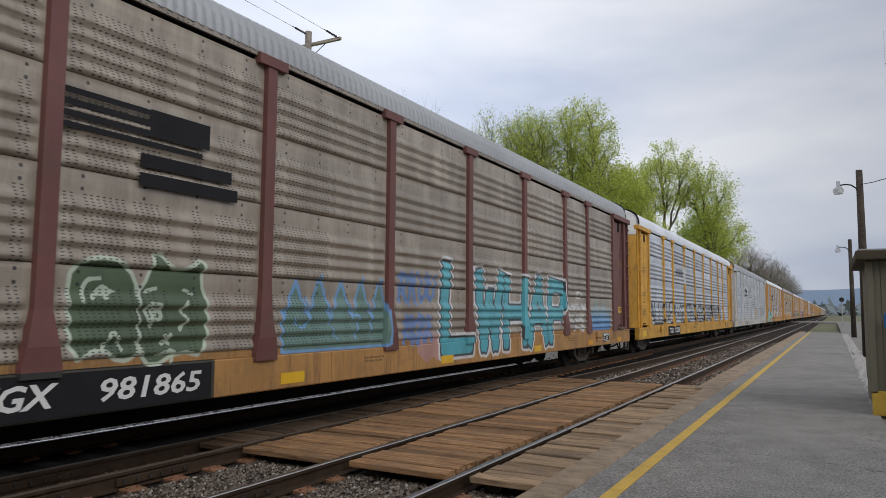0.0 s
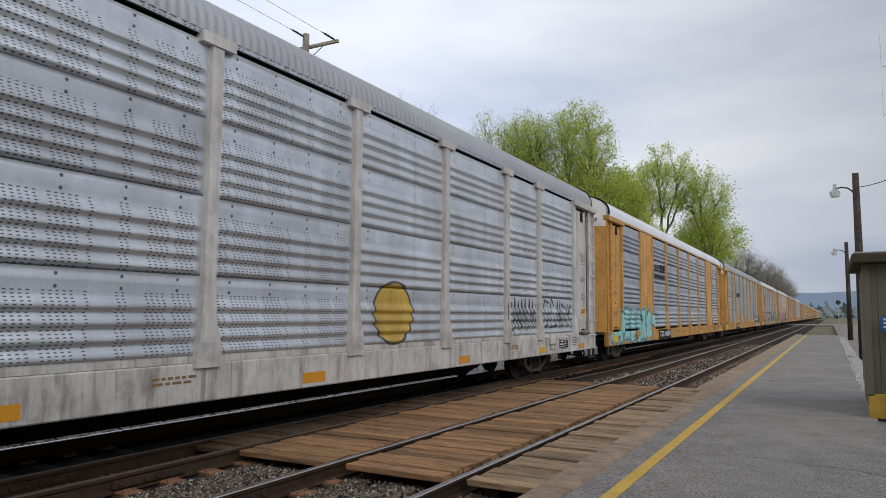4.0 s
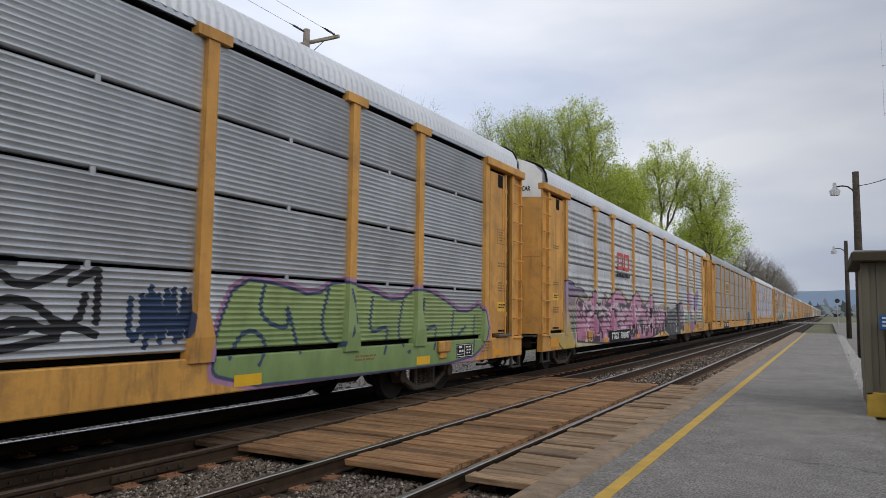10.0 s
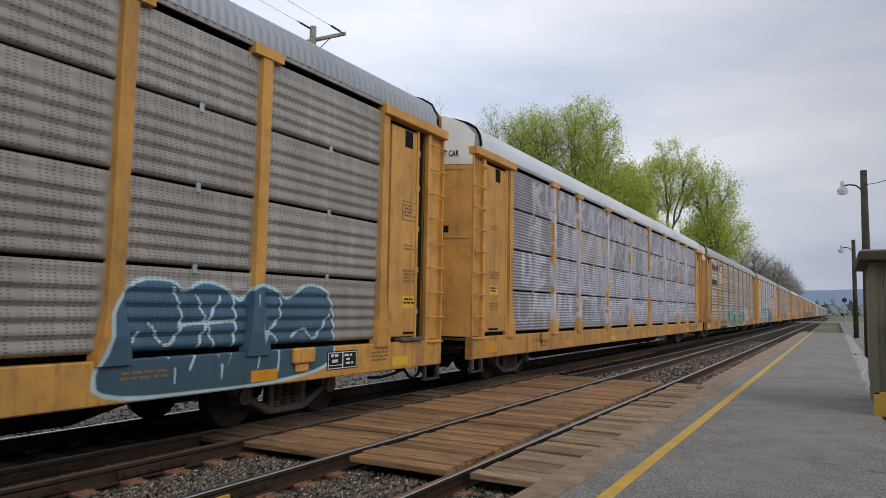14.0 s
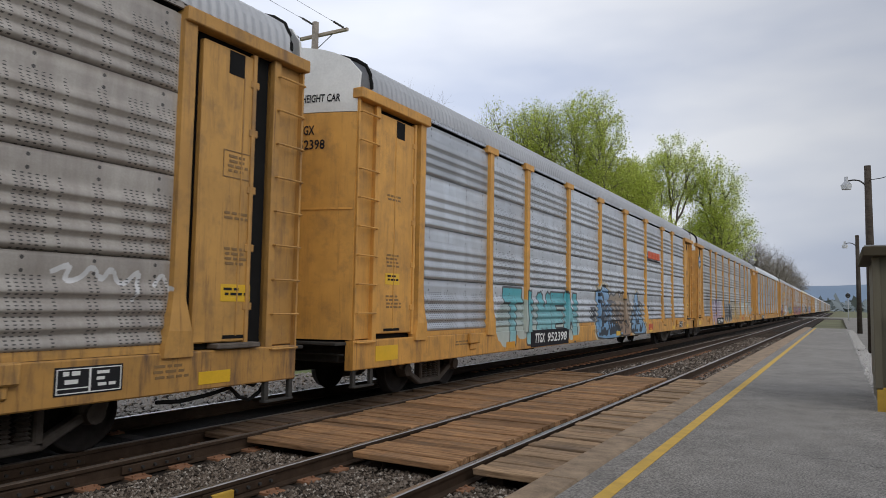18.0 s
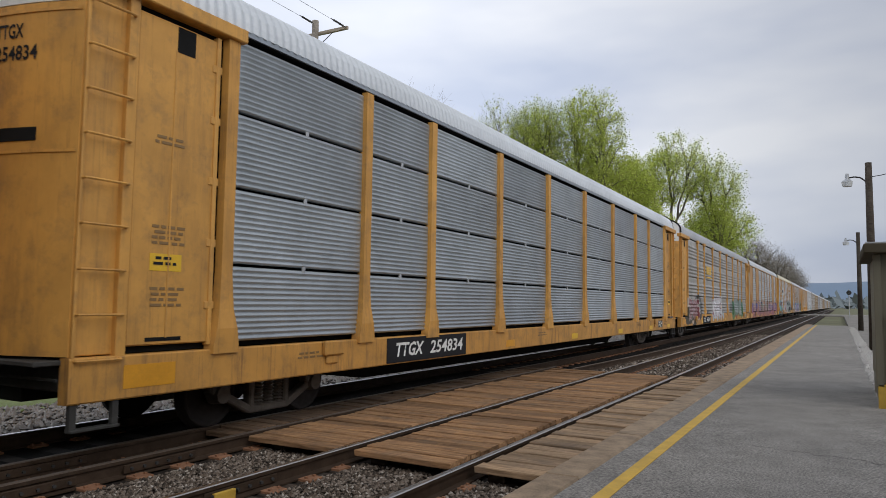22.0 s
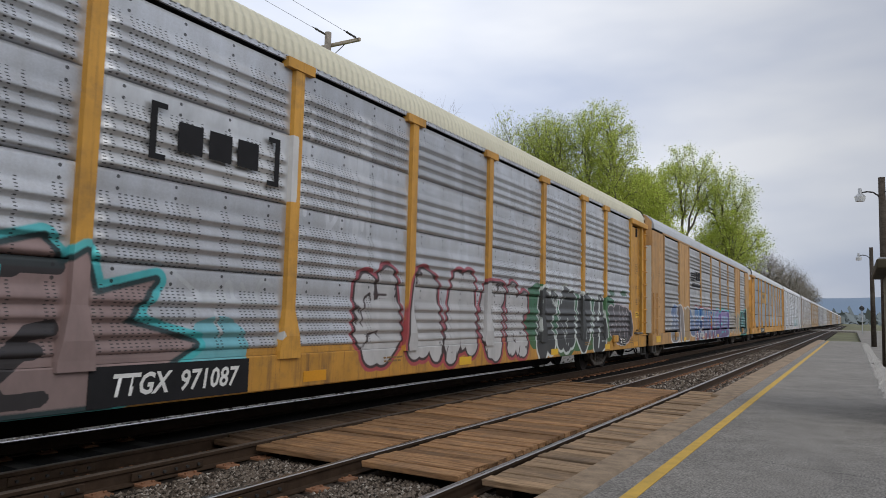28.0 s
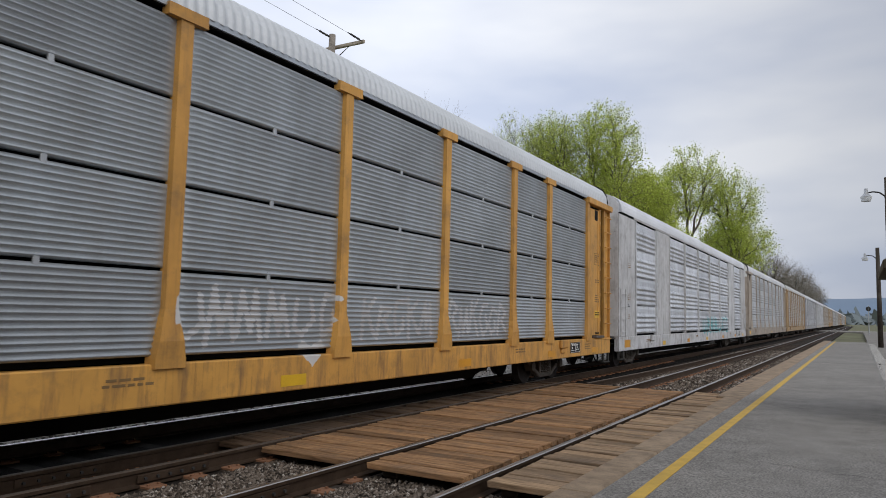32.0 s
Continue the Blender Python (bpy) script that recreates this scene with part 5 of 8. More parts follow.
def text_mesh(body, size, bold=0.0, slant=0.0):
    """Letters of the built-in font as a flat mesh, x to the right and y up, starting at 0, 0."""
    cu = bpy.data.curves.new("lettering", "FONT")
    cu.body, cu.size, cu.resolution_u, cu.offset, cu.shear = body, size, 2, bold, slant
    ob = bpy.data.objects.new("lettering", cu)
    me = bpy.data.meshes.new_from_object(ob)
    bpy.data.objects.remove(ob)
    bpy.data.curves.remove(cu)
    return me


def side_text(root, body, y, z, size, mat, off, width=None, name="lettering", bold=0.0, slant=0.0):
    me = text_mesh(body, size, bold, slant)
    w = max((v.co.x for v in me.vertices), default=1)
    k = width / w if width else 1.0
    for v in me.vertices:
        v.co = (HALF + off, y + v.co.x * k, z + v.co.y)
    me.materials.clear()
    me.materials.append(mat)
    return child(name, me, root)


def side_bars(root, bars, mat, off, name="marking"):
    """Plain bars (y0, y1, z0, z1) on the side, as one marking."""
    bm = bmesh.new()
    for y0, y1, z0, z1 in bars:
        box(bm, HALF + off - 0.004, HALF + off, y0, y1, z0, z1)
    return tagged(child(name, done(bm, name, mat), root), kind="stuff" if len(bars) > 1 else "")


def side_disc(root, y, z, r, mat, off, name="emblem"):
    bm = bmesh.new()
    rod(bm, (HALF + off - 0.004, y, z), (HALF + off, y, z), r, sides=28)
    return child(name, done(bm, name, mat), root)


INK_BLACK, INK_WHITE = plain("black_lettering", (0.02, 0.02, 0.022), 0.2), plain("white_lettering", (0.7, 0.7, 0.68), 0.12)
INK_ORANGE, INK_REFLECT = plain("orange_reflector", (0.62, 0.28, 0.015), 0.15, rough=0.4), plain("yellow_reflector", (0.7, 0.42, 0.02), 0.12, rough=0.4)
INK_RED, INK_FADED = plain("red_lettering", (0.5, 0.07, 0.05), 0.2), plain("faded_lettering", (0.22, 0.13, 0.05), 0.2)
INK_EMBER = plain("orange_red_lettering", (0.55, 0.09, 0.03), 0.15)
INK_TEAL = plain("dark_green_ring_paint", (0.03, 0.09, 0.09), 0.15)
INK_BLUE = plain("blue_emblem_paint", (0.03, 0.07, 0.3), 0.15)


def clip_mesh():
    bm = bmesh.new()
    box(bm, HALF - 0.03, HALF + 0.0, -0.03, 0.03, -0.07, 0.07, 0.006)
    return done(bm, "clip", M_GREYMETAL)


def cap_text(root, body, width, mat):
    """Words on the curved top of the near end."""
    me = text_mesh(body, 0.17, 0.004)
    w = max(v.co.x for v in me.vertices)
    for v in me.vertices:
        x = 0.35 + v.co.x / w * width
        z = 4.62 + v.co.y
        v.co = (x, -0.34 * (1 - (x / HALF) ** 2) + 0.12 * (z - 4.6) - 0.006, z)
    me.materials.clear()
    me.materials.append(mat)
    child("lettering", me, root)


def dress(root, k, spec):
    """Reflectors, stencils, numbers and clips on one car."""
    rng = random.Random(100 + k)
    far = k > 16
    # reflectors on the sill
    for y in (1.05, 5.4, 9.7, 13.9, 18.4, 22.6, 25.7):
        if far and y not in (1.05, 13.9):
            continue
        side_bars(root, [(y, y + 0.46, 0.68, 0.82) if y > 2 else (y - 0.5, y + 0.12, 0.72, 0.95)], INK_REFLECT if rng.random() < 0.6 else INK_ORANGE, 0.03, "reflector")
    if far:
        return
    light = sum(spec.get("sill", spec.get("paint", YELLOW))) < 0.4
    # small stencils: unreadable lines on the door flanks and the sill
    ink = INK_WHITE if light else INK_FADED
    lift = 0.016 if spec.get("narrow") else 0.0
    e = CAR_LENGTH

    def words(y0, y1, z, count, h=0.03):
        bars = []
        for i in range(count):
            y, end = y0 + rng.uniform(0, 0.05), y1 - rng.uniform(0, 0.12)
            while y < end - 0.04:
                w = rng.uniform(0.05, 0.14)
                bars.append((y, min(y + w, end), z - i * h * 1.9, z - i * h * 1.9 + h))
                y += w + 0.03
        return bars

    for z in (3.3, 2.35, 1.7):
        side_bars(root, words(0.82, 1.3, z, rng.choice((2, 3, 4))), ink, -0.004 + lift, "stencil")
    side_bars(root, [(e - 1.34, e - 0.86, 3.05, 3.062), (e - 1.34, e - 0.86, 3.36, 3.372), (e - 1.34, e - 1.328, 3.05, 3.372), (e - 0.872, e - 0.86, 3.05, 3.372)]
              + words(e - 1.29, e - 0.9, 3.29, 4), ink, -0.004 + lift, "stencil")
    side_bars(root, words(e - 1.3, e - 0.88, 2.62, 2) + words(e - 1.3, e - 0.86, 2.2, 4), ink, -0.004 + lift, "stencil")
    side_bars(root, [(e - 1.3, e - 0.84, 1.6, 1.8)], INK_REFLECT, -0.006 + lift, "notice")
    side_bars(root, words(e - 1.27, e - 0.86, 1.73, 2), INK_BLACK, -0.001 + lift, "stencil")
    if rng.random() < 0.6:
        side_bars(root, [(0.82, 1.22, 1.9, 2.08)], INK_REFLECT, -0.006 + lift, "notice")
        side_bars(root, words(0.85, 1.2, 2.02, 2), INK_BLACK, -0.001 + lift, "stencil")
    side_bars(root, [(24.05, 24.75, 0.72, 0.98)], INK_BLACK, 0.029, "data_plate")
    side_bars(root, [(24.07, 24.73, 0.735, 0.745), (24.07, 24.73, 0.955, 0.965), (24.07, 24.08, 0.735, 0.965), (24.39, 24.41, 0.735, 0.965), (24.72, 24.73, 0.735, 0.965), (24.07, 24.4, 0.78, 0.79)]
              + words(24.12, 24.38, 0.9, 2, 0.04) + words(24.44, 24.7, 0.9, 3, 0.03), INK_WHITE, 0.034, "stencil")
    side_bars(root, words(25.1, 25.6, 0.9, 3), ink, 0.029, "stencil")
    for y in (3.1, 11.5, 20.8):
        side_bars(root, words(y, y + 0.6, 0.9, 2, 0.028), ink, 0.029, "stencil")
    num = spec.get("number")
    if num:
        code, y0, y1, digits, d0, d1, patch = num
        if patch:
            side_bars(root, [(y0 - 0.22, d1 + 0.15, 0.64, 1.03)], INK_BLACK, 0.032, "number_patch")
        pen = INK_WHITE if patch or spec.get("pale_number") else INK_BLACK
        side_text(root, code, y0, 0.74, 0.3, pen, 0.036, y1 - y0, bold=0.008, slant=0.25)
        side_text(root, digits, d0, 0.74, 0.3, pen, 0.036, d1 - d0, bold=0.006, slant=0.15)
    if spec.get("narrow"):
        for body, z, size in (("EXCESS", 4.78, 0.17), ("HEIGHT", 4.58, 0.17), ("CAR", 4.38, 0.17), (num[3] if num else "", 3.72, 0.2)):
            if not body:
                continue
            me = text_mesh(body, size, 0.004)
            for v in me.vertices:
                x, z2 = 0.5 + v.co.x, z + v.co.y
                v.co = (x, -0.1 * (1 - (x / HALF) ** 2) + 0.12 * max(0, z2 - 4.6) - 0.008, z2)
            me.materials.clear()
            me.materials.append(INK_BLACK)
            child("lettering", me, root)
        num_end = None
    else:
        num_end = num
    if spec.get("excess", True) and not spec.get("narrow"):
        cap_text(root, "EXCESS HEIGHT CAR", 0.98, INK_BLACK)
    if spec["kind"] in ("fine", "gapped"):
        me = cached("clip", clip_mesh)
        y = END_ZONE
        for w in BAYS:
            for z in TIERS[1:4]:
                child("clip", me, root, (0, y + w / 2, z - 0.015))
            y += w
    for item in spec.get("texts", ()):
        body, y, z, size, width, mat, off = item
        side_text(root, body, y, z, size, mat, off, width, bold=0.012 if size > 0.3 else 0.003)
    for y, z, r, mat, off in spec.get("discs", ()):
        side_disc(root, y, z, r, mat, off)
    # marks on the near end door
    if num_end:
        for body, z in ((num[0], 4.12), (num[3], 3.9)):
            me = text_mesh(body, 0.2, 0.004)
            w = max(v.co.x for v in me.vertices) * (1 if body.isdigit() else 1.5)
            for v in me.vertices:
                x = 0.62 + v.co.x / w * 0.5
                v.co = (x, -0.34 * (1 - (x / HALF) ** 2) - 0.008 - v.co.z, z + v.co.y)
            me.materials.clear()
            me.materials.append(INK_BLACK)
            child("lettering", me, root)
    if spec.get("mark"):
        # the owner's red mark on the sill, as plain blocks
        y = spec["mark"]
        side_bars(root, [(y + i * 0.22, y + i * 0.22 + 0.16, 0.75, 0.97) for i in range(3)], INK_RED, 0.031, "marking")
    for bars, mat, off in spec.get("bars", ()):
        side_bars(root, bars, mat, off)


BLK, WHT, NAVY = (0.018, 0.018, 0.02), (0.66, 0.66, 0.67), (0.02, 0.05, 0.12)
TURQ, PINK, SKY = (0.05, 0.45, 0.47), (0.48, 0.2, 0.33), (0.22, 0.42, 0.66)
PLATE_Y = (0.6, 0.36, 0.09)


def block_logo(y0, y1, z0, z1, ink):
    """A railway's mark reduced to three blocks and a bar."""
    w = (y1 - y0) / 3.3
    return [art("patch", y0 + i * w * 1.12, y0 + i * w * 1.12 + w * 0.95, z0 + (z1 - z0) * 0.34, z1, ink, layer=1) for i in range(3)] + [art("patch", y0, y1, z0, z0 + (z1 - z0) * 0.2, ink, layer=1)]


ART = {
    -2: [blob([(6.87, 1.12), (6.82, 1.9), (6.95, 2.06), (7.2, 2.11), (7.45, 2.02), (7.56, 1.8), (7.6, 1.2), (7.4, 1.1), (7.15, 1.28)], (0.06, 0.095, 0.045), (0.5, 0.57, 0.46)),
         blob([(7.62, 1.2), (7.58, 1.75), (7.72, 1.95), (7.78, 2.24), (7.95, 2.02), (8.18, 2.03), (8.42, 2.18), (8.36, 1.92), (8.47, 1.7), (8.45, 1.12), (8.1, 1.2), (7.75, 1.03)], (0.06, 0.095, 0.045), (0.5, 0.57, 0.46)),
         draw([[(7.77, 1.57), (7.8, 1.62), (7.74, 1.63), (7.73, 1.52), (7.85, 1.51), (7.86, 1.68), (7.7, 1.69), (7.65, 1.55), (7.75, 1.44)], [(7.88, 1.36), (7.98, 1.25)], [(7.98, 1.36), (7.88, 1.25)], [(8.2, 1.7), (8.1, 1.6), (8.22, 1.5), (8.1, 1.4)],
               [(6.95, 1.68), (6.98, 1.9), (7.15, 1.92)], [(7.05, 1.72), (7.2, 1.88), (7.24, 1.7), (7.1, 1.78), (7.3, 1.8)], [(7.18, 1.2), (7.3, 1.45), (7.4, 1.2)], [(7.75, 1.12), (8.05, 1.2), (8.0, 1.05)], [(7.66, 1.8), (7.8, 1.84)], [(8.15, 1.84), (8.28, 1.78)]], 0.022, (0.5, 0.57, 0.46)),
         art("flames", 9.75, 12.2, 1.1, 2.15, ((0.12, 0.2, 0.15), (0.15, 0.25, 0.2)), (0.16, 0.34, 0.6), count=5, seed=3),
         draw([[(9.95, 1.5), (10.1, 1.35), (10.3, 1.5), (10.2, 1.8)], [(10.6, 1.9), (10.7, 1.4), (10.9, 1.2)], [(11.1, 1.8), (11.2, 1.5), (11.45, 1.6), (11.3, 1.2)], [(11.7, 1.3), (11.8, 1.8)]], 0.02, (0.16, 0.34, 0.6)),
         art("glyphs", 12.5, 13.7, 1.7, 2.3, (0.13, 0.24, 0.5), r=0.045, count=4, seed=31), art("glyphs", 12.6, 13.6, 1.05, 1.6, (0.13, 0.24, 0.5), r=0.045, count=4, seed=32),
         art("cloud", 13.2, 14.0, 0.72, 1.3, (0.42, 0.24, 0.21), None, count=2, seed=6),
         art("glyphs", 13.9, 20.75, 0.82, 2.5, ((0.08, 0.36, 0.43), (0.13, 0.46, 0.53)), BLK, WHT, r=0.15, word="LWHAP"),
         art("glyphs", 20.85, 22.58, 1.64, 1.88, (0.6, 0.6, 0.58), r=0.032, word="ALWAYS ON?"), art("glyphs", 20.85, 22.2, 1.32, 1.56, (0.6, 0.6, 0.58), r=0.032, word="THE MOVE"),
         draw([ring_at(21.82, 2.08, 0.22, 0.09), [(21.4, 1.1), (21.6, 1.2), (21.45, 1.22), (22.0, 1.14)], [(22.0, 1.12), (22.1, 1.28), (22.35, 1.08), (22.0, 1.12)]], 0.035, (0.62, 0.62, 0.6), soft=1),
         art("flames", 22.95, 24.95, 1.08, 2.12, ((0.07, 0.22, 0.52), (0.25, 0.45, 0.42)), count=5, seed=8),
         art("patch", 5.6, 8.6, 0.6, 1.06, (0.025, 0.03, 0.027))],
    -1: [art("glyphs", 1.95, 7.25, 1.12, 2.1, BLK, r=0.062, word="ALLOVER"), art("glyphs", 7.3, 11.25, 1.14, 2.06, BLK, r=0.058, word="+GEYER"),
         art("glyphs", 11.2, 15.0, 1.14, 2.05, BLK, r=0.06, word="+TAKERS"), art("glyphs", 15.0, 18.3, 1.14, 2.04, BLK, r=0.058, word="+EAGER"),
         art("glyphs", 18.3, 21.8, 1.16, 2.05, BLK, r=0.05, count=7, seed=9), art("patch", 6.72, 9.45, 2.98, 3.78, (0.62, 0.63, 0.65))]
        + block_logo(7.3, 8.9, 3.15, 3.62, BLK)[:3],
    0: [art("patch", 6.72, 9.45, 2.9, 3.8, (0.68, 0.68, 0.69)), art("oval", 15.6, 16.7, 1.15, 2.1, (0.55, 0.36, 0.05), BLK),
        art("glyphs", 20.6, 25.2, 1.2, 1.95, BLK, r=0.03, count=10, seed=3)],
    1: [art("glyphs", 0.3, 6.2, 0.68, 1.78, ((0.3, 0.62, 0.6), (0.32, 0.66, 0.63)), BLK, (0.16, 0.4, 0.5), r=0.194, count=7, seed=12), art("cloud", 6.4, 7.4, 1.2, 1.75, (0.4, 0.62, 0.6), BLK, count=2),
        art("patch", 15.2, 16.5, 1.3, 1.95, (0.6, 0.62, 0.62)), art("glyphs", 21.2, 25.4, 1.1, 2.05, (0.62, 0.58, 0.5), r=0.028, count=8, seed=2)],
    2: [art("cloud", 21.7, 25.7, 0.75, 1.9, BLK, WHT, count=5, seed=6), art("glyphs", 22.0, 25.4, 1.15, 1.75, (0.6, 0.65, 0.66), r=0.045, count=9, seed=4), art("glyphs", 22.2, 25.2, 0.7, 1.05, (0.4, 0.65, 0.66), r=0.045, count=8, seed=14)],
    3: [blob([(1.76, 0.95), (2.14, 1.5), (2.84, 1.97), (3.9, 2.24), (4.52, 2.02), (4.55, 1.7), (4.25, 1.0), (4.6, 0.72), (3.2, 0.62), (1.95, 0.64)], ((0.5, 0.46, 0.42), (0.52, 0.52, 0.52)), BLK, fat=1.8),
        blob([(3.25, 0.95), (3.0, 1.5), (3.5, 1.92), (4.15, 1.98), (4.4, 1.78), (4.0, 1.62), (4.05, 1.3), (4.3, 0.95), (4.5, 0.72), (3.5, 0.84)], ((0.45, 0.22, 0.33), (0.36, 0.24, 0.32)), BLK),
        blob([(2.85, 1.15), (2.75, 1.5), (3.1, 1.9), (3.75, 2.04), (3.4, 1.8), (3.1, 1.4), (3.05, 1.0)], (0.05, 0.05, 0.09), BLK),
        draw([[(3.3, 1.3), (3.5, 1.15), (3.7, 1.3), (3.95, 1.2)], [(3.6, 1.8), (3.65, 1.5), (3.9, 1.1), (4.2, 0.85)], [(3.4, 1.6), (3.35, 1.2), (3.5, 0.95)], [(4.3, 1.95), (4.1, 1.8), (4.35, 1.75), (4.15, 1.55)], [(2.1, 0.95), (2.6, 0.9), (3.0, 0.8)]], 0.024, BLK),
        art("oval", 2.45, 2.6, 1.55, 1.67, BLK), art("oval", 2.1, 2.24, 1.2, 1.36, BLK),
        art("wild", 5.2, 12.8, 0.7, 2.12, ((0.5, 0.48, 0.46), (0.36, 0.36, 0.38)), BLK, r=0.13, count=9, seed=31),
        art("scribble", 5.4, 16.6, 0.8, 2.0, BLK, r=0.04, count=52, seed=3),
        blob([(12.6, 0.62), (13.5, 1.55), (13.9, 2.05), (14.5, 2.22), (15.2, 2.05), (15.6, 1.65), (15.5, 0.9), (15.2, 0.62)], ((0.38, 0.2, 0.32), (0.5, 0.5, 0.5)), BLK),
        draw([[(12.4, 1.85), (12.8, 1.65), (13.7, 1.6), (14.0, 1.9), (14.3, 1.75), (14.0, 1.1), (13.5, 0.65)], [(14.4, 1.8), (14.7, 1.4), (14.5, 0.95), (14.0, 0.65)]], 0.04, BLK),
        art("glyphs", 16.9, 17.8, 1.2, 1.8, NAVY, r=0.035, count=4, seed=3),
        blob([(18.05, 0.7), (18.15, 1.35), (18.45, 1.95), (19.2, 1.9), (19.9, 1.75), (20.4, 2.02), (21.2, 1.9), (22.0, 1.7), (22.7, 2.0), (23.6, 1.8), (24.4, 1.5), (25.3, 1.78), (25.45, 1.0), (24.6, 0.66), (21.0, 0.66)], ((0.17, 0.27, 0.09), (0.3, 0.38, 0.15)), NAVY, (0.36, 0.2, 0.34)),
        draw([[(18.3, 1.0), (18.6, 1.4), (19.0, 1.2), (18.8, 0.9)], [(18.9, 1.9), (18.8, 1.5), (19.4, 1.3), (19.3, 1.75), (19.6, 1.0)], [(20.2, 1.9), (20.0, 1.3), (20.5, 1.0), (20.9, 1.5), (20.7, 1.9)], [(21.3, 1.8), (21.2, 1.2), (21.8, 1.4), (21.6, 0.9)], [(22.2, 1.8), (22.0, 1.1), (22.6, 0.8)], [(22.9, 1.8), (22.8, 1.2), (23.4, 1.4), (23.2, 0.9)], [(24.0, 1.6), (23.9, 1.0), (24.5, 1.3)], [(24.9, 1.5), (24.8, 0.8)]], 0.03, NAVY),
        art("patch", 4.8, 6.52, 2.95, 3.84, PLATE_Y)],
    4: [art("cloud", 0.6, 3.4, 0.75, 2.7, ((0.5, 0.36, 0.07), (0.25, 0.2, 0.45)), BLK, count=3, seed=9),
        art("cloud", 2.6, 15.0, 0.7, 2.0, ((0.1, 0.16, 0.09), (0.2, 0.3, 0.2)), None, count=14, seed=3),
        blob([(2.75, 0.66), (2.7, 1.3), (2.83, 2.02), (3.4, 1.86), (3.9, 1.84), (4.62, 2.36), (4.5, 1.6), (4.9, 1.15), (5.3, 1.7), (5.65, 2.25), (5.75, 1.8), (6.3, 2.1), (7.16, 2.4), (8.0, 2.1), (8.77, 1.8), (9.3, 2.2), (9.9, 2.36), (10.6, 2.0), (11.4, 1.8), (12.3, 2.42), (12.8, 1.9), (13.4, 1.7), (14.9, 1.9), (15.0, 0.66)], ((0.42, 0.14, 0.25), (0.58, 0.29, 0.41)), BLK, (0.5, 0.45, 0.3), fat=1.5),
        art("scribble", 3.0, 14.6, 0.8, 1.85, BLK, r=0.07, count=64, seed=23), art("scribble", 3.0, 14.6, 0.75, 1.9, (0.6, 0.47, 0.53), r=0.03, count=46, seed=25),
        blob([(14.6, 0.62), (15.0, 1.6), (15.6, 1.95), (16.5, 1.7), (18.1, 2.14), (19.1, 2.2), (18.9, 1.95), (19.52, 1.95), (19.4, 1.2), (19.45, 0.62)], (0.022, 0.022, 0.027), (0.6, 0.57, 0.55)),
        art("scribble", 15.2, 17.8, 0.75, 1.9, (0.55, 0.53, 0.52), r=0.024, count=9, seed=5), blob([(18.6, 1.9), (19.0, 2.05), (19.3, 2.1), (19.2, 1.8), (19.05, 1.5), (18.95, 1.7)], (0.45, 0.22, 0.34), None),
        art("scribble", 18.2, 19.3, 1.0, 1.4, (0.45, 0.25, 0.34), r=0.04, count=7, seed=8),
        art("cloud", 19.6, 25.4, 0.95, 1.65, ((0.42, 0.27, 0.08), (0.16, 0.38, 0.36)), None, count=7, seed=13),
        blob([(20.45, 2.5), (20.75, 2.64), (21.05, 2.66), (21.6, 2.58), (21.65, 1.9), (21.5, 1.6), (22.1, 1.25), (22.15, 0.9), (21.7, 0.62), (21.3, 0.72), (21.15, 1.05), (21.5, 1.1), (21.0, 1.6), (20.95, 2.1), (20.6, 2.2)], ((0.2, 0.14, 0.4), (0.45, 0.22, 0.32)), BLK),
        blob([(22.6, 2.5), (23.3, 2.66), (23.98, 2.87), (23.9, 2.4), (23.5, 2.3), (23.5, 1.8), (23.2, 1.3), (22.9, 0.9), (22.6, 0.65), (22.45, 1.1), (22.85, 1.5), (22.55, 1.9)], ((0.36, 0.24, 0.3), (0.25, 0.16, 0.42)), BLK),
        draw([ring_at(21.55, 1.78, 0.13, 0.1), ring_at(22.8, 1.78, 0.12, 0.1), [(21.4, 2.5), (21.35, 1.95)], [(22.85, 2.5), (22.9, 1.95)]], 0.025, (0.6, 0.58, 0.6)),
        draw([[(23.9, 1.75), (24.1, 1.85), (24.2, 1.72), (24.4, 1.86), (24.5, 1.72), (24.7, 1.9), (24.8, 1.72), (25.0, 1.9), (25.1, 1.7), (25.4, 1.85)], [(24.3, 1.6), (24.7, 1.64), (25.0, 1.58)]], 0.026, (0.06, 0.08, 0.08))],
    5: [draw([[(6.83, 1.15), (6.85, 1.65), (7.15, 1.66)], [(7.1, 1.72), (7.2, 1.88), (7.5, 1.92), (7.7, 1.8), (7.6, 1.55), (7.35, 1.48), (7.7, 1.4), (7.75, 1.15), (7.45, 1.05), (7.1, 1.15)],
               [(8.15, 1.5), (7.9, 1.65), (7.95, 1.88), (8.25, 1.92), (8.4, 1.7), (8.15, 1.5), (7.9, 1.3), (8.0, 1.08), (8.35, 1.08), (8.4, 1.3), (8.15, 1.5)], [(8.85, 1.5), (8.6, 1.65), (8.65, 1.9), (8.95, 1.94), (9.1, 1.72), (8.85, 1.5), (8.65, 1.3), (8.7, 1.1), (9.05, 1.1), (9.15, 1.35), (8.85, 1.5)]], 0.032, (0.6, 0.6, 0.6)),
        draw([[(9.6, 1.1), (9.75, 1.7), (9.6, 1.62), (9.95, 1.75), (10.0, 1.3)], [(10.4, 1.3), (10.4, 1.8)], [(10.8, 1.8), (10.75, 1.3), (11.1, 1.25), (11.15, 1.8)], [(11.5, 1.75), (11.45, 1.3), (11.7, 1.9), (11.9, 1.3)]], 0.028, (0.5, 0.5, 0.5)),
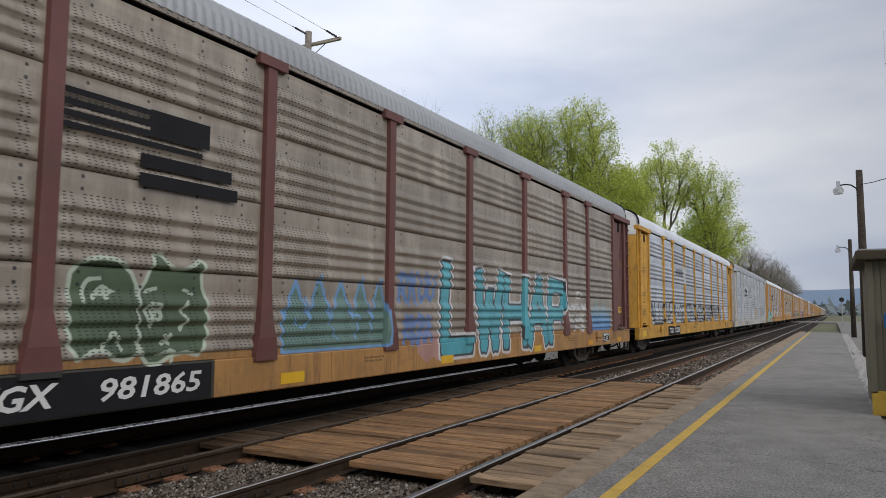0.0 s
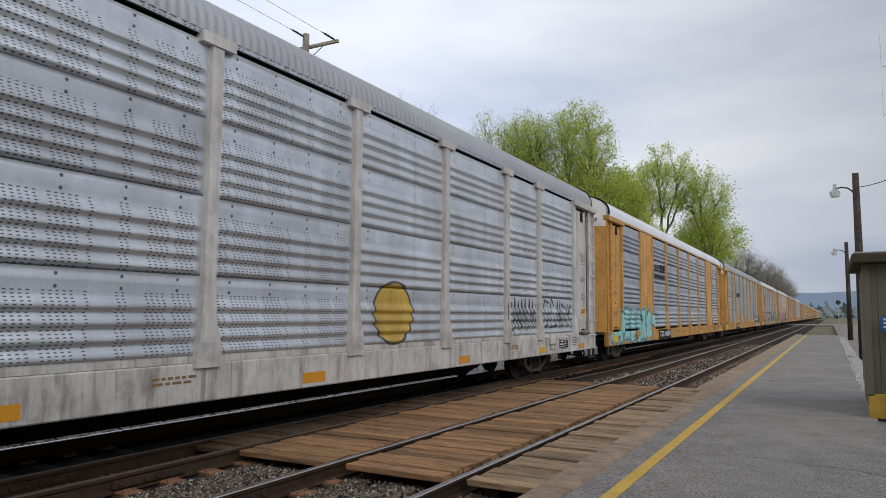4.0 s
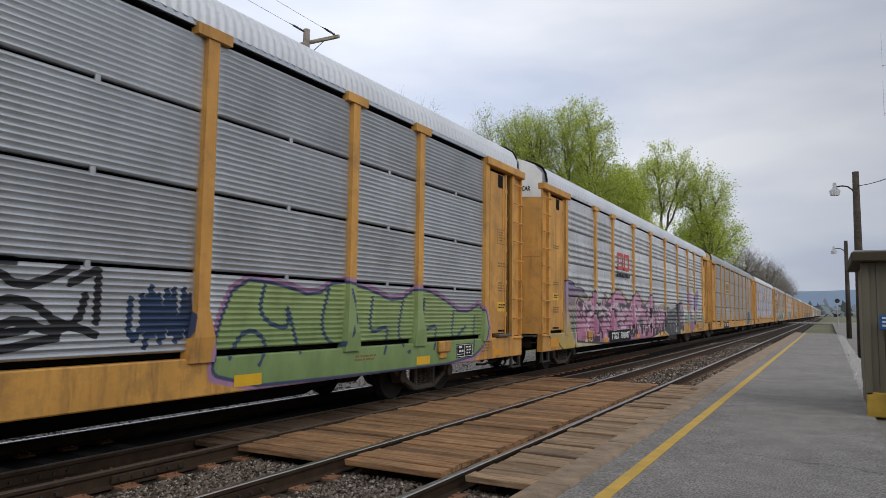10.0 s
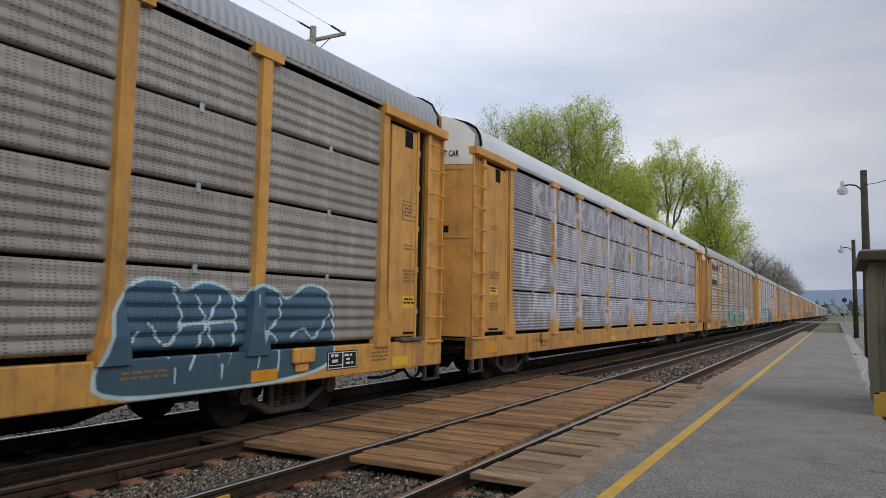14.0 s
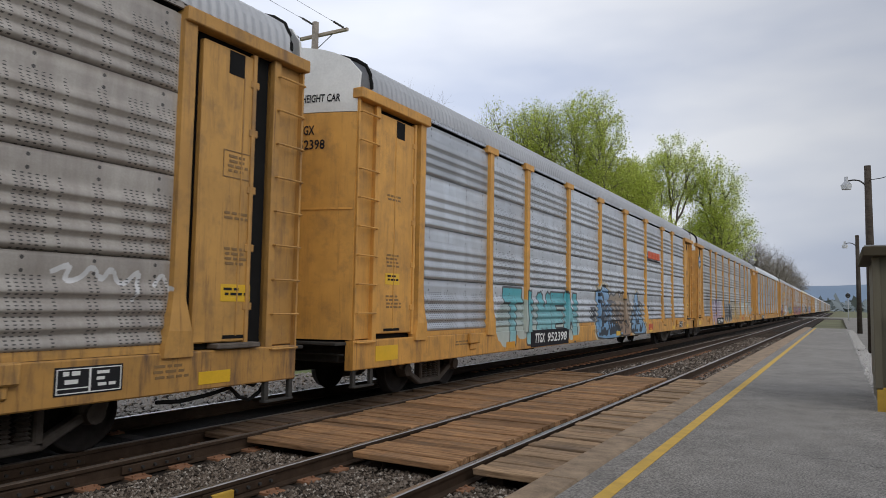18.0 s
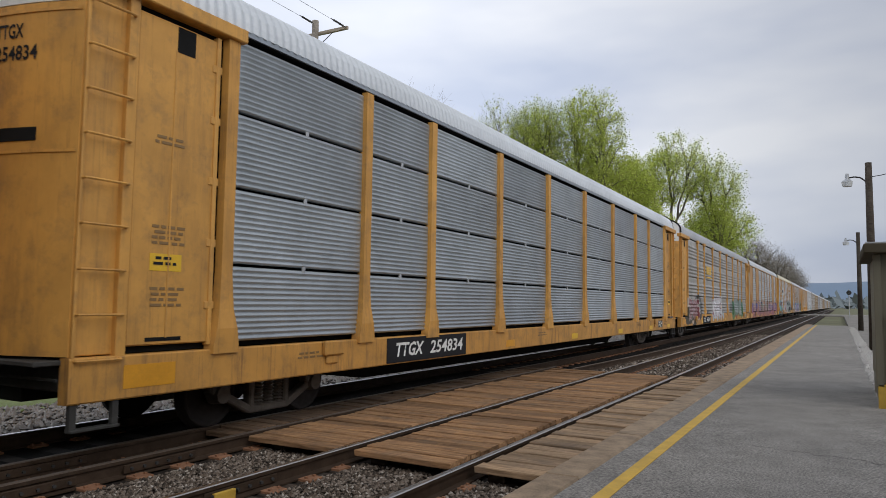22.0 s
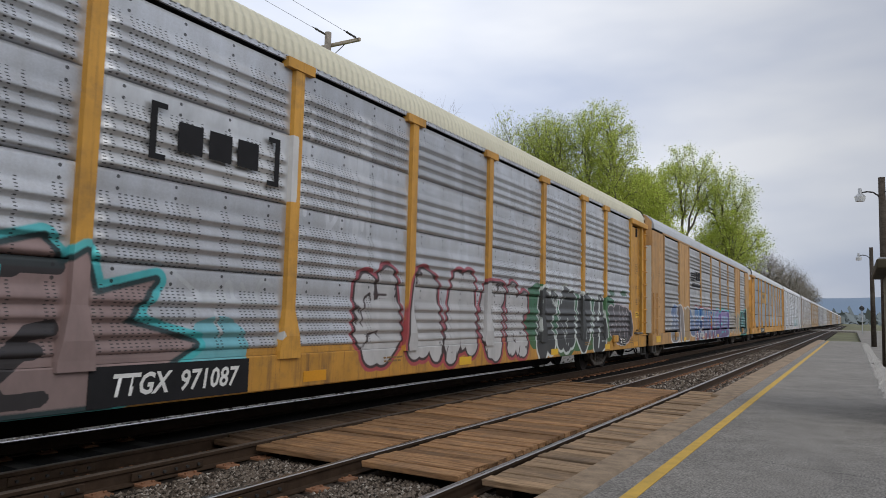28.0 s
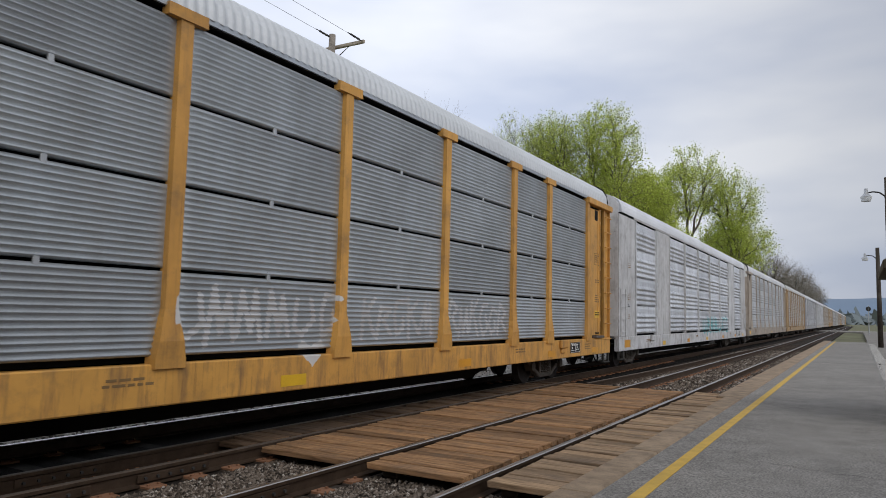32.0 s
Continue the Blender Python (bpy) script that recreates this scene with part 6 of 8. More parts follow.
        blob([(20.53, 0.68), (20.55, 1.0), (20.75, 1.2), (20.65, 1.4), (20.9, 1.84), (21.42, 1.86), (21.55, 1.7), (21.85, 1.88), (22.25, 1.75), (22.4, 1.6), (22.7, 1.88), (23.1, 1.75), (23.25, 1.65), (23.6, 1.9), (24.1, 1.82), (24.2, 1.2), (24.18, 0.8), (23.05, 0.67), (22.1, 0.66)], ((0.02, 0.06, 0.085), (0.025, 0.085, 0.17)), (0.42, 0.6, 0.64), soft=2),
        draw([[(20.62, 1.12), (20.95, 1.2), (21.0, 1.32)], [(21.42, 1.8), (21.6, 1.4), (21.35, 1.1), (21.15, 1.4)], [(21.35, 1.1), (21.5, 0.9), (21.45, 0.7)], [(22.28, 1.7), (22.38, 1.3), (22.1, 0.68)], [(21.75, 1.7), (21.9, 1.4), (22.15, 0.85)], [(22.1, 1.7), (21.9, 1.4), (21.65, 0.85)], [(21.5, 1.38), (22.3, 1.42)],
              [(22.7, 1.75), (22.72, 1.45)], [(23.1, 1.7), (23.12, 1.4), (22.6, 1.2)], [(22.7, 1.2), (23.0, 1.3), (23.1, 1.0), (23.05, 0.7)], [(23.3, 1.2), (23.6, 1.35), (23.75, 1.1), (24.1, 1.5)], [(22.78, 1.2), (22.7, 0.8)]], 0.02, (0.42, 0.6, 0.64)),
        art("patch", 6.74, 9.42, 2.96, 3.82, PLATE_Y)] + block_logo(7.25, 8.9, 3.05, 3.7, (0.05, 0.05, 0.055)),
    6: [art("glyphs", 2.2 + 0.3 * i, 25.3, z, z + 0.82, ((0.46, 0.44, 0.52), (0.6, 0.6, 0.63)), (0.36, 0.34, 0.4) if i % 2 else None, r=0.06 + 0.03 * (i % 2), count=26, seed=3 + i) for i, z in enumerate((1.18, 2.06, 3.0, 3.86))]
        + [art("wild", 3.4, 24.0, 1.3, 4.2, ((0.42, 0.4, 0.5), (0.55, 0.55, 0.6)), None, r=0.16, count=13, seed=8), art("patch", 6.74, 9.42, 2.96, 3.8, (0.5, 0.42, 0.3))],
    7: [art("glyphs", 1.8, 3.2, 1.25, 1.9, (0.45, 0.42, 0.05), r=0.04, count=4, seed=2),
        blob([(8.62, 1.45), (8.95, 1.6), (9.55, 1.86), (9.9, 1.7), (10.0, 2.05), (10.3, 2.1), (10.5, 1.75), (10.75, 1.95), (11.0, 1.9), (11.1, 1.65), (11.55, 2.0), (11.85, 1.9), (12.2, 1.88), (12.5, 1.86), (12.95, 1.72), (12.8, 1.35), (13.0, 0.85), (12.3, 0.66), (9.0, 0.66), (9.05, 1.2)], ((0.045, 0.13, 0.09), (0.06, 0.21, 0.16)), (0.56, 0.6, 0.54), fat=1.4),
        draw([[(9.3, 1.3), (9.45, 1.5), (9.3, 1.25)], [(9.6, 1.75), (9.5, 1.2), (9.75, 0.75)], [(10.2, 1.8), (10.1, 1.4), (10.3, 1.0), (9.9, 1.1)], [(10.7, 1.8), (10.6, 1.2), (10.8, 1.5), (10.9, 1.05)], [(11.3, 1.7), (11.2, 1.1), (11.5, 1.15)], [(11.6, 1.6), (11.9, 1.5), (11.7, 1.2)], [(12.2, 1.8), (12.1, 1.1), (12.5, 0.75)], [(12.35, 1.4), (12.6, 1.6), (12.5, 1.3)], [(10.0, 0.72), (10.2, 1.0)], [(11.0, 0.72), (10.9, 1.0), (11.15, 0.9)]], 0.042, (0.56, 0.6, 0.54)),
        blob([(13.4, 0.9), (13.6, 1.15), (14.3, 1.1), (14.5, 1.5), (15.0, 1.75), (15.4, 1.6), (15.8, 1.8), (16.2, 2.02), (16.6, 1.75), (17.2, 1.85), (17.8, 1.8), (18.4, 1.7), (18.6, 1.1), (18.3, 0.7), (14.8, 0.68)], ((0.09, 0.13, 0.08), (0.09, 0.19, 0.14)), (0.5, 0.54, 0.48)),
        art("scribble", 14.2, 18.4, 0.75, 1.75, (0.5, 0.54, 0.48), r=0.042, count=15, seed=5), art("glyphs", 18.6, 20.9, 0.9, 1.95, (0.55, 0.56, 0.54), (0.13, 0.13, 0.13), r=0.14, count=3, seed=2),
        draw([[(24.0, 1.85), (24.2, 1.95), (24.1, 1.75), (24.3, 1.8), (24.4, 1.95), (24.5, 1.75), (24.6, 1.95), (24.7, 1.7), (24.95, 1.95), (24.85, 1.6)], [(25.1, 1.75), (25.2, 1.9), (25.3, 1.7)]], 0.024, (0.6, 0.6, 0.6)),
        art("patch", 1.9, 4.6, 2.96, 4.7, (0.46, 0.42, 0.33)), art("patch", 4.75, 6.55, 2.96, 4.72, (0.55, 0.32, 0.08))],
    8: [art("cloud", 5.0, 10.2, 0.7, 1.75, ((0.42, 0.48, 0.45), (0.4, 0.5, 0.47)), None, count=6, seed=11),
        art("glyphs", 5.25, 10.0, 0.72, 1.95, ((0.3, 0.5, 0.52), (0.05, 0.36, 0.42)), BLK, r=0.15, word="TIMEN"),
        art("scribble", 11.25, 11.72, 1.2, 1.55, BLK, r=0.03, count=7, seed=11),
        blob([(11.7, 0.95), (12.1, 1.45), (11.82, 1.75), (11.9, 2.12), (12.1, 1.98), (12.48, 2.24), (12.95, 2.12), (13.35, 1.85), (13.6, 1.6), (13.3, 1.2), (13.9, 0.95), (14.9, 0.64), (12.05, 0.64)], ((0.16, 0.32, 0.5), (0.22, 0.38, 0.58)), BLK, (0.5, 0.45, 0.32), fat=1.5),
        blob([(13.2, 1.8), (13.45, 2.0), (13.75, 1.88), (14.25, 2.12), (14.4, 1.8), (14.7, 2.14), (15.0, 1.7), (15.45, 2.1), (15.75, 1.6), (15.6, 1.1), (15.95, 0.7), (14.5, 0.66), (14.2, 1.1), (13.6, 1.4)], ((0.27, 0.18, 0.12), (0.31, 0.25, 0.18)), BLK, fat=1.4),
        blob([(15.7, 1.2), (16.1, 1.55), (16.5, 2.14), (16.75, 2.0), (17.0, 1.4), (17.9, 0.75), (17.8, 0.66), (15.8, 0.7)], ((0.18, 0.32, 0.46), (0.24, 0.4, 0.6)), BLK, (0.5, 0.45, 0.32), fat=1.4),
        draw([[(12.15, 1.95), (12.5, 1.98), (12.75, 1.75), (12.45, 1.5), (12.85, 1.2)], [(12.0, 1.2), (12.4, 1.35), (12.3, 1.0), (12.7, 0.95)], [(13.1, 1.7), (12.95, 1.4), (13.2, 1.1), (12.9, 0.8)], [(12.3, 0.75), (12.6, 0.85), (13.0, 0.72)], [(13.6, 1.0), (13.4, 0.85), (13.9, 0.75)], [(13.6, 1.75), (13.9, 1.65), (13.8, 1.4), (14.1, 1.25), (14.0, 0.9), (14.4, 0.75)],
              [(14.4, 1.7), (14.3, 1.4), (14.6, 1.3), (14.5, 1.0)], [(14.9, 1.6), (14.8, 1.2), (15.1, 1.0), (15.0, 0.75)], [(15.3, 1.8), (15.2, 1.4), (15.5, 1.2), (15.3, 0.9)], [(16.4, 1.8), (16.3, 1.4), (16.6, 1.2), (16.3, 0.9)], [(16.8, 1.5), (16.7, 1.1), (17.2, 0.85)]], 0.058, BLK),
        art("scribble", 12.1, 17.3, 0.75, 1.75, BLK, r=0.05, count=20, seed=4), draw([[(18.3, 1.45), (18.3, 1.6), (18.5, 1.6)], [(18.6, 1.6), (18.65, 1.45), (18.8, 1.6)], [(19.0, 1.6), (18.9, 1.5), (19.0, 1.43)], [(19.15, 1.6), (19.15, 1.42)]], 0.026, BLK, soft=0)],
    9: [art("glyphs", 2.3, 4.4, 1.1, 2.6, (0.03, 0.03, 0.03), r=0.035, count=3, seed=3),
        art("glyphs", 5.0, 8.6, 0.75, 2.05, ((0.45, 0.3, 0.34), (0.4, 0.36, 0.46)), (0.1, 0.08, 0.1), r=0.173, count=5, seed=3),
        art("glyphs", 9.6, 13.3, 0.68, 1.9, (0.045, 0.045, 0.045), (0.42, 0.42, 0.4), r=0.25, count=4, seed=7),
        art("glyphs", 13.3, 17.0, 0.85, 2.0, ((0.5, 0.32, 0.08), (0.36, 0.34, 0.26)), (0.1, 0.08, 0.05), r=0.25, count=4, seed=4),
        art("glyphs", 18.35, 20.5, 1.06, 2.1, ((0.5, 0.56, 0.5), (0.46, 0.54, 0.48)), r=0.12, count=3, seed=8), art("glyphs", 20.7, 23.3, 0.95, 2.12, ((0.52, 0.56, 0.5), (0.48, 0.54, 0.48)), r=0.11, word="LATE"), art("glyphs", 23.6, 25.6, 1.25, 1.8, (0.4, 0.44, 0.4), r=0.05, count=6, seed=28)],
    11: [art("cloud", 1.45, 5.3, 0.7, 2.1, (0.03, 0.035, 0.03), None, count=7, seed=3),
         art("oval", 1.55, 2.0, 1.5, 1.95, (0.55, 0.48, 0.42)), art("oval", 4.8, 5.1, 1.62, 1.95, (0.6, 0.56, 0.55)), art("oval", 4.8, 5.15, 1.1, 1.5, (0.6, 0.56, 0.55)), art("oval", 2.75, 3.3, 0.66, 0.9, (0.5, 0.38, 0.28)),
         art("glyphs", 1.9, 4.8, 0.92, 1.9, ((0.17, 0.025, 0.035), (0.2, 0.035, 0.045)), (0.56, 0.5, 0.46), r=0.11, word="SPORE"),
         art("glyphs", 7.0, 8.5, 1.1, 1.32, BLK, r=0.025, count=7, seed=3),
         art("cloud", 8.9, 13.6, 0.72, 1.3, (0.34, 0.44, 0.52), None, count=6, seed=4), art("wild", 9.2, 12.6, 0.95, 2.05, WHT, (0.26, 0.11, 0.13), (0.6, 0.6, 0.62), r=0.11, count=5, seed=3),
         art("glyphs", 16.0, 17.5, 1.15, 1.8, (0.03, 0.03, 0.03), r=0.05, count=4, seed=3),
         art("cloud", 17.5, 23.0, 0.75, 2.0, ((0.05, 0.15, 0.05), (0.04, 0.19, 0.1)), None, count=7, seed=8),
         art("glyphs", 18.3, 22.4, 0.95, 2.0, ((0.3, 0.33, 0.3), (0.22, 0.26, 0.25)), (0.03, 0.06, 0.04), r=0.14, word="ANUE"), art("scribble", 17.8, 18.6, 1.0, 1.5, (0.04, 0.08, 0.05), r=0.05, count=4, seed=2)],
    12: [art("cloud", 1.0, 9.4, 0.62, 2.05, ((0.3, 0.07, 0.07), (0.05, 0.13, 0.42)), None, count=12, seed=3),
         art("cloud", 9.0, 17.4, 0.62, 2.0, ((0.3, 0.08, 0.1), (0.05, 0.26, 0.16)), None, count=12, seed=13),
         art("cloud", 17.0, 26.2, 0.62, 2.0, ((0.3, 0.06, 0.1), (0.1, 0.16, 0.42)), None, count=13, seed=23),
         art("wild", 1.0, 9.2, 0.66, 2.1, ((0.44, 0.13, 0.1), (0.5, 0.3, 0.2)), BLK, r=0.11, count=6, seed=3),
         art("wild", 9.2, 17.2, 0.66, 2.1, ((0.42, 0.12, 0.12), (0.48, 0.28, 0.18)), BLK, r=0.11, count=6, seed=13),
         art("wild", 17.2, 26.0, 0.66, 2.05, ((0.42, 0.11, 0.1), (0.48, 0.26, 0.2)), BLK, r=0.11, count=7, seed=23)],
    13: [art("cloud", 1.6, 8.7, 0.85, 1.6, ((0.1, 0.4, 0.45), (0.22, 0.48, 0.54)), None, count=8, seed=4),
         blob([(1.7, 0.66), (2.0, 1.4), (2.3, 2.05), (2.9, 1.7), (3.4, 2.15), (4.0, 1.8), (4.6, 2.2), (5.1, 1.85), (5.7, 2.05), (6.2, 2.2), (6.4, 1.95), (6.62, 2.1), (6.75, 1.7), (7.42, 1.88), (7.05, 1.45), (7.95, 1.22), (7.45, 0.95), (6.95, 0.68)], ((0.25, 0.18, 0.17), (0.29, 0.2, 0.19)), BLK, (0.06, 0.45, 0.47), soft=0, fat=1.3),
         art("scribble", 1.9, 6.9, 0.75, 1.95, BLK, r=0.075, count=27, seed=9), art("scribble", 2.0, 6.8, 0.75, 1.9, (0.06, 0.42, 0.45), r=0.05, count=15, seed=19),
         draw([[(7.6, 2.0), (7.9, 1.8), (8.1, 1.7)], [(8.0, 1.6), (8.2, 1.95), (8.3, 1.6), (8.4, 2.0), (8.5, 1.65)], [(8.6, 1.9), (8.8, 1.6), (8.9, 2.0), (9.1, 1.9)], [(7.7, 1.7), (9.2, 1.68)], [(8.2, 1.55), (8.3, 1.3)], [(8.9, 1.5), (9.1, 1.2), (9.3, 1.3)]], 0.026, (0.52, 0.54, 0.55)),
         art("glyphs", 9.6, 11.1, 2.6, 4.3, (0.55, 0.56, 0.58), r=0.04, count=4, seed=14),
         art("glyphs", 10.8, 17.2, 0.72, 2.22, ((0.5, 0.5, 0.5), (0.42, 0.42, 0.43)), (0.03, 0.03, 0.03), (0.35, 0.06, 0.08), r=0.24, count=5, seed=21),
         art("cloud", 17.2, 23.4, 0.72, 2.3, ((0.03, 0.12, 0.05), (0.03, 0.16, 0.07)), None, count=7, seed=6),
         art("glyphs", 17.5, 22.85, 0.68, 2.25, (0.016, 0.016, 0.018), (0.56, 0.6, 0.58), r=0.27, count=4, seed=5, fat=1.5),
         draw([[(21.3, 1.2), (21.6, 1.3), (21.4, 2.1)], [(21.9, 1.5), (22.2, 1.65), (22.15, 2.1)], [(22.0, 0.75), (22.15, 1.3)]], 0.05, (0.56, 0.6, 0.58)),
         art("glyphs", 23.05, 23.6, 2.2, 2.4, (0.03, 0.14, 0.07), r=0.024, word="HAPPY"), art("glyphs", 24.25, 24.9, 2.24, 2.44, (0.03, 0.14, 0.07), r=0.024, count=6, seed=3),
         blob([(22.95, 1.3), (23.1, 1.55), (23.0, 1.9), (23.4, 1.95), (23.6, 1.85), (23.8, 2.0), (24.2, 1.98), (24.5, 1.92), (25.0, 1.92), (25.35, 1.8), (25.45, 1.2), (25.2, 0.8), (23.6, 0.78)], (0.03, 0.03, 0.034), (0.5, 0.42, 0.44), soft=2),
         draw([[(23.6, 1.85), (23.5, 1.5), (23.8, 1.5), (23.7, 1.2), (23.5, 1.2)], [(23.2, 1.35), (23.5, 1.42), (23.6, 0.85)], [(24.2, 1.95), (24.1, 1.5), (24.2, 1.1), (24.0, 0.8)], [(24.6, 1.9), (24.5, 1.4), (24.7, 1.3), (24.6, 0.85)], [(25.0, 1.85), (24.8, 1.35), (25.0, 1.35), (24.95, 0.9)], [(24.6, 1.6), (24.7, 1.7)]], 0.02, (0.5, 0.42, 0.44)),
         art("patch", 6.72, 9.42, 2.98, 3.84, (0.58, 0.59, 0.6))],
    14: [draw([[(1.95, 1.9), (2.1, 1.95), (2.05, 1.75)], [(1.9, 1.6), (2.3, 1.7), (2.5, 1.6), (2.7, 1.7)], [(2.0, 1.35), (2.2, 1.45), (2.4, 1.35)], [(2.0, 1.15), (2.3, 1.25), (2.5, 1.15), (2.75, 1.2)]], 0.024, (0.5, 0.5, 0.52)),
         blob([(2.95, 0.66), (3.0, 1.3), (3.3, 1.5), (3.15, 1.75), (3.3, 2.1), (3.75, 2.2), (4.15, 2.05), (4.2, 1.75), (4.05, 1.55), (4.4, 1.5), (4.5, 1.1), (4.5, 0.66)], ((0.2, 0.18, 0.16), (0.04, 0.13, 0.34)), (0.6, 0.62, 0.63), soft=2, fat=1.5),
         blob([(4.5, 0.66), (4.45, 1.4), (4.2, 1.7), (4.4, 2.08), (4.75, 2.18), (5.2, 2.05), (5.42, 1.7), (5.4, 1.5), (5.5, 1.1), (5.5, 0.66), (5.0, 0.66), (4.95, 1.3), (4.75, 1.3), (4.75, 0.66)], ((0.16, 0.13, 0.12), (0.2, 0.17, 0.17)), (0.6, 0.62, 0.63), soft=1, fat=1.4),
         blob([(5.6, 0.7), (5.55, 1.5), (5.45, 2.0), (5.7, 2.08), (5.85, 1.95), (6.1, 2.1), (6.5, 2.1), (6.7, 1.75), (6.6, 1.3), (6.7, 0.7), (6.2, 0.66)], ((0.33, 0.2, 0.08), (0.33, 0.22, 0.1)), (0.6, 0.62, 0.63), soft=2, fat=1.3),
         blob([(6.8, 0.95), (6.85, 1.5), (6.8, 1.95), (7.1, 2.02), (7.4, 1.8), (7.3, 1.5), (7.7, 1.75), (7.6, 1.4), (7.95, 1.2), (7.9, 0.85), (7.3, 0.85)], ((0.1, 0.13, 0.24), (0.06, 0.16, 0.36)), (0.6, 0.62, 0.63), soft=2, fat=1.3),
         draw([[(3.4, 1.6), (3.6, 1.75), (3.7, 1.55)], [(3.9, 1.9), (3.8, 1.5), (3.6, 1.2), (3.65, 0.75)], [(4.7, 1.9), (4.8, 1.6), (4.75, 1.3)]], 0.03, (0.56, 0.58, 0.6)),
         art("patch", 7.9, 13.3, 0.64, 1.1, (0.16, 0.03, 0.05)), art("glyphs", 7.95, 13.2, 0.66, 2.1, ((0.075, 0.035, 0.1), (0.025, 0.17, 0.42)), (0.5, 0.6, 0.62), (0.3, 0.04, 0.07), r=0.15, word="REMAX", fat=1.3),
         blob([(13.4, 0.66), (13.5, 1.3), (13.35, 1.6), (13.8, 2.05), (14.4, 2.1), (14.9, 1.85), (15.4, 2.05), (16.2, 2.1), (17.0, 1.95), (17.9, 2.08), (18.3, 1.6), (18.1, 0.9), (17.6, 0.66), (14.8, 0.64)], ((0.09, 0.05, 0.13), (0.28, 0.2, 0.46)), (0.4, 0.42, 0.56), (0.06, 0.42, 0.44), fat=1.5),
         draw([[(14.6, 1.9), (14.1, 1.75), (14.0, 1.5), (14.6, 1.35), (14.5, 1.05), (13.9, 1.2)], [(15.2, 1.7), (15.1, 1.2), (15.5, 1.5), (15.7, 1.2), (15.8, 1.7)], [(16.2, 1.5), (16.3, 1.8), (16.6, 1.6), (16.4, 1.2)], [(16.9, 1.8), (16.8, 1.3), (17.2, 1.2), (17.3, 1.7)], [(17.6, 1.8), (17.5, 1.2), (17.9, 1.0)], [(15.0, 0.75), (15.6, 1.0), (16.2, 0.8), (16.8, 1.0)]], 0.05, (0.07, 0.45, 0.47)),
         art("wild", 18.4, 22.4, 0.8, 1.95, (0.2, 0.17, 0.14), (0.5, 0.46, 0.38), r=0.1, count=5, seed=22),
         blob([(22.5, 0.68), (22.55, 1.6), (22.8, 2.1), (23.2, 1.95), (23.72, 2.2), (24.18, 1.9), (24.7, 2.26), (25.1, 2.1), (25.5, 2.34), (25.9, 2.2), (25.85, 1.4), (25.92, 0.74), (25.1, 0.68), (24.0, 0.64)], (0.016, 0.022, 0.022), (0.05, 0.42, 0.37), soft=1, fat=2.0),
         draw([[(24.2, 1.9), (24.1, 1.5), (24.25, 1.1), (24.15, 0.7)], [(24.15, 1.55), (24.5, 1.65), (24.65, 1.9), (24.45, 1.8)], [(25.0, 2.05), (24.9, 1.6), (25.0, 1.2), (25.2, 1.0), (25.05, 0.72)], [(23.6, 1.3), (23.75, 1.7), (23.75, 1.25)], [(24.5, 1.2), (24.6, 1.4), (24.65, 1.1)], [(25.4, 1.6), (25.75, 1.7)], [(23.2, 1.9), (23.15, 1.0)]], 0.05, (0.05, 0.42, 0.37)),
         art("patch", 6.72, 9.35, 2.98, 3.9, (0.52, 0.53, 0.54))],
    15: [art("glyphs", 12.2, 15.0, 1.22, 1.85, (0.6, 0.6, 0.6), r=0.04, count=6, seed=3), art("glyphs", 15.5, 17.5, 1.22, 1.82, (0.58, 0.58, 0.58), r=0.04, count=5, seed=33), art("glyphs", 18.0, 20.4, 1.2, 1.85, (0.6, 0.6, 0.6), r=0.04, count=6, seed=43),
         art("shape", 14.2, 14.75, 0.9, 1.25, (0.6, 0.6, 0.6), lines=[[(0.5, 0), (1, 0.65), (0.85, 1), (0.5, 0.75), (0.15, 1), (0, 0.65)]]), art("patch", 6.74, 9.42, 2.96, 3.84, PLATE_Y)] + block_logo(7.4, 8.8, 3.2, 3.65, (0.07, 0.06, 0.05))[:3],
    16: [art("glyphs", 13.1, 20.4, 0.9, 1.75, (0.1, 0.4, 0.42), r=0.08, count=7, seed=3)],
}
WHEELS = []
GREY, PALE, BROWN, GREEN = (0.36, 0.375, 0.4), (0.47, 0.5, 0.54), (0.29, 0.265, 0.24), (0.33, 0.355, 0.345)
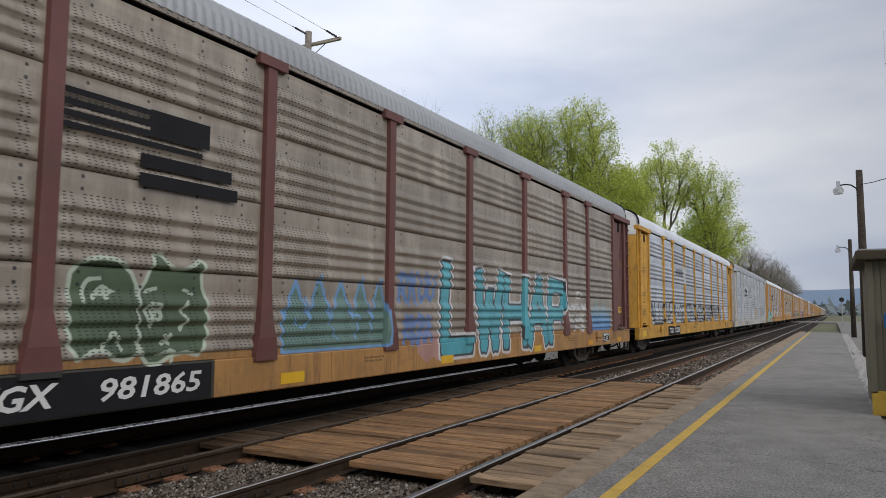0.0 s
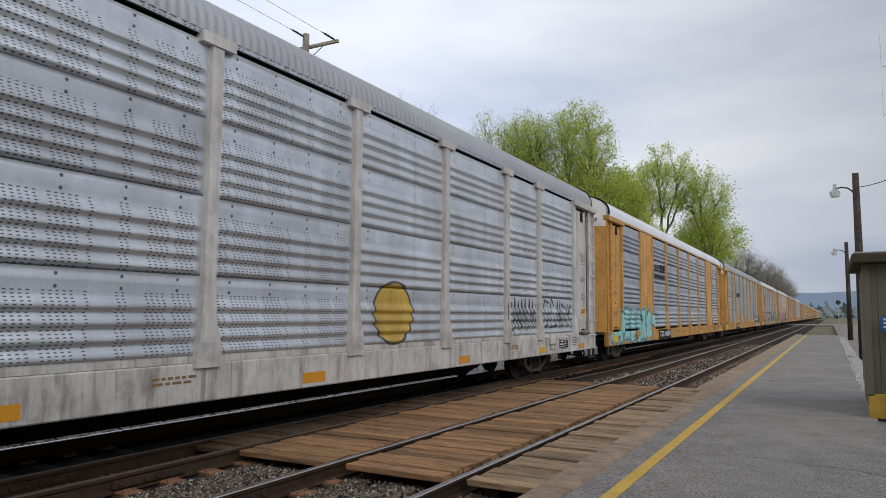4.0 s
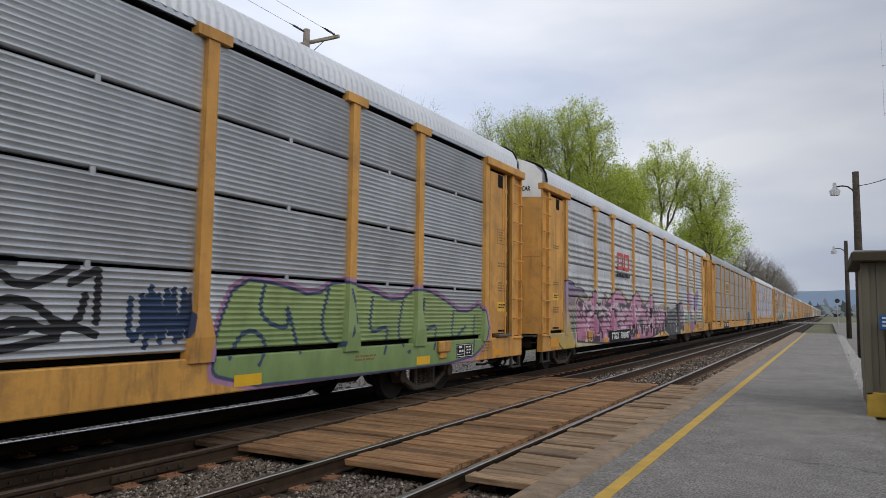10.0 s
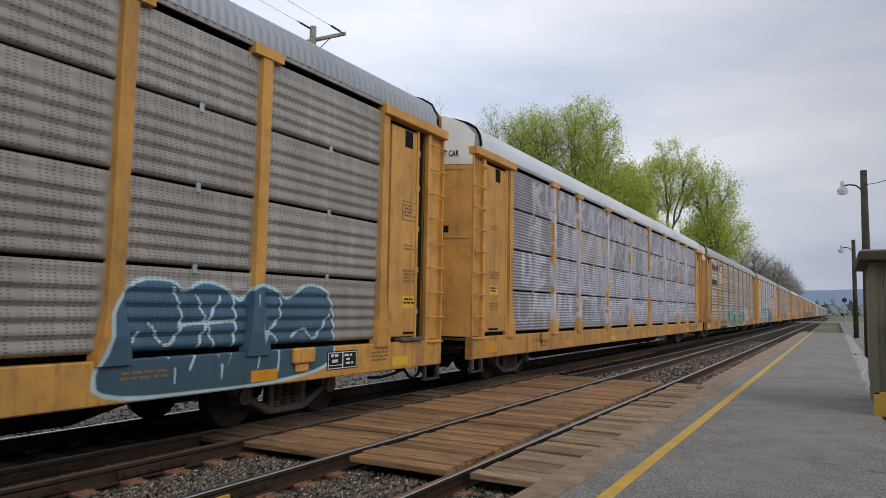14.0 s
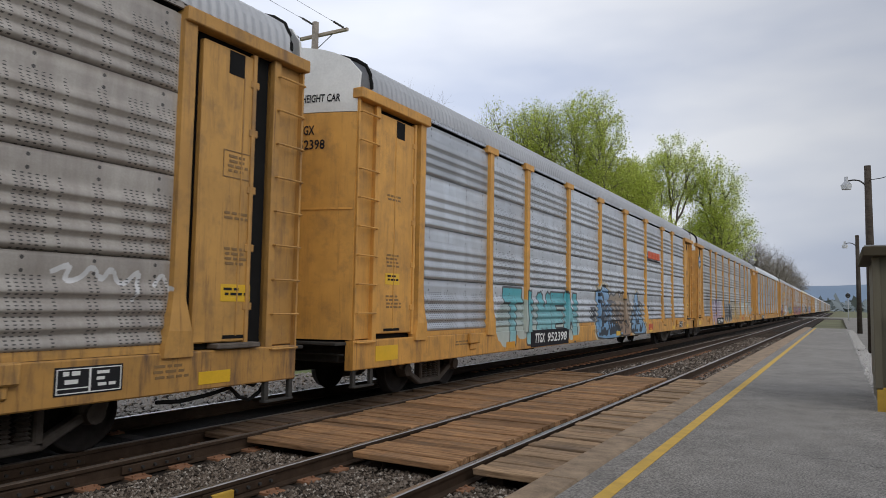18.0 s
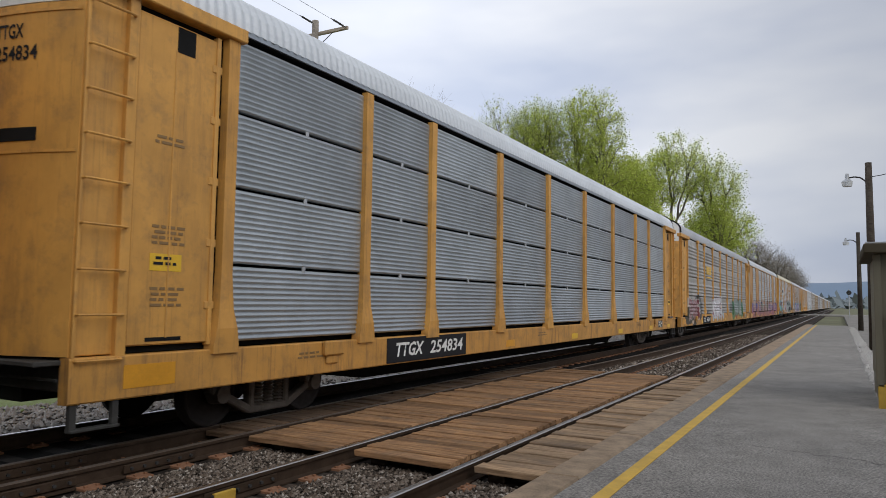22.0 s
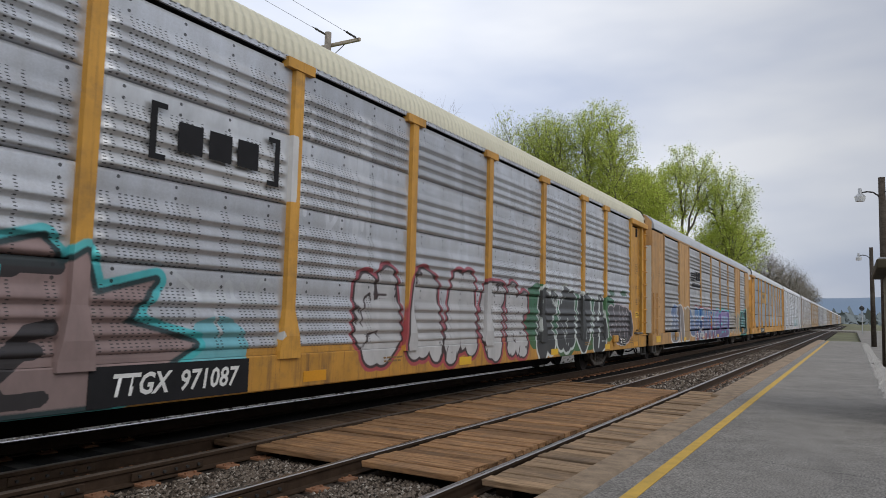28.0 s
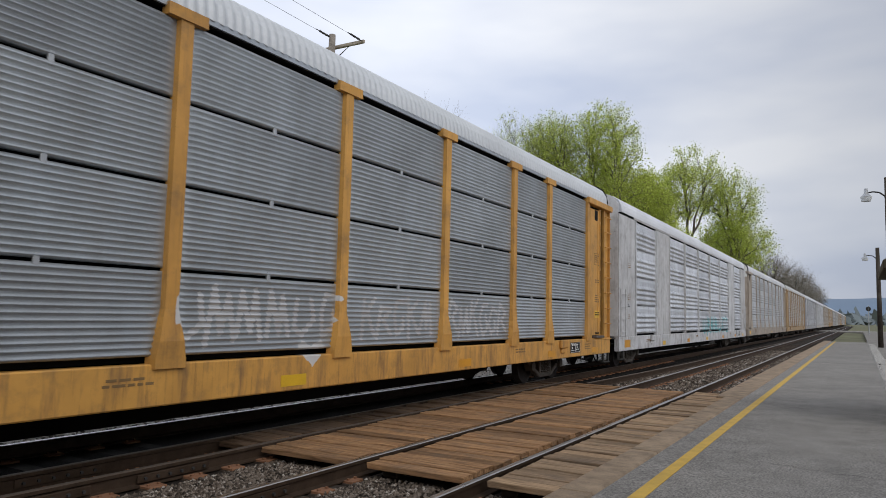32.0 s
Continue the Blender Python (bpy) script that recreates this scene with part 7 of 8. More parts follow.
SPECS = {
    -2: dict(kind="tier", sheet=(0.37, 0.325, 0.265), grime=0.6, dirt=(0.15, 0.115, 0.09), paint=OXIDE, sill=(0.42, 0.22, 0.07), roof=(0.36, 0.37, 0.38), label="weathered grey autorack railcar with oxide red posts and doors"),
    -1: dict(kind="tier", paint=(0.63, 0.33, 0.04), sheet=PALE, grime=0.15, roof=(0.68, 0.7, 0.74), label="pale galvanised autorack railcar with yellow posts and a white roof"),
    0: dict(kind="tier", sheet=PALE, grime=0.25, paint=(0.56, 0.54, 0.52), sill=(0.6, 0.59, 0.57), roof=(0.36, 0.37, 0.39), cap=(0.55, 0.28, 0.06), label="pale autorack railcar with dirty white posts and an orange end cap"),
    1: dict(kind="bold", sheet=(0.34, 0.37, 0.41), grime=0.1, blank=(1, 7), heads=False, roof=(0.72, 0.74, 0.78), label="silver autorack railcar with wide yellow blank panels"),
    2: dict(kind="tier", sheet=GREEN, grime=0.45, dirt=(0.2, 0.18, 0.15), roof=(0.36, 0.37, 0.4), label="greenish grey autorack railcar with yellow posts and doors"),
    3: dict(kind="fine", sheet=(0.35, 0.37, 0.39), grime=0.15, roof=(0.62, 0.64, 0.67), label="finely ribbed grey autorack railcar with yellow posts"),
    4: dict(kind="tier", sheet=(0.5, 0.51, 0.52), grime=0.2, roof=(0.56, 0.58, 0.62), label="pale silver autorack railcar with yellow posts"),
    5: dict(kind="gapped", cap=(0.55, 0.36, 0.13), sheet=(0.31, 0.285, 0.255), grime=0.55, dirt=(0.19, 0.165, 0.14), roof=(0.33, 0.35, 0.38), label="brownish grey autorack railcar with gapped sheets and yellow posts"),
    6: dict(kind="fine", sheet=(0.3, 0.3, 0.32), grime=0.3, roof=(0.62, 0.64, 0.67), label="finely ribbed autorack railcar with yellow ends"),
    7: dict(kind="tier", sheet=(0.37, 0.345, 0.31), grime=0.55, dirt=(0.18, 0.15, 0.13), wear=0.7, paint=(0.5, 0.27, 0.07), roof=(0.4, 0.41, 0.43), label="dirt brown autorack railcar with rusty orange posts"),
    8: dict(kind="tier", deep=False, sheet=(0.44, 0.465, 0.49), grime=0.2, roof=(0.38, 0.39, 0.41), label="blue grey galvanised autorack railcar with yellow posts"),
    9: dict(kind="tier", sheet=(0.35, 0.355, 0.345), grime=0.5, dirt=(0.17, 0.155, 0.14), roof=(0.36, 0.37, 0.39), label="dark soiled grey autorack railcar with yellow posts"),
    10: dict(kind="fine", sheet=(0.31, 0.335, 0.35), grime=0.1, heads=False, roof=(0.62, 0.65, 0.68), label="clean finely ribbed grey autorack railcar with yellow posts"),
    11: dict(kind="tier", sheet=(0.345, 0.33, 0.305), grime=0.5, dirt=(0.18, 0.16, 0.135), roof=(0.4, 0.41, 0.43), label="soiled brown grey autorack railcar with yellow posts"),
    12: dict(kind="bold", narrow=True, sheet=(0.4, 0.41, 0.42), grime=0.3, blank=(1, 7), heads=False, doors=(0.6, 0.58, 0.52), paint=(0.48, 0.27, 0.1), roof=(0.55, 0.57, 0.6), label="grey autorack railcar with wide tan blank panels"),
    13: dict(kind="tier", paint=(0.55, 0.28, 0.045), sheet=(0.42, 0.44, 0.47), grime=0.3, roof=(0.6, 0.57, 0.44), label="blue grey autorack railcar with yellow posts and a cream roof"),
    14: dict(kind="bold", narrow=True, sheet=(0.36, 0.37, 0.38), grime=0.35, blank=(1, 7), heads=False, doors=(0.58, 0.56, 0.5), paint=(0.48, 0.27, 0.1), roof=(0.48, 0.5, 0.53), label="grey autorack railcar with wide tan panels and corner ladders"),
    15: dict(kind="fine", sheet=(0.31, 0.335, 0.355), grime=0.2, roof=(0.6, 0.62, 0.64), label="finely ribbed grey autorack railcar with yellow posts"),
    16: dict(kind="bold", narrow=True, sheet=(0.55, 0.56, 0.58), grime=0.15, blank=(1, 7), heads=False, paint=(0.56, 0.56, 0.57), roof=(0.66, 0.67, 0.7), label="all silver autorack railcar with wide smooth panels"),
}
SHIFT = {-2: -0.45, -1: -0.4, 0: -0.33, 1: -0.2, 2: -0.08, 3: 0.13, 4: 0.18, 5: 0.3, 6: 0.22, 7: 0.25, 8: 0.2, 9: 0.1, 10: 0.08, 11: 0.0, 12: -0.3, 13: -0.5, 14: -0.9, 15: -0.8, 16: -1.2}
FARCOL = [(0.5, 0.5, 0.5), (0.42, 0.36, 0.3), (0.44, 0.3, 0.16), (0.4, 0.4, 0.42)]
REST = [dict(kind="tier", sheet=(0.36, 0.32, 0.28), grime=0.5, roof=(0.5, 0.5, 0.5), label="soiled brown autorack railcar far down the train"),
        dict(kind="fine", sheet=(0.42, 0.43, 0.45), grime=0.2, roof=(0.6, 0.62, 0.64), label="finely ribbed grey autorack railcar far down the train"),
        dict(kind="tier", sheet=(0.45, 0.46, 0.48), grime=0.3, roof=(0.6, 0.6, 0.62), label="pale grey autorack railcar far down the train")]
# the car's code and where it begins and ends, its number likewise, and whether they stand on a black patch
NUMBERS = {-2: ("TTGX", 5.75, 6.75, "981865", 7.13, 8.4, True), -1: ("TTGX", 5.45, 6.35, "157258", 6.51, 7.7, True), 0: ("PW", 6.9, 7.4, "104366", 7.7, 8.9, False),
           1: ("TTGX", 7.7, 8.6, "698091", 8.75, 9.9, True), 2: ("TTGX", 6.6, 7.5, "975572", 7.63, 8.6, True), 3: ("CNA", 4.64, 5.25, "712463", 5.31, 6.12, True), 4: ("TTGX", 6.22, 7.2, "706087", 7.33, 8.59, True),
           5: ("TTGX", 5.66, 6.6, "978717", 6.93, 8.05, True), 7: ("TTGX", 5.55, 6.5, "971754", 6.7, 7.9, True), 8: ("TTGX", 6.98, 7.65, "952398", 7.77, 9.19, True), 9: ("TTGX", 6.93, 7.7, "989045", 7.89, 9.1, True),
           10: ("TTGX", 5.4, 6.3, "254834", 6.5, 7.7, True), 11: ("TTGX", 6.07, 6.8, "987618", 7.04, 8.12, True), 13: ("TTGX", 6.93, 7.65, "971087", 7.74, 8.58, True), 14: ("CTTX", 7.9, 8.75, "690508", 8.92, 10.06, False),
           15: ("TTGX", 5.8, 6.8, "940725", 6.95, 8.05, True)}
ON_SHEET, ON_DOOR = 0.035, -0.002
EXTRA = {
    -2: dict(bars=[([(6.6, 8.3, 3.3 + i * 0.11, 3.36 + i * 0.11) for i in range(4)] + [(7.6, 8.4, 3.42, 3.7), (7.5, 8.75, 3.08, 3.22), (7.5, 8.85, 2.88, 3.02)], INK_BLACK, ON_SHEET)]),
    0: dict(bars=[([(6.9, 7.5, 3.4, 3.44), (7.6, 8.1, 3.3, 3.6), (8.2, 8.5, 3.25, 3.5), (8.5, 9.2, 3.36, 3.4), (8.6, 9.2, 3.27, 3.3), (7.0, 9.2, 3.02, 3.1)], INK_BLACK, ON_SHEET)]),
    1: dict(bars=[([(6.9, 7.7, 3.42 + i * 0.07, 3.46 + i * 0.07) for i in range(4)] + [(7.9, 8.3, 3.4, 3.72), (8.4, 8.9, 3.4, 3.72), (6.85, 8.9, 3.12, 3.26)], INK_BLACK, ON_SHEET)]),
    2: dict(mark=18.95, bars=[([(7.0 + i * 0.26, 7.19 + i * 0.26, 3.05, 3.35) for i in range(8)], INK_BLACK, ON_SHEET)]),
    3: dict(bars=[([(4.95, 5.6, 3.55, 3.64), (4.95, 5.05, 3.12, 3.64), (4.95, 5.6, 3.12, 3.2), (5.5, 5.6, 3.12, 3.64), (5.72, 5.81, 3.12, 3.64), (5.72, 6.37, 3.55, 3.64), (6.28, 6.37, 3.12, 3.64), (5.72, 6.37, 3.12, 3.2)], INK_BLACK, ON_SHEET)], discs=[(1.36, 2.08, 0.13, INK_RED, ON_DOOR), (1.36, 2.08, 0.1, INK_WHITE, ON_DOOR + 0.003)],
           texts=[("RACK NO.", 0.78, 2.72, 0.19, 0.66, INK_BLACK, ON_DOOR), ("92101", 0.92, 2.5, 0.19, 0.4, INK_BLACK, ON_DOOR)]),
    4: dict(bars=[([(y0 + a, y0 + b, c, d) for y0 in (7.05, 7.9) for a, b, c, d in ((0, 0.7, 3.5, 3.62), (0, 0.7, 3.05, 3.17), (0, 0.13, 3.17, 3.5), (0.57, 0.7, 3.17, 3.5))], INK_RED, ON_SHEET), ([(7.0 + i * 0.19, 7.15 + i * 0.19, 2.8, 2.93) for i in range(9)], INK_BLACK, ON_SHEET)]),
    7: dict(texts=[("We will", 2.0, 4.05, 0.62, 2.45, INK_BLACK, ON_SHEET), ("deliver.", 2.0, 3.2, 0.62, 2.4, INK_BLACK, ON_SHEET)],
            bars=[([(5.05, 6.25, 4.05, 4.5)], INK_BLUE, ON_SHEET), ([(5.05, 6.25, 3.35, 4.04)], INK_WHITE, ON_SHEET - 0.003), ([(5.12 + i * 0.24, 5.22 + i * 0.24, 3.28, 4.04) for i in range(5)], INK_RED, ON_SHEET),
                  ([(5.2, 6.1, 4.3, 4.4), (5.15, 6.15, 4.13, 4.23)], INK_WHITE, ON_SHEET + 0.004)]),
    8: dict(mark=18.3, bars=[([(18.2 + i * 0.5, 18.62 + i * 0.5, 3.42, 3.68) for i in range(4)], INK_EMBER, ON_SHEET), ([(18.1, 20.2, 3.32, 3.38)], INK_BLACK, ON_SHEET)]),
    9: dict(mark=18.94, discs=[(1.1, 3.95, 0.36, INK_TEAL, ON_DOOR), (1.1, 3.95, 0.24, INK_WHITE, ON_DOOR + 0.003)], bars=[([(1.06, 1.14, 3.72, 4.18)], INK_BLUE, ON_DOOR + 0.006), ([(0.88, 1.32, 3.91, 3.99)], INK_BLUE, ON_DOOR + 0.008)]),
    11: dict(mark=18.93, bars=[([(7.1 + i * 0.52, 7.52 + i * 0.52, 3.25, 3.68) for i in range(3)] + [(7.1, 8.6, 3.05, 3.13)], INK_REFLECT, ON_SHEET)]),
    13: dict(bars=[([(7.2, 7.28, 3.12, 3.72), (7.2, 7.4, 3.12, 3.18), (7.2, 7.4, 3.66, 3.72), (9.0, 9.08, 3.12, 3.72), (8.88, 9.08, 3.12, 3.18), (8.88, 9.08, 3.66, 3.72)] + [(7.55 + i * 0.42, 7.88 + i * 0.42, 3.26, 3.58) for i in range(3)], INK_BLACK, ON_SHEET)]),
    14: dict(pale_number=True, bars=[([(6.9, 7.9, 3.3 + i * 0.1, 3.36 + i * 0.1) for i in range(4)] + [(8.0, 8.5, 3.35, 3.75), (8.6, 9.1, 3.35, 3.75), (7.2, 9.2, 3.05, 3.2)], INK_BLACK, ON_SHEET)]),
}
CARS = {}
for k in range(-2, 31):
    CARS[k] = build_car(k, dict(SPECS.get(k) or dict(REST[k % 3], paint=FARCOL[k % 4]), art=ART.get(k, ()), number=NUMBERS.get(k), **EXTRA.get(k, {})))
# ---- beside the tracks ----
def build_verge():
    bm = bmesh.new()
    box(bm, 4.66, 40, -30, 149, -0.45, 0.0)
    structure("verge", done(bm, "verge", M_VERGE), "strip of trodden gravel and dirt behind the platform", "ground")
    bm = bmesh.new()
    box(bm, -120, -7.9, -60, 600, -0.45, -0.3)
    structure("grass_strip", done(bm, "grass_strip", M_GRASS), "rough spring grass beyond the tracks", "grass")


def build_gravel():
    holes = ((-0.98, -0.56), (0.56, 0.84), (-3.1, -2.02))
    gravel("ballast_stones", 22000, (-2.05, 1.56, 1.6, 5.2), (0.011, 0.03), M_STONE, "loose grey ballast stones between the rails", 1, -0.185, holes)
    gravel("ballast_stones", 14000, (-2.9, 1.4, 15.5, 46), (0.025, 0.055), M_STONE, "loose brown grey ballast stones past the crossing", 2, -0.19, holes)
    gravel("ballast_stones", 12000, (-7.6, -5.1, 1.0, 46), (0.03, 0.06), M_PALESTONE, "pale ballast shoulder beyond the train", 3, -0.2)
    gravel("rubble", 2600, (4.62, 4.98, 12, 60), (0.03, 0.075), M_PALESTONE, "pale broken stones along the platform's back edge", 4, 0.03)
    gravel("ballast_stones", 3000, (1.3, 1.62, 15.5, 40), (0.02, 0.05), M_STONE, "loose stones along the kerb", 5, -0.17)


def build_shed():
    root = tagged(new("shed"), "small olive brown boarded shed with a flat roof on the platform", "shed")
    x0, x1, y0, y1 = 4.59, 7.4, 11.8, 14.6
    bm = bmesh.new()
    box(bm, x0 + 0.02, x1, y0 + 0.02, y1, 0.0, 2.47)
    child("wall", done(bm, "wall", M_SHED), root)
    bm = bmesh.new()
    box(bm, 0, 0.15, -0.008, 0.012, 0.42, 2.46, 0.003)
    board = done(bm, "board", M_SHED)
    x = x0
    while x < x1:
        child("board", board, root, (x, y0 + 0.012, 0))
        x += 0.156
    bm = bmesh.new()
    box(bm, -0.008, 0.012, 0, 0.15, 0.42, 2.46, 0.003)
    board = done(bm, "board", M_SHED)
    y = y0 + 0.03
    while y < y1:
        child("board", board, root, (x0 + 0.012, y, 0))
        y += 0.156
    bm = bmesh.new()
    box(bm, x0 - 0.05, x0 + 0.06, y0 - 0.05, y0 + 0.06, 0.38, 2.46, 0.01)
    child("corner_board", done(bm, "corner_board", M_SHED), root)
    bm = bmesh.new()
    box(bm, 4.41, 7.6, 11.55, 14.9, 2.47, 2.62, 0.015)
    child("roof", done(bm, "roof", M_SHEDTRIM), root, label="dark brown fascia and flat roof")
    bm = bmesh.new()
    box(bm, 4.44, 7.57, 11.58, 14.86, 2.62, 2.645, 0.005)
    child("roof_edge", done(bm, "roof_edge", M_GREYMETAL), root)
    bm = bmesh.new()
    box(bm, x0 - 0.03, x1, y0 - 0.05, y0 + 0.02, 0.04, 0.42, 0.01)
    child("base_band", done(bm, "base_band", M_YELLOWLINE), root, label="yellow painted base band")
    sign = tagged(new("sign"), "blue metal sign with white lines on a short post", "sign")
    bm = bmesh.new()
    box(bm, 4.76, 5.25, 11.66, 11.68, 1.4, 1.63, 0.01)
    child("plate", done(bm, "plate", M_SIGN), sign)
    bm = bmesh.new()
    for z, w in ((1.57, 0.36), (1.51, 0.3), (1.45, 0.36)):
        box(bm, 4.8, 4.8 + w, 11.652, 11.662, z, z + 0.03)
    child("lettering", done(bm, "lettering", M_WHITE), sign)
    bm = bmesh.new()
    rod(bm, (4.85, 11.7, 0.04), (4.85, 11.7, 1.42), 0.025)
    rod(bm, (5.15, 11.7, 0.04), (5.15, 11.7, 1.42), 0.025)
    child("post", done(bm, "post", M_SHEDTRIM), sign)


def build_light_block():
    """A plain unseen building, added behind the camera to keep low light off the train."""
    bm = bmesh.new()
    box(bm, 9.2, 15, -32, 7, -0.3, 4.4)
    structure("wall_east", done(bm, "wall_east", M_SHED), "unseen plain olive brown wall added to block low light", "wall")
    bm = bmesh.new()
    box(bm, 8.3, 15.5, -32.6, 7.6, 4.4, 4.62, 0.02)
    structure("station_roof", done(bm, "station_roof", M_SHEDTRIM), "unseen dark brown flat roof with a wide eave, added to block light", "roof")


def build_lamp(x, y, top, reach, seed):
    root = tagged(new("street_lamp"), "wooden pole with a curved arm and a grey lamp head", "street lamp", "lamps along the platform")
    bm = bmesh.new()
    rod(bm, (0.0, 0.12, -0.1), (-0.02, 0, top), 0.17, 0.115, 12)
    child("pole", done(bm, "pole", M_POLE, True), root)
    bm = bmesh.new()
    z = top - 0.58
    pts = [Vector((-0.05, 0, z - 0.35)), Vector((-0.14, 0, z - 0.12)), Vector((-0.3, 0, z + 0.02)), Vector((-0.5, 0, z + 0.06)), Vector((-reach, 0, z + 0.03))]
    for a, b in zip(pts, pts[1:]):
        rod(bm, a, b, 0.028, sides=8)
    child("arm", done(bm, "arm", M_DARKMETAL), root)
    bm = bmesh.new()
    rod(bm, (-reach - 0.02, 0, z - 0.02), (-reach - 0.02, 0, z + 0.2), 0.075, 0.06, 12)
    rod(bm, (-reach - 0.02, 0, z - 0.12), (-reach - 0.02, 0, z - 0.02), 0.2, 0.1, 16)
    child("head", done(bm, "head", M_GREYMETAL), root)
    bm = bmesh.new()
    rod(bm, (-reach - 0.02, 0, z - 0.3), (-reach - 0.02, 0, z - 0.12), 0.16, 0.2, 16)
    child("refractor", done(bm, "refractor", M_REFRACTOR), root)
    root.location = (x, y, 0)
    return root


def cable(name, pts, r, label):
    v, f = tube(pts, r, 5)
    return tagged(new(name, mesh_of(name, v, f, [M_WIRE])), label, "cable")


def sag(a, b, drop, n=14):
    return [Vector(a).lerp(Vector(b), i / n) - Vector((0, 0, drop * 4 * (i / n) * (1 - i / n))) for i in range(n + 1)]


def build_utility_pole():
    root = tagged(new("utility_pole"), "silvered wooden utility pole with two crossarms and strain insulators", "utility pole")
    bm = bmesh.new()
    rod(bm, (0, 0, -0.35), (0, 0, POLE[2]), 0.17, 0.11, 14)
    child("pole", done(bm, "pole", M_GREYPOLE, True), root)
    root.location = (POLE[0], POLE[1], 0)
    ends = []
    for dz, a, b in ((-0.4, -0.77, 1.25), (-1.15, -0.5, 0.55)):
        z = POLE[2] + dz
        bm = bmesh.new()
        box(bm, a, b, 0.1, 0.2, z - 0.055, z + 0.055, 0.012)
        arm = child("crossarm", done(bm, "crossarm", M_GREYPOLE), root)
        bm = bmesh.new()
        rod(bm, (b * 0.5, 0.15, z - 0.05), (0.02, 0.08, z - 0.5), 0.015, sides=6)
        child("brace", done(bm, "brace", M_DARKMETAL), arm)
        if dz > -1:
            ends += [(a + 0.05, 0.15, z), (b - 0.06, 0.15, z)]
    ends.append((0.0, 0.0, POLE[2] - 0.12))
    for x, y, z in ends:
        # a string of insulators pulls along each wire
        tip, goal = Vector((POLE[0] + x, POLE[1] + y, z)), Vector((POLE[0] + x - 0.5, -46.0, z + 2.2))
        away = (goal - tip).normalized()
        bm = bmesh.new()
        for i in range(7):
            p = Vector((x, y, z)) + away * (0.2 + i * 0.075)
            rod(bm, p - away * 0.012, p + away * 0.028, 0.04, 0.02, 10)
        rod(bm, Vector((x, y, z)), Vector((x, y, z)) + away * 0.8, 0.014, sides=6)
        child("insulator", done(bm, "insulator", M_DARKMETAL), root)
        cable("overhead_wire", sag(tip, goal, 0.25), 0.006, "thin overhead wire strung from the pole")


def tree(x, y, crowns, tips, leaves, seed, label, leaf_mat=M_LEAF, leaf_size=0.1, base=-0.3, girth=0.012, twig=0.8, trunks=1, puff=0.2):
    """A tree whose limbs fork until they reach every part of its crown; crowns are ellipsoids (dx, dy, z, rx, ry, rz)."""
    rg = np.random.default_rng(seed)
    root = tagged(new("tree"), label, "tree", "trees beyond the tracks")
    root.location = (x, y, base)
    cr = np.array(crowns, float)
    share = cr[:, 3] * cr[:, 4] * cr[:, 5]
    pick = rg.choice(len(cr), tips, p=share / share.sum())
    way = rg.normal(0, 1, (tips, 3))
    way /= np.linalg.norm(way, axis=1)[:, None]
    goal = cr[pick, :3] + way * cr[pick, 3:] * (rg.uniform(0, 1, tips) ** 0.42)[:, None] * rg.uniform(0.86, 1.12, tips)[:, None]
    verts, faces, ends = [], [], []

    def bar(a, b, r0, r1, sides):
        d = (b - a) / max(np.linalg.norm(b - a), 1e-6)
        u = np.cross(d, (0.3, 0.9, 0.1))
        u /= np.linalg.norm(u)
        w = np.cross(d, u)
        q = len(verts)
        for p, r in ((a, r0), (b, r1)):
            verts.extend([p + (u * math.cos(math.tau * i / sides) + w * math.sin(math.tau * i / sides)) * r for i in range(sides)])
        faces.extend([(q + i, q + (i + 1) % sides, q + sides + (i + 1) % sides, q + sides + i) for i in range(sides)])

    def limb(a, b, r0, r1):
        ln = np.linalg.norm(b - a)
        mid = (a + b) / 2 + rg.normal(0, 0.07 * ln, 3) + (0, 0, -0.04 * ln)
        sides = 6 if r0 > 0.08 else 3
        bar(a, mid, r0, (r0 + r1) / 2, sides)
        bar(mid, b, (r0 + r1) / 2, r1, sides)

    def fork(p, pts, r):
        if len(pts) == 1:
            limb(p, pts[0], r, girth * 0.6)
            ends.append((pts[0], pts[0] - p))
            return
        c = pts[rg.choice(len(pts), 2, replace=False)]
        for _ in range(4):
            near = np.linalg.norm(pts - c[0], axis=1) < np.linalg.norm(pts - c[1], axis=1)
            if near.all() or not near.any():
                near = np.arange(len(pts)) % 2 == 0
            c = np.array([pts[near].mean(0), pts[~near].mean(0)])
        for part in (pts[near], pts[~near]):
            r1 = girth * len(part) ** 0.47
            q = p + (part.mean(0) - p) * rg.uniform(0.3, 0.5)
            limb(p, q, max(min(r, r1 * 1.4), r1), r1)
            fork(q, part, r1)

    low = cr[:, 2].min()
    order = np.argsort(goal[:, 0])
    for i, part in enumerate(np.array_split(goal[order], trunks)):
        foot = np.array(((i - (trunks - 1) / 2) * 0.9 + rg.uniform(-0.2, 0.2), rg.uniform(-0.4, 0.4), 0.0))
        head = foot + (part.mean(0) - foot) * (0.32, 0.32, 0) + (0, 0, low * rg.uniform(0.3, 0.42))
        r = girth * len(part) ** 0.5
        limb(foot, head, r * 1.35, r)
        fork(head, part, r)
    spots = []
    for e, d in ends:
        d = d / max(np.linalg.norm(d), 1e-6)
        for _ in range(3):
            t = d * 0.5 + (0, 0, 0.7) + rg.normal(0, 0.45, 3)
            t *= twig * rg.uniform(0.5, 1.2) / np.linalg.norm(t)
            bar(e, e + t, girth * 0.4, girth * 0.2, 3)
            spots += [e - d * twig * 0.4, e + t * 0.2, e + t * 0.5, e + t * 0.75]
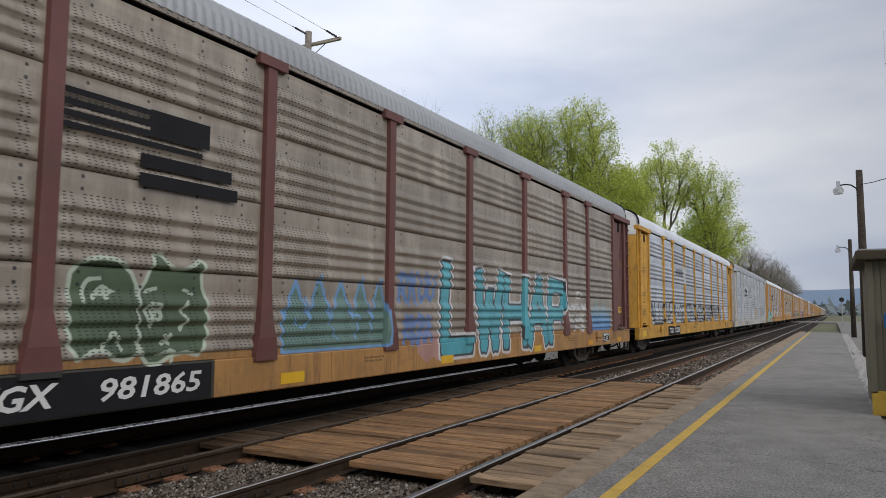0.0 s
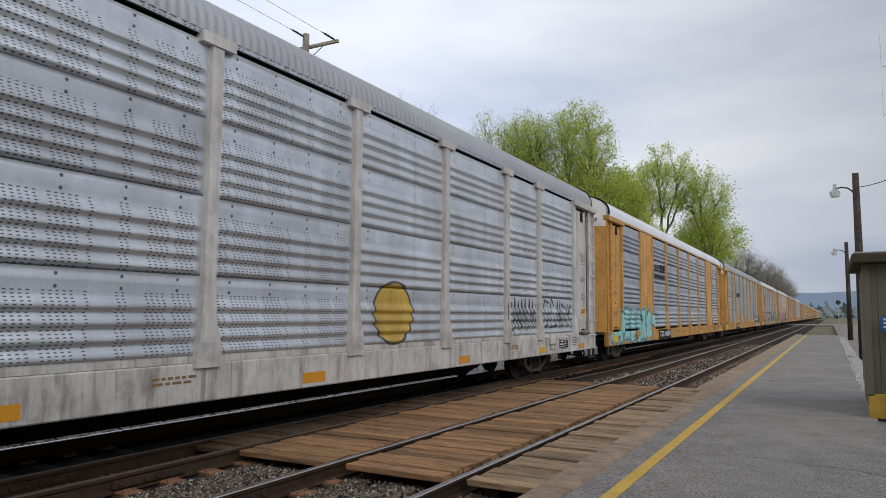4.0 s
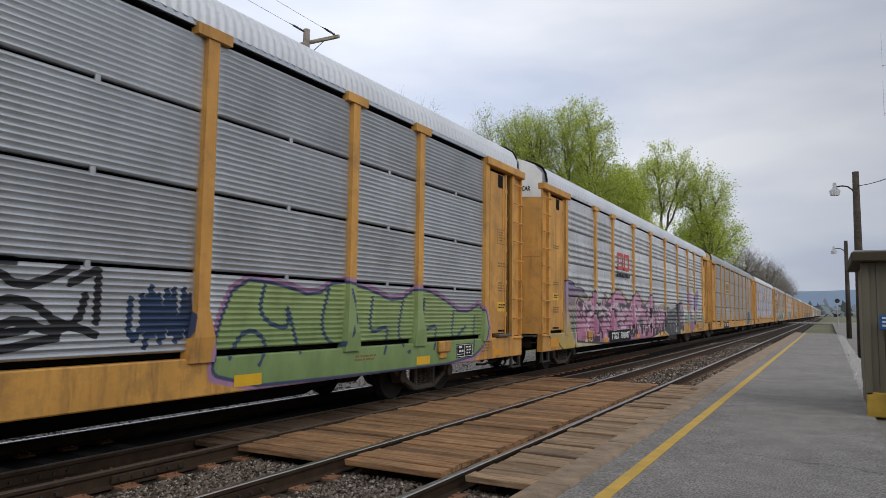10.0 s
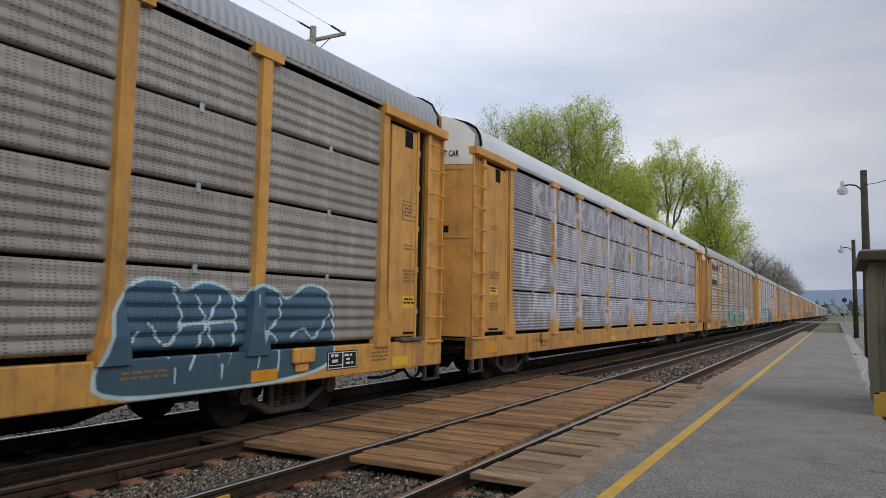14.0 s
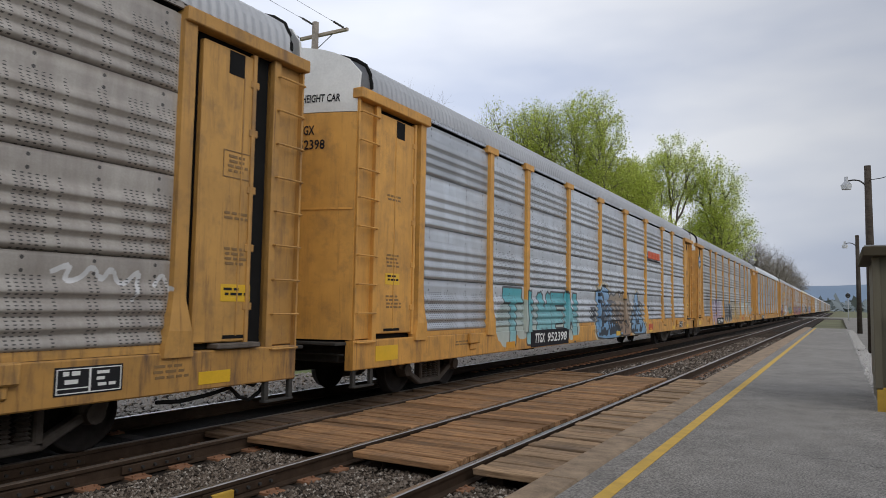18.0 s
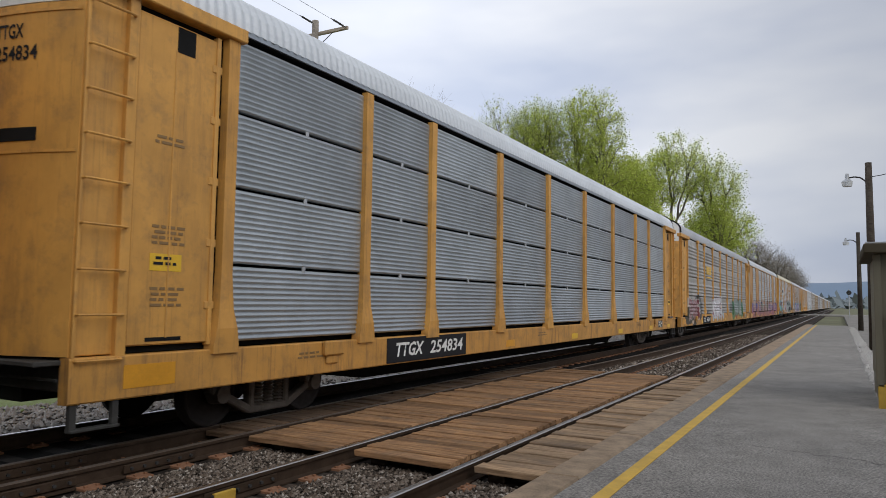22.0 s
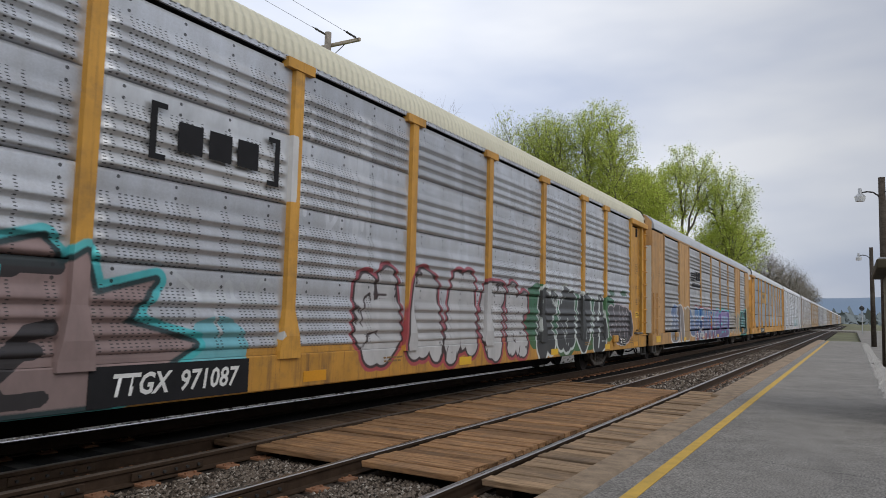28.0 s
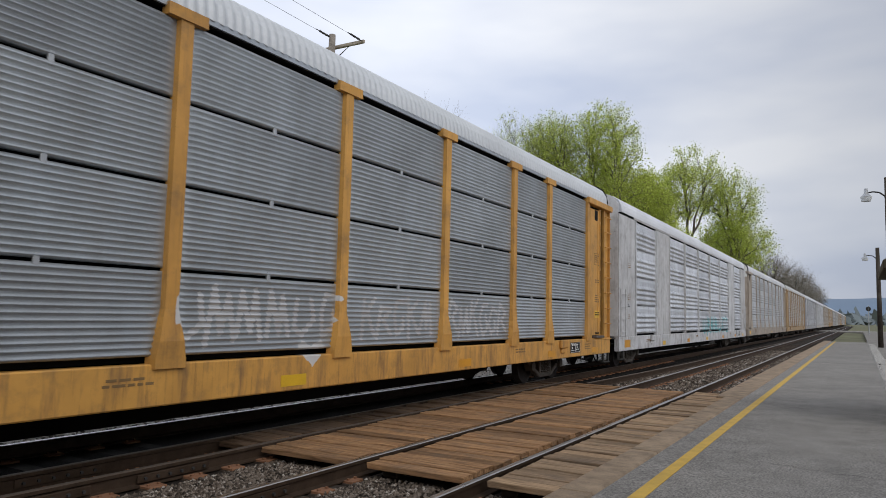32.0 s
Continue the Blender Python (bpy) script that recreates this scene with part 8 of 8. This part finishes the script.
    child("trunk", mesh_of("trunk", verts, faces, [M_BARK]), root)
    spots = np.array(spots)
    at = spots[rg.integers(0, len(spots), leaves)] + rg.normal(0, puff, (leaves, 3))
    a, b = rg.normal(0, 1, (leaves, 3)), rg.normal(0, 1, (leaves, 3))
    a /= np.linalg.norm(a, axis=1)[:, None]
    b /= np.linalg.norm(b, axis=1)[:, None]
    s = leaf_size * rg.uniform(0.45, 1.2, leaves)[:, None]
    quad = np.stack([at - a * s, at + b * s * 0.5, at + a * s, at - b * s * 0.5], 1)
    f = (np.arange(leaves) * 4)[:, None] + np.arange(4)[None]
    child("crown", mesh_of("crown", quad.reshape(-1, 3).tolist(), f.tolist(), [leaf_mat]), root)
    return root


def build_trees():
    spring = "deciduous tree in fresh yellow green spring leaf"
    tree(-12.6, 51, [(0, 0, 14.4, 2.9, 2.6, 3.9), (0.6, 0, 10.5, 3.0, 2.6, 3.2)], 820, 40000, 3, spring, leaf_size=0.088, trunks=2)
    tree(-16.3, 50, [(0, 0, 14.0, 2.5, 2.4, 3.6)], 560, 23000, 4, spring + ", thin at the top", leaf_size=0.082, trunks=2)
    tree(-20.0, 50, [(0, 0, 13.6, 2.6, 2.4, 4.2), (2.0, 0, 12, 2.2, 2, 5)], 620, 14000, 14, "half bare deciduous tree with a haze of young leaves", leaf_size=0.078, trunks=2, twig=1.2)
    tree(-10.6, 54, [(0, 0, 10.6, 2.7, 2.4, 3.0)], 420, 28000, 5, spring, leaf_size=0.092)
    tree(-14.8, 54, [(0, 0, 9.6, 3.0, 2.4, 3.6)], 380, 22000, 15, spring, leaf_size=0.092)
    tree(-12.4, 80, [(0.8, 0, 16.9, 3.5, 2.8, 4.2), (-2.6, 0, 14.6, 3.2, 2.4, 3.8)], 330, 22000, 6, spring + ", with dark limbs showing", leaf_size=0.118, girth=0.02, puff=0.34)
    tree(-16.6, 80, [(0, 0, 14.2, 2.6, 2.6, 3.9)], 240, 17000, 7, spring + ", open crown", leaf_size=0.118, girth=0.018, puff=0.34)
    tree(-7.6, 82, [(-0.4, 0, 14.6, 3.2, 2.6, 4.0), (0.6, 0, 10.2, 3.6, 2.6, 3.2)], 360, 24000, 8, spring + ", open crown", leaf_size=0.118, girth=0.018, puff=0.34)
    tree(-9.5, 86, [(0, 0, 9.5, 4.5, 2.6, 3.4)], 300, 20000, 18, spring + ", low and full", leaf_size=0.125, girth=0.017, puff=0.34)
    tree(-13.5, 72, [(0, 0, 8.6, 4.0, 2.6, 3.6)], 320, 20000, 9, "bushy young tree in yellow green leaf", leaf_size=0.118)
    bare = "bare brown tree not yet in leaf"
    for i, (x, y, h) in enumerate(((-17.6, 34, 14.9), (-16.3, 34.5, 13.6), (-9, 130, 13.4), (-11, 150, 15), (-9, 175, 15), (-9.5, 200, 16), (-12, 230, 17), (-11, 265, 17), (-14, 300, 19), (-13, 350, 19), (-16, 400, 20), (-16, 460, 21))):
        near = y < 60
        tree(x, y, [(0, 0, h * 0.66, h * (0.16 if near else 0.3), h * 0.24, h * 0.34)], 260 if near else 420, 500 if near else 5200, 20 + i, bare, M_BUD, 0.03 if near else 0.11, girth=0.01 if near else 0.022, twig=0.8 if near else 1.3, puff=0.15 if near else 0.6)


def build_distance():
    # a long low hill closes the view
    n = 60
    verts, faces = [], []
    for i in range(n + 1):
        x = -2400 + 4800 * i / n
        h = 78 + 16 * noise.noise((x * 0.0016, 0.3, 0)) + 5 * noise.noise((x * 0.01, 2.3, 0))
        for y, z in ((2300, -5), (2420, h * 0.6), (2600, h), (3200, h * 0.7), (3600, -5)):
            verts.append((x, y, z))
    for i in range(n):
        for j in range(4):
            faces.append((i * 5 + j, (i + 1) * 5 + j, (i + 1) * 5 + j + 1, i * 5 + j + 1))
    structure("backdrop", mesh_of("backdrop", verts, faces, [M_HILL], smooth=True), "long wooded hill with haze painted in as blue", "hill")
    # line of low woods at the foot of the hill
    rg = np.random.default_rng(9)
    m = 2500
    c = np.stack([rg.uniform(-300, 420, m), rg.uniform(620, 1100, m), rg.uniform(0, 1, m)], -1)
    c[:, 2] = c[:, 2] * 9
    a, b = rg.normal(0, 1, (m, 3)), rg.normal(0, 1, (m, 3))
    s = rg.uniform(1.5, 4, m)[:, None]
    quad = np.stack([c - a * s, c + b * s, c + a * s, c - b * s], 1)
    f = (np.arange(m) * 4)[:, None] + np.arange(4)[None]
    tagged(new("far_woods", mesh_of("far_woods", quad.reshape(-1, 3).tolist(), f.tolist(), [M_FARWOOD])), "far woods below the hill, haze painted into their colour", "woods", kind="stuff")


def build_signal():
    root = tagged(new("railway_signal"), "railway signal on a slim mast beside the line", "signal")
    bm = bmesh.new()
    rod(bm, (0, 0, -0.3), (0, 0, 4.2), 0.07, sides=8)
    child("mast", done(bm, "mast", M_GREYMETAL), root)
    bm = bmesh.new()
    rod(bm, (0, -0.05, 3.7), (0, 0.05, 3.7), 0.34, sides=18)
    child("target", done(bm, "target", M_DARKMETAL), root)
    bm = bmesh.new()
    for z in (3.45, 3.7, 3.95):
        rod(bm, (0, -0.2, z), (0, -0.05, z), 0.11, sides=10)
    child("lamp_hood", done(bm, "lamp_hood", M_DARKMETAL), root)
    root.location = (5.3, 120, 0)
    mast = tagged(new("antenna_mast"), "thin lattice antenna mast behind the station", "antenna")
    bm = bmesh.new()
    for x, y in ((0, 0), (0.3, 0), (0.15, 0.26)):
        rod(bm, (x, y, 0), (x, y, 17), 0.02, sides=5)
    for i in range(34):
        z = i * 0.5
        rod(bm, (0, 0, z), (0.3, 0, z + 0.5), 0.012, sides=4)
    child("lattice", done(bm, "lattice", M_GREYMETAL), mast)
    bm = bmesh.new()
    for z in (11.8, 14.3):
        rod(bm, (-0.55, 0, z), (0.15, 0, z), 0.014, sides=5)
        rod(bm, (-0.55, 0, z - 0.1), (-0.55, 0, z + 1.7), 0.014, sides=5)
    child("aerial", done(bm, "aerial", M_GREYMETAL), mast)
    mast.location = (7.4, 40, 0)


M_VERGE = plain("trodden_gravel_dirt", (0.2, 0.185, 0.165), 0.35, 1.0, 30, 0.95, bump=0.6, depth=0.02)
M_GRASS = plain("spring_grass", (0.16, 0.2, 0.06), 0.5, 0.8, 18, 0.95, bump=0.8, depth=0.05)
M_REFRACTOR = plain("clouded_lamp_glass", (0.6, 0.62, 0.62), 0.1, 3, 40, 0.3)
# greyed woods: haze is part of the base colour
M_FARWOOD = plain("haze_painted_woods", (0.17, 0.2, 0.21), 0.3, 0.01, 0.1, 1.0)
build_verge()
build_gravel()
build_shed()
build_light_block()
build_lamp(5.17, 30, 7.16, 0.72, 1)
build_lamp(5.3, 55, 6.77, 0.75, 2)
cable("service_wire", sag((5.2, 30, 6.6), (9.5, 12.5, 8.5), 1.1), 0.015, "slack service wire from the lamp pole")
POLE = (-11.08, 16.65, 10.96)
build_utility_pole()
build_signal()
build_trees()
build_distance()
# ---- motion ----
FRONT = 7.9


# small changes of pace, in metres, at the seconds named
PACE = [(0, -0.3), (1, -0.12), (2, -0.05), (6, 0), (11, -0.08), (12, 0.05), (13, -0.18), (14, -0.15), (17, -0.12), (18, 0.05), (19, -0.18), (20, 0.15), (21, -0.12), (23, -0.05), (25, 0.02), (29, 0), (31, 0.0), (32, -0.3)]


def car_at(k, t):
    return FRONT + k * PITCH + SHIFT.get(k, -1.2) - SPEED * (t - 3.0) + float(np.interp(t, [p[0] for p in PACE], [p[1] for p in PACE]))


def motions():
    for k, car in CARS.items():
        walk(car, [(t, pose(CAR_X, car_at(k, t), 0)) for t in range(0, 33)])
    for k, wheel, wy in WHEELS:
        x, y, z = wheel.location
        # turning while the car is near the camera
        t0 = max(0.0, (FRONT + k * PITCH - 24.0) / SPEED + 3.0)
        t1 = min(32.0, (FRONT + k * PITCH + 30.0) / SPEED + 3.0)
        f0, f1 = frame(t0), frame(t1)
        if f1 <= f0 or t0 >= 32:
            continue
        rows = [(0.0, pose(x, y, z))] if f0 > 1 else []
        for f in range(f0, f1 + 1):
            rows.append(((f - 1) / FPS, pose(x, y, z, math.degrees((f - f0) / FPS * SPEED / 0.424) % 360)))
        if f1 < frame(32.0):
            rows.append((32.0, rows[-1][1]))
        walk(wheel, rows)


motions()
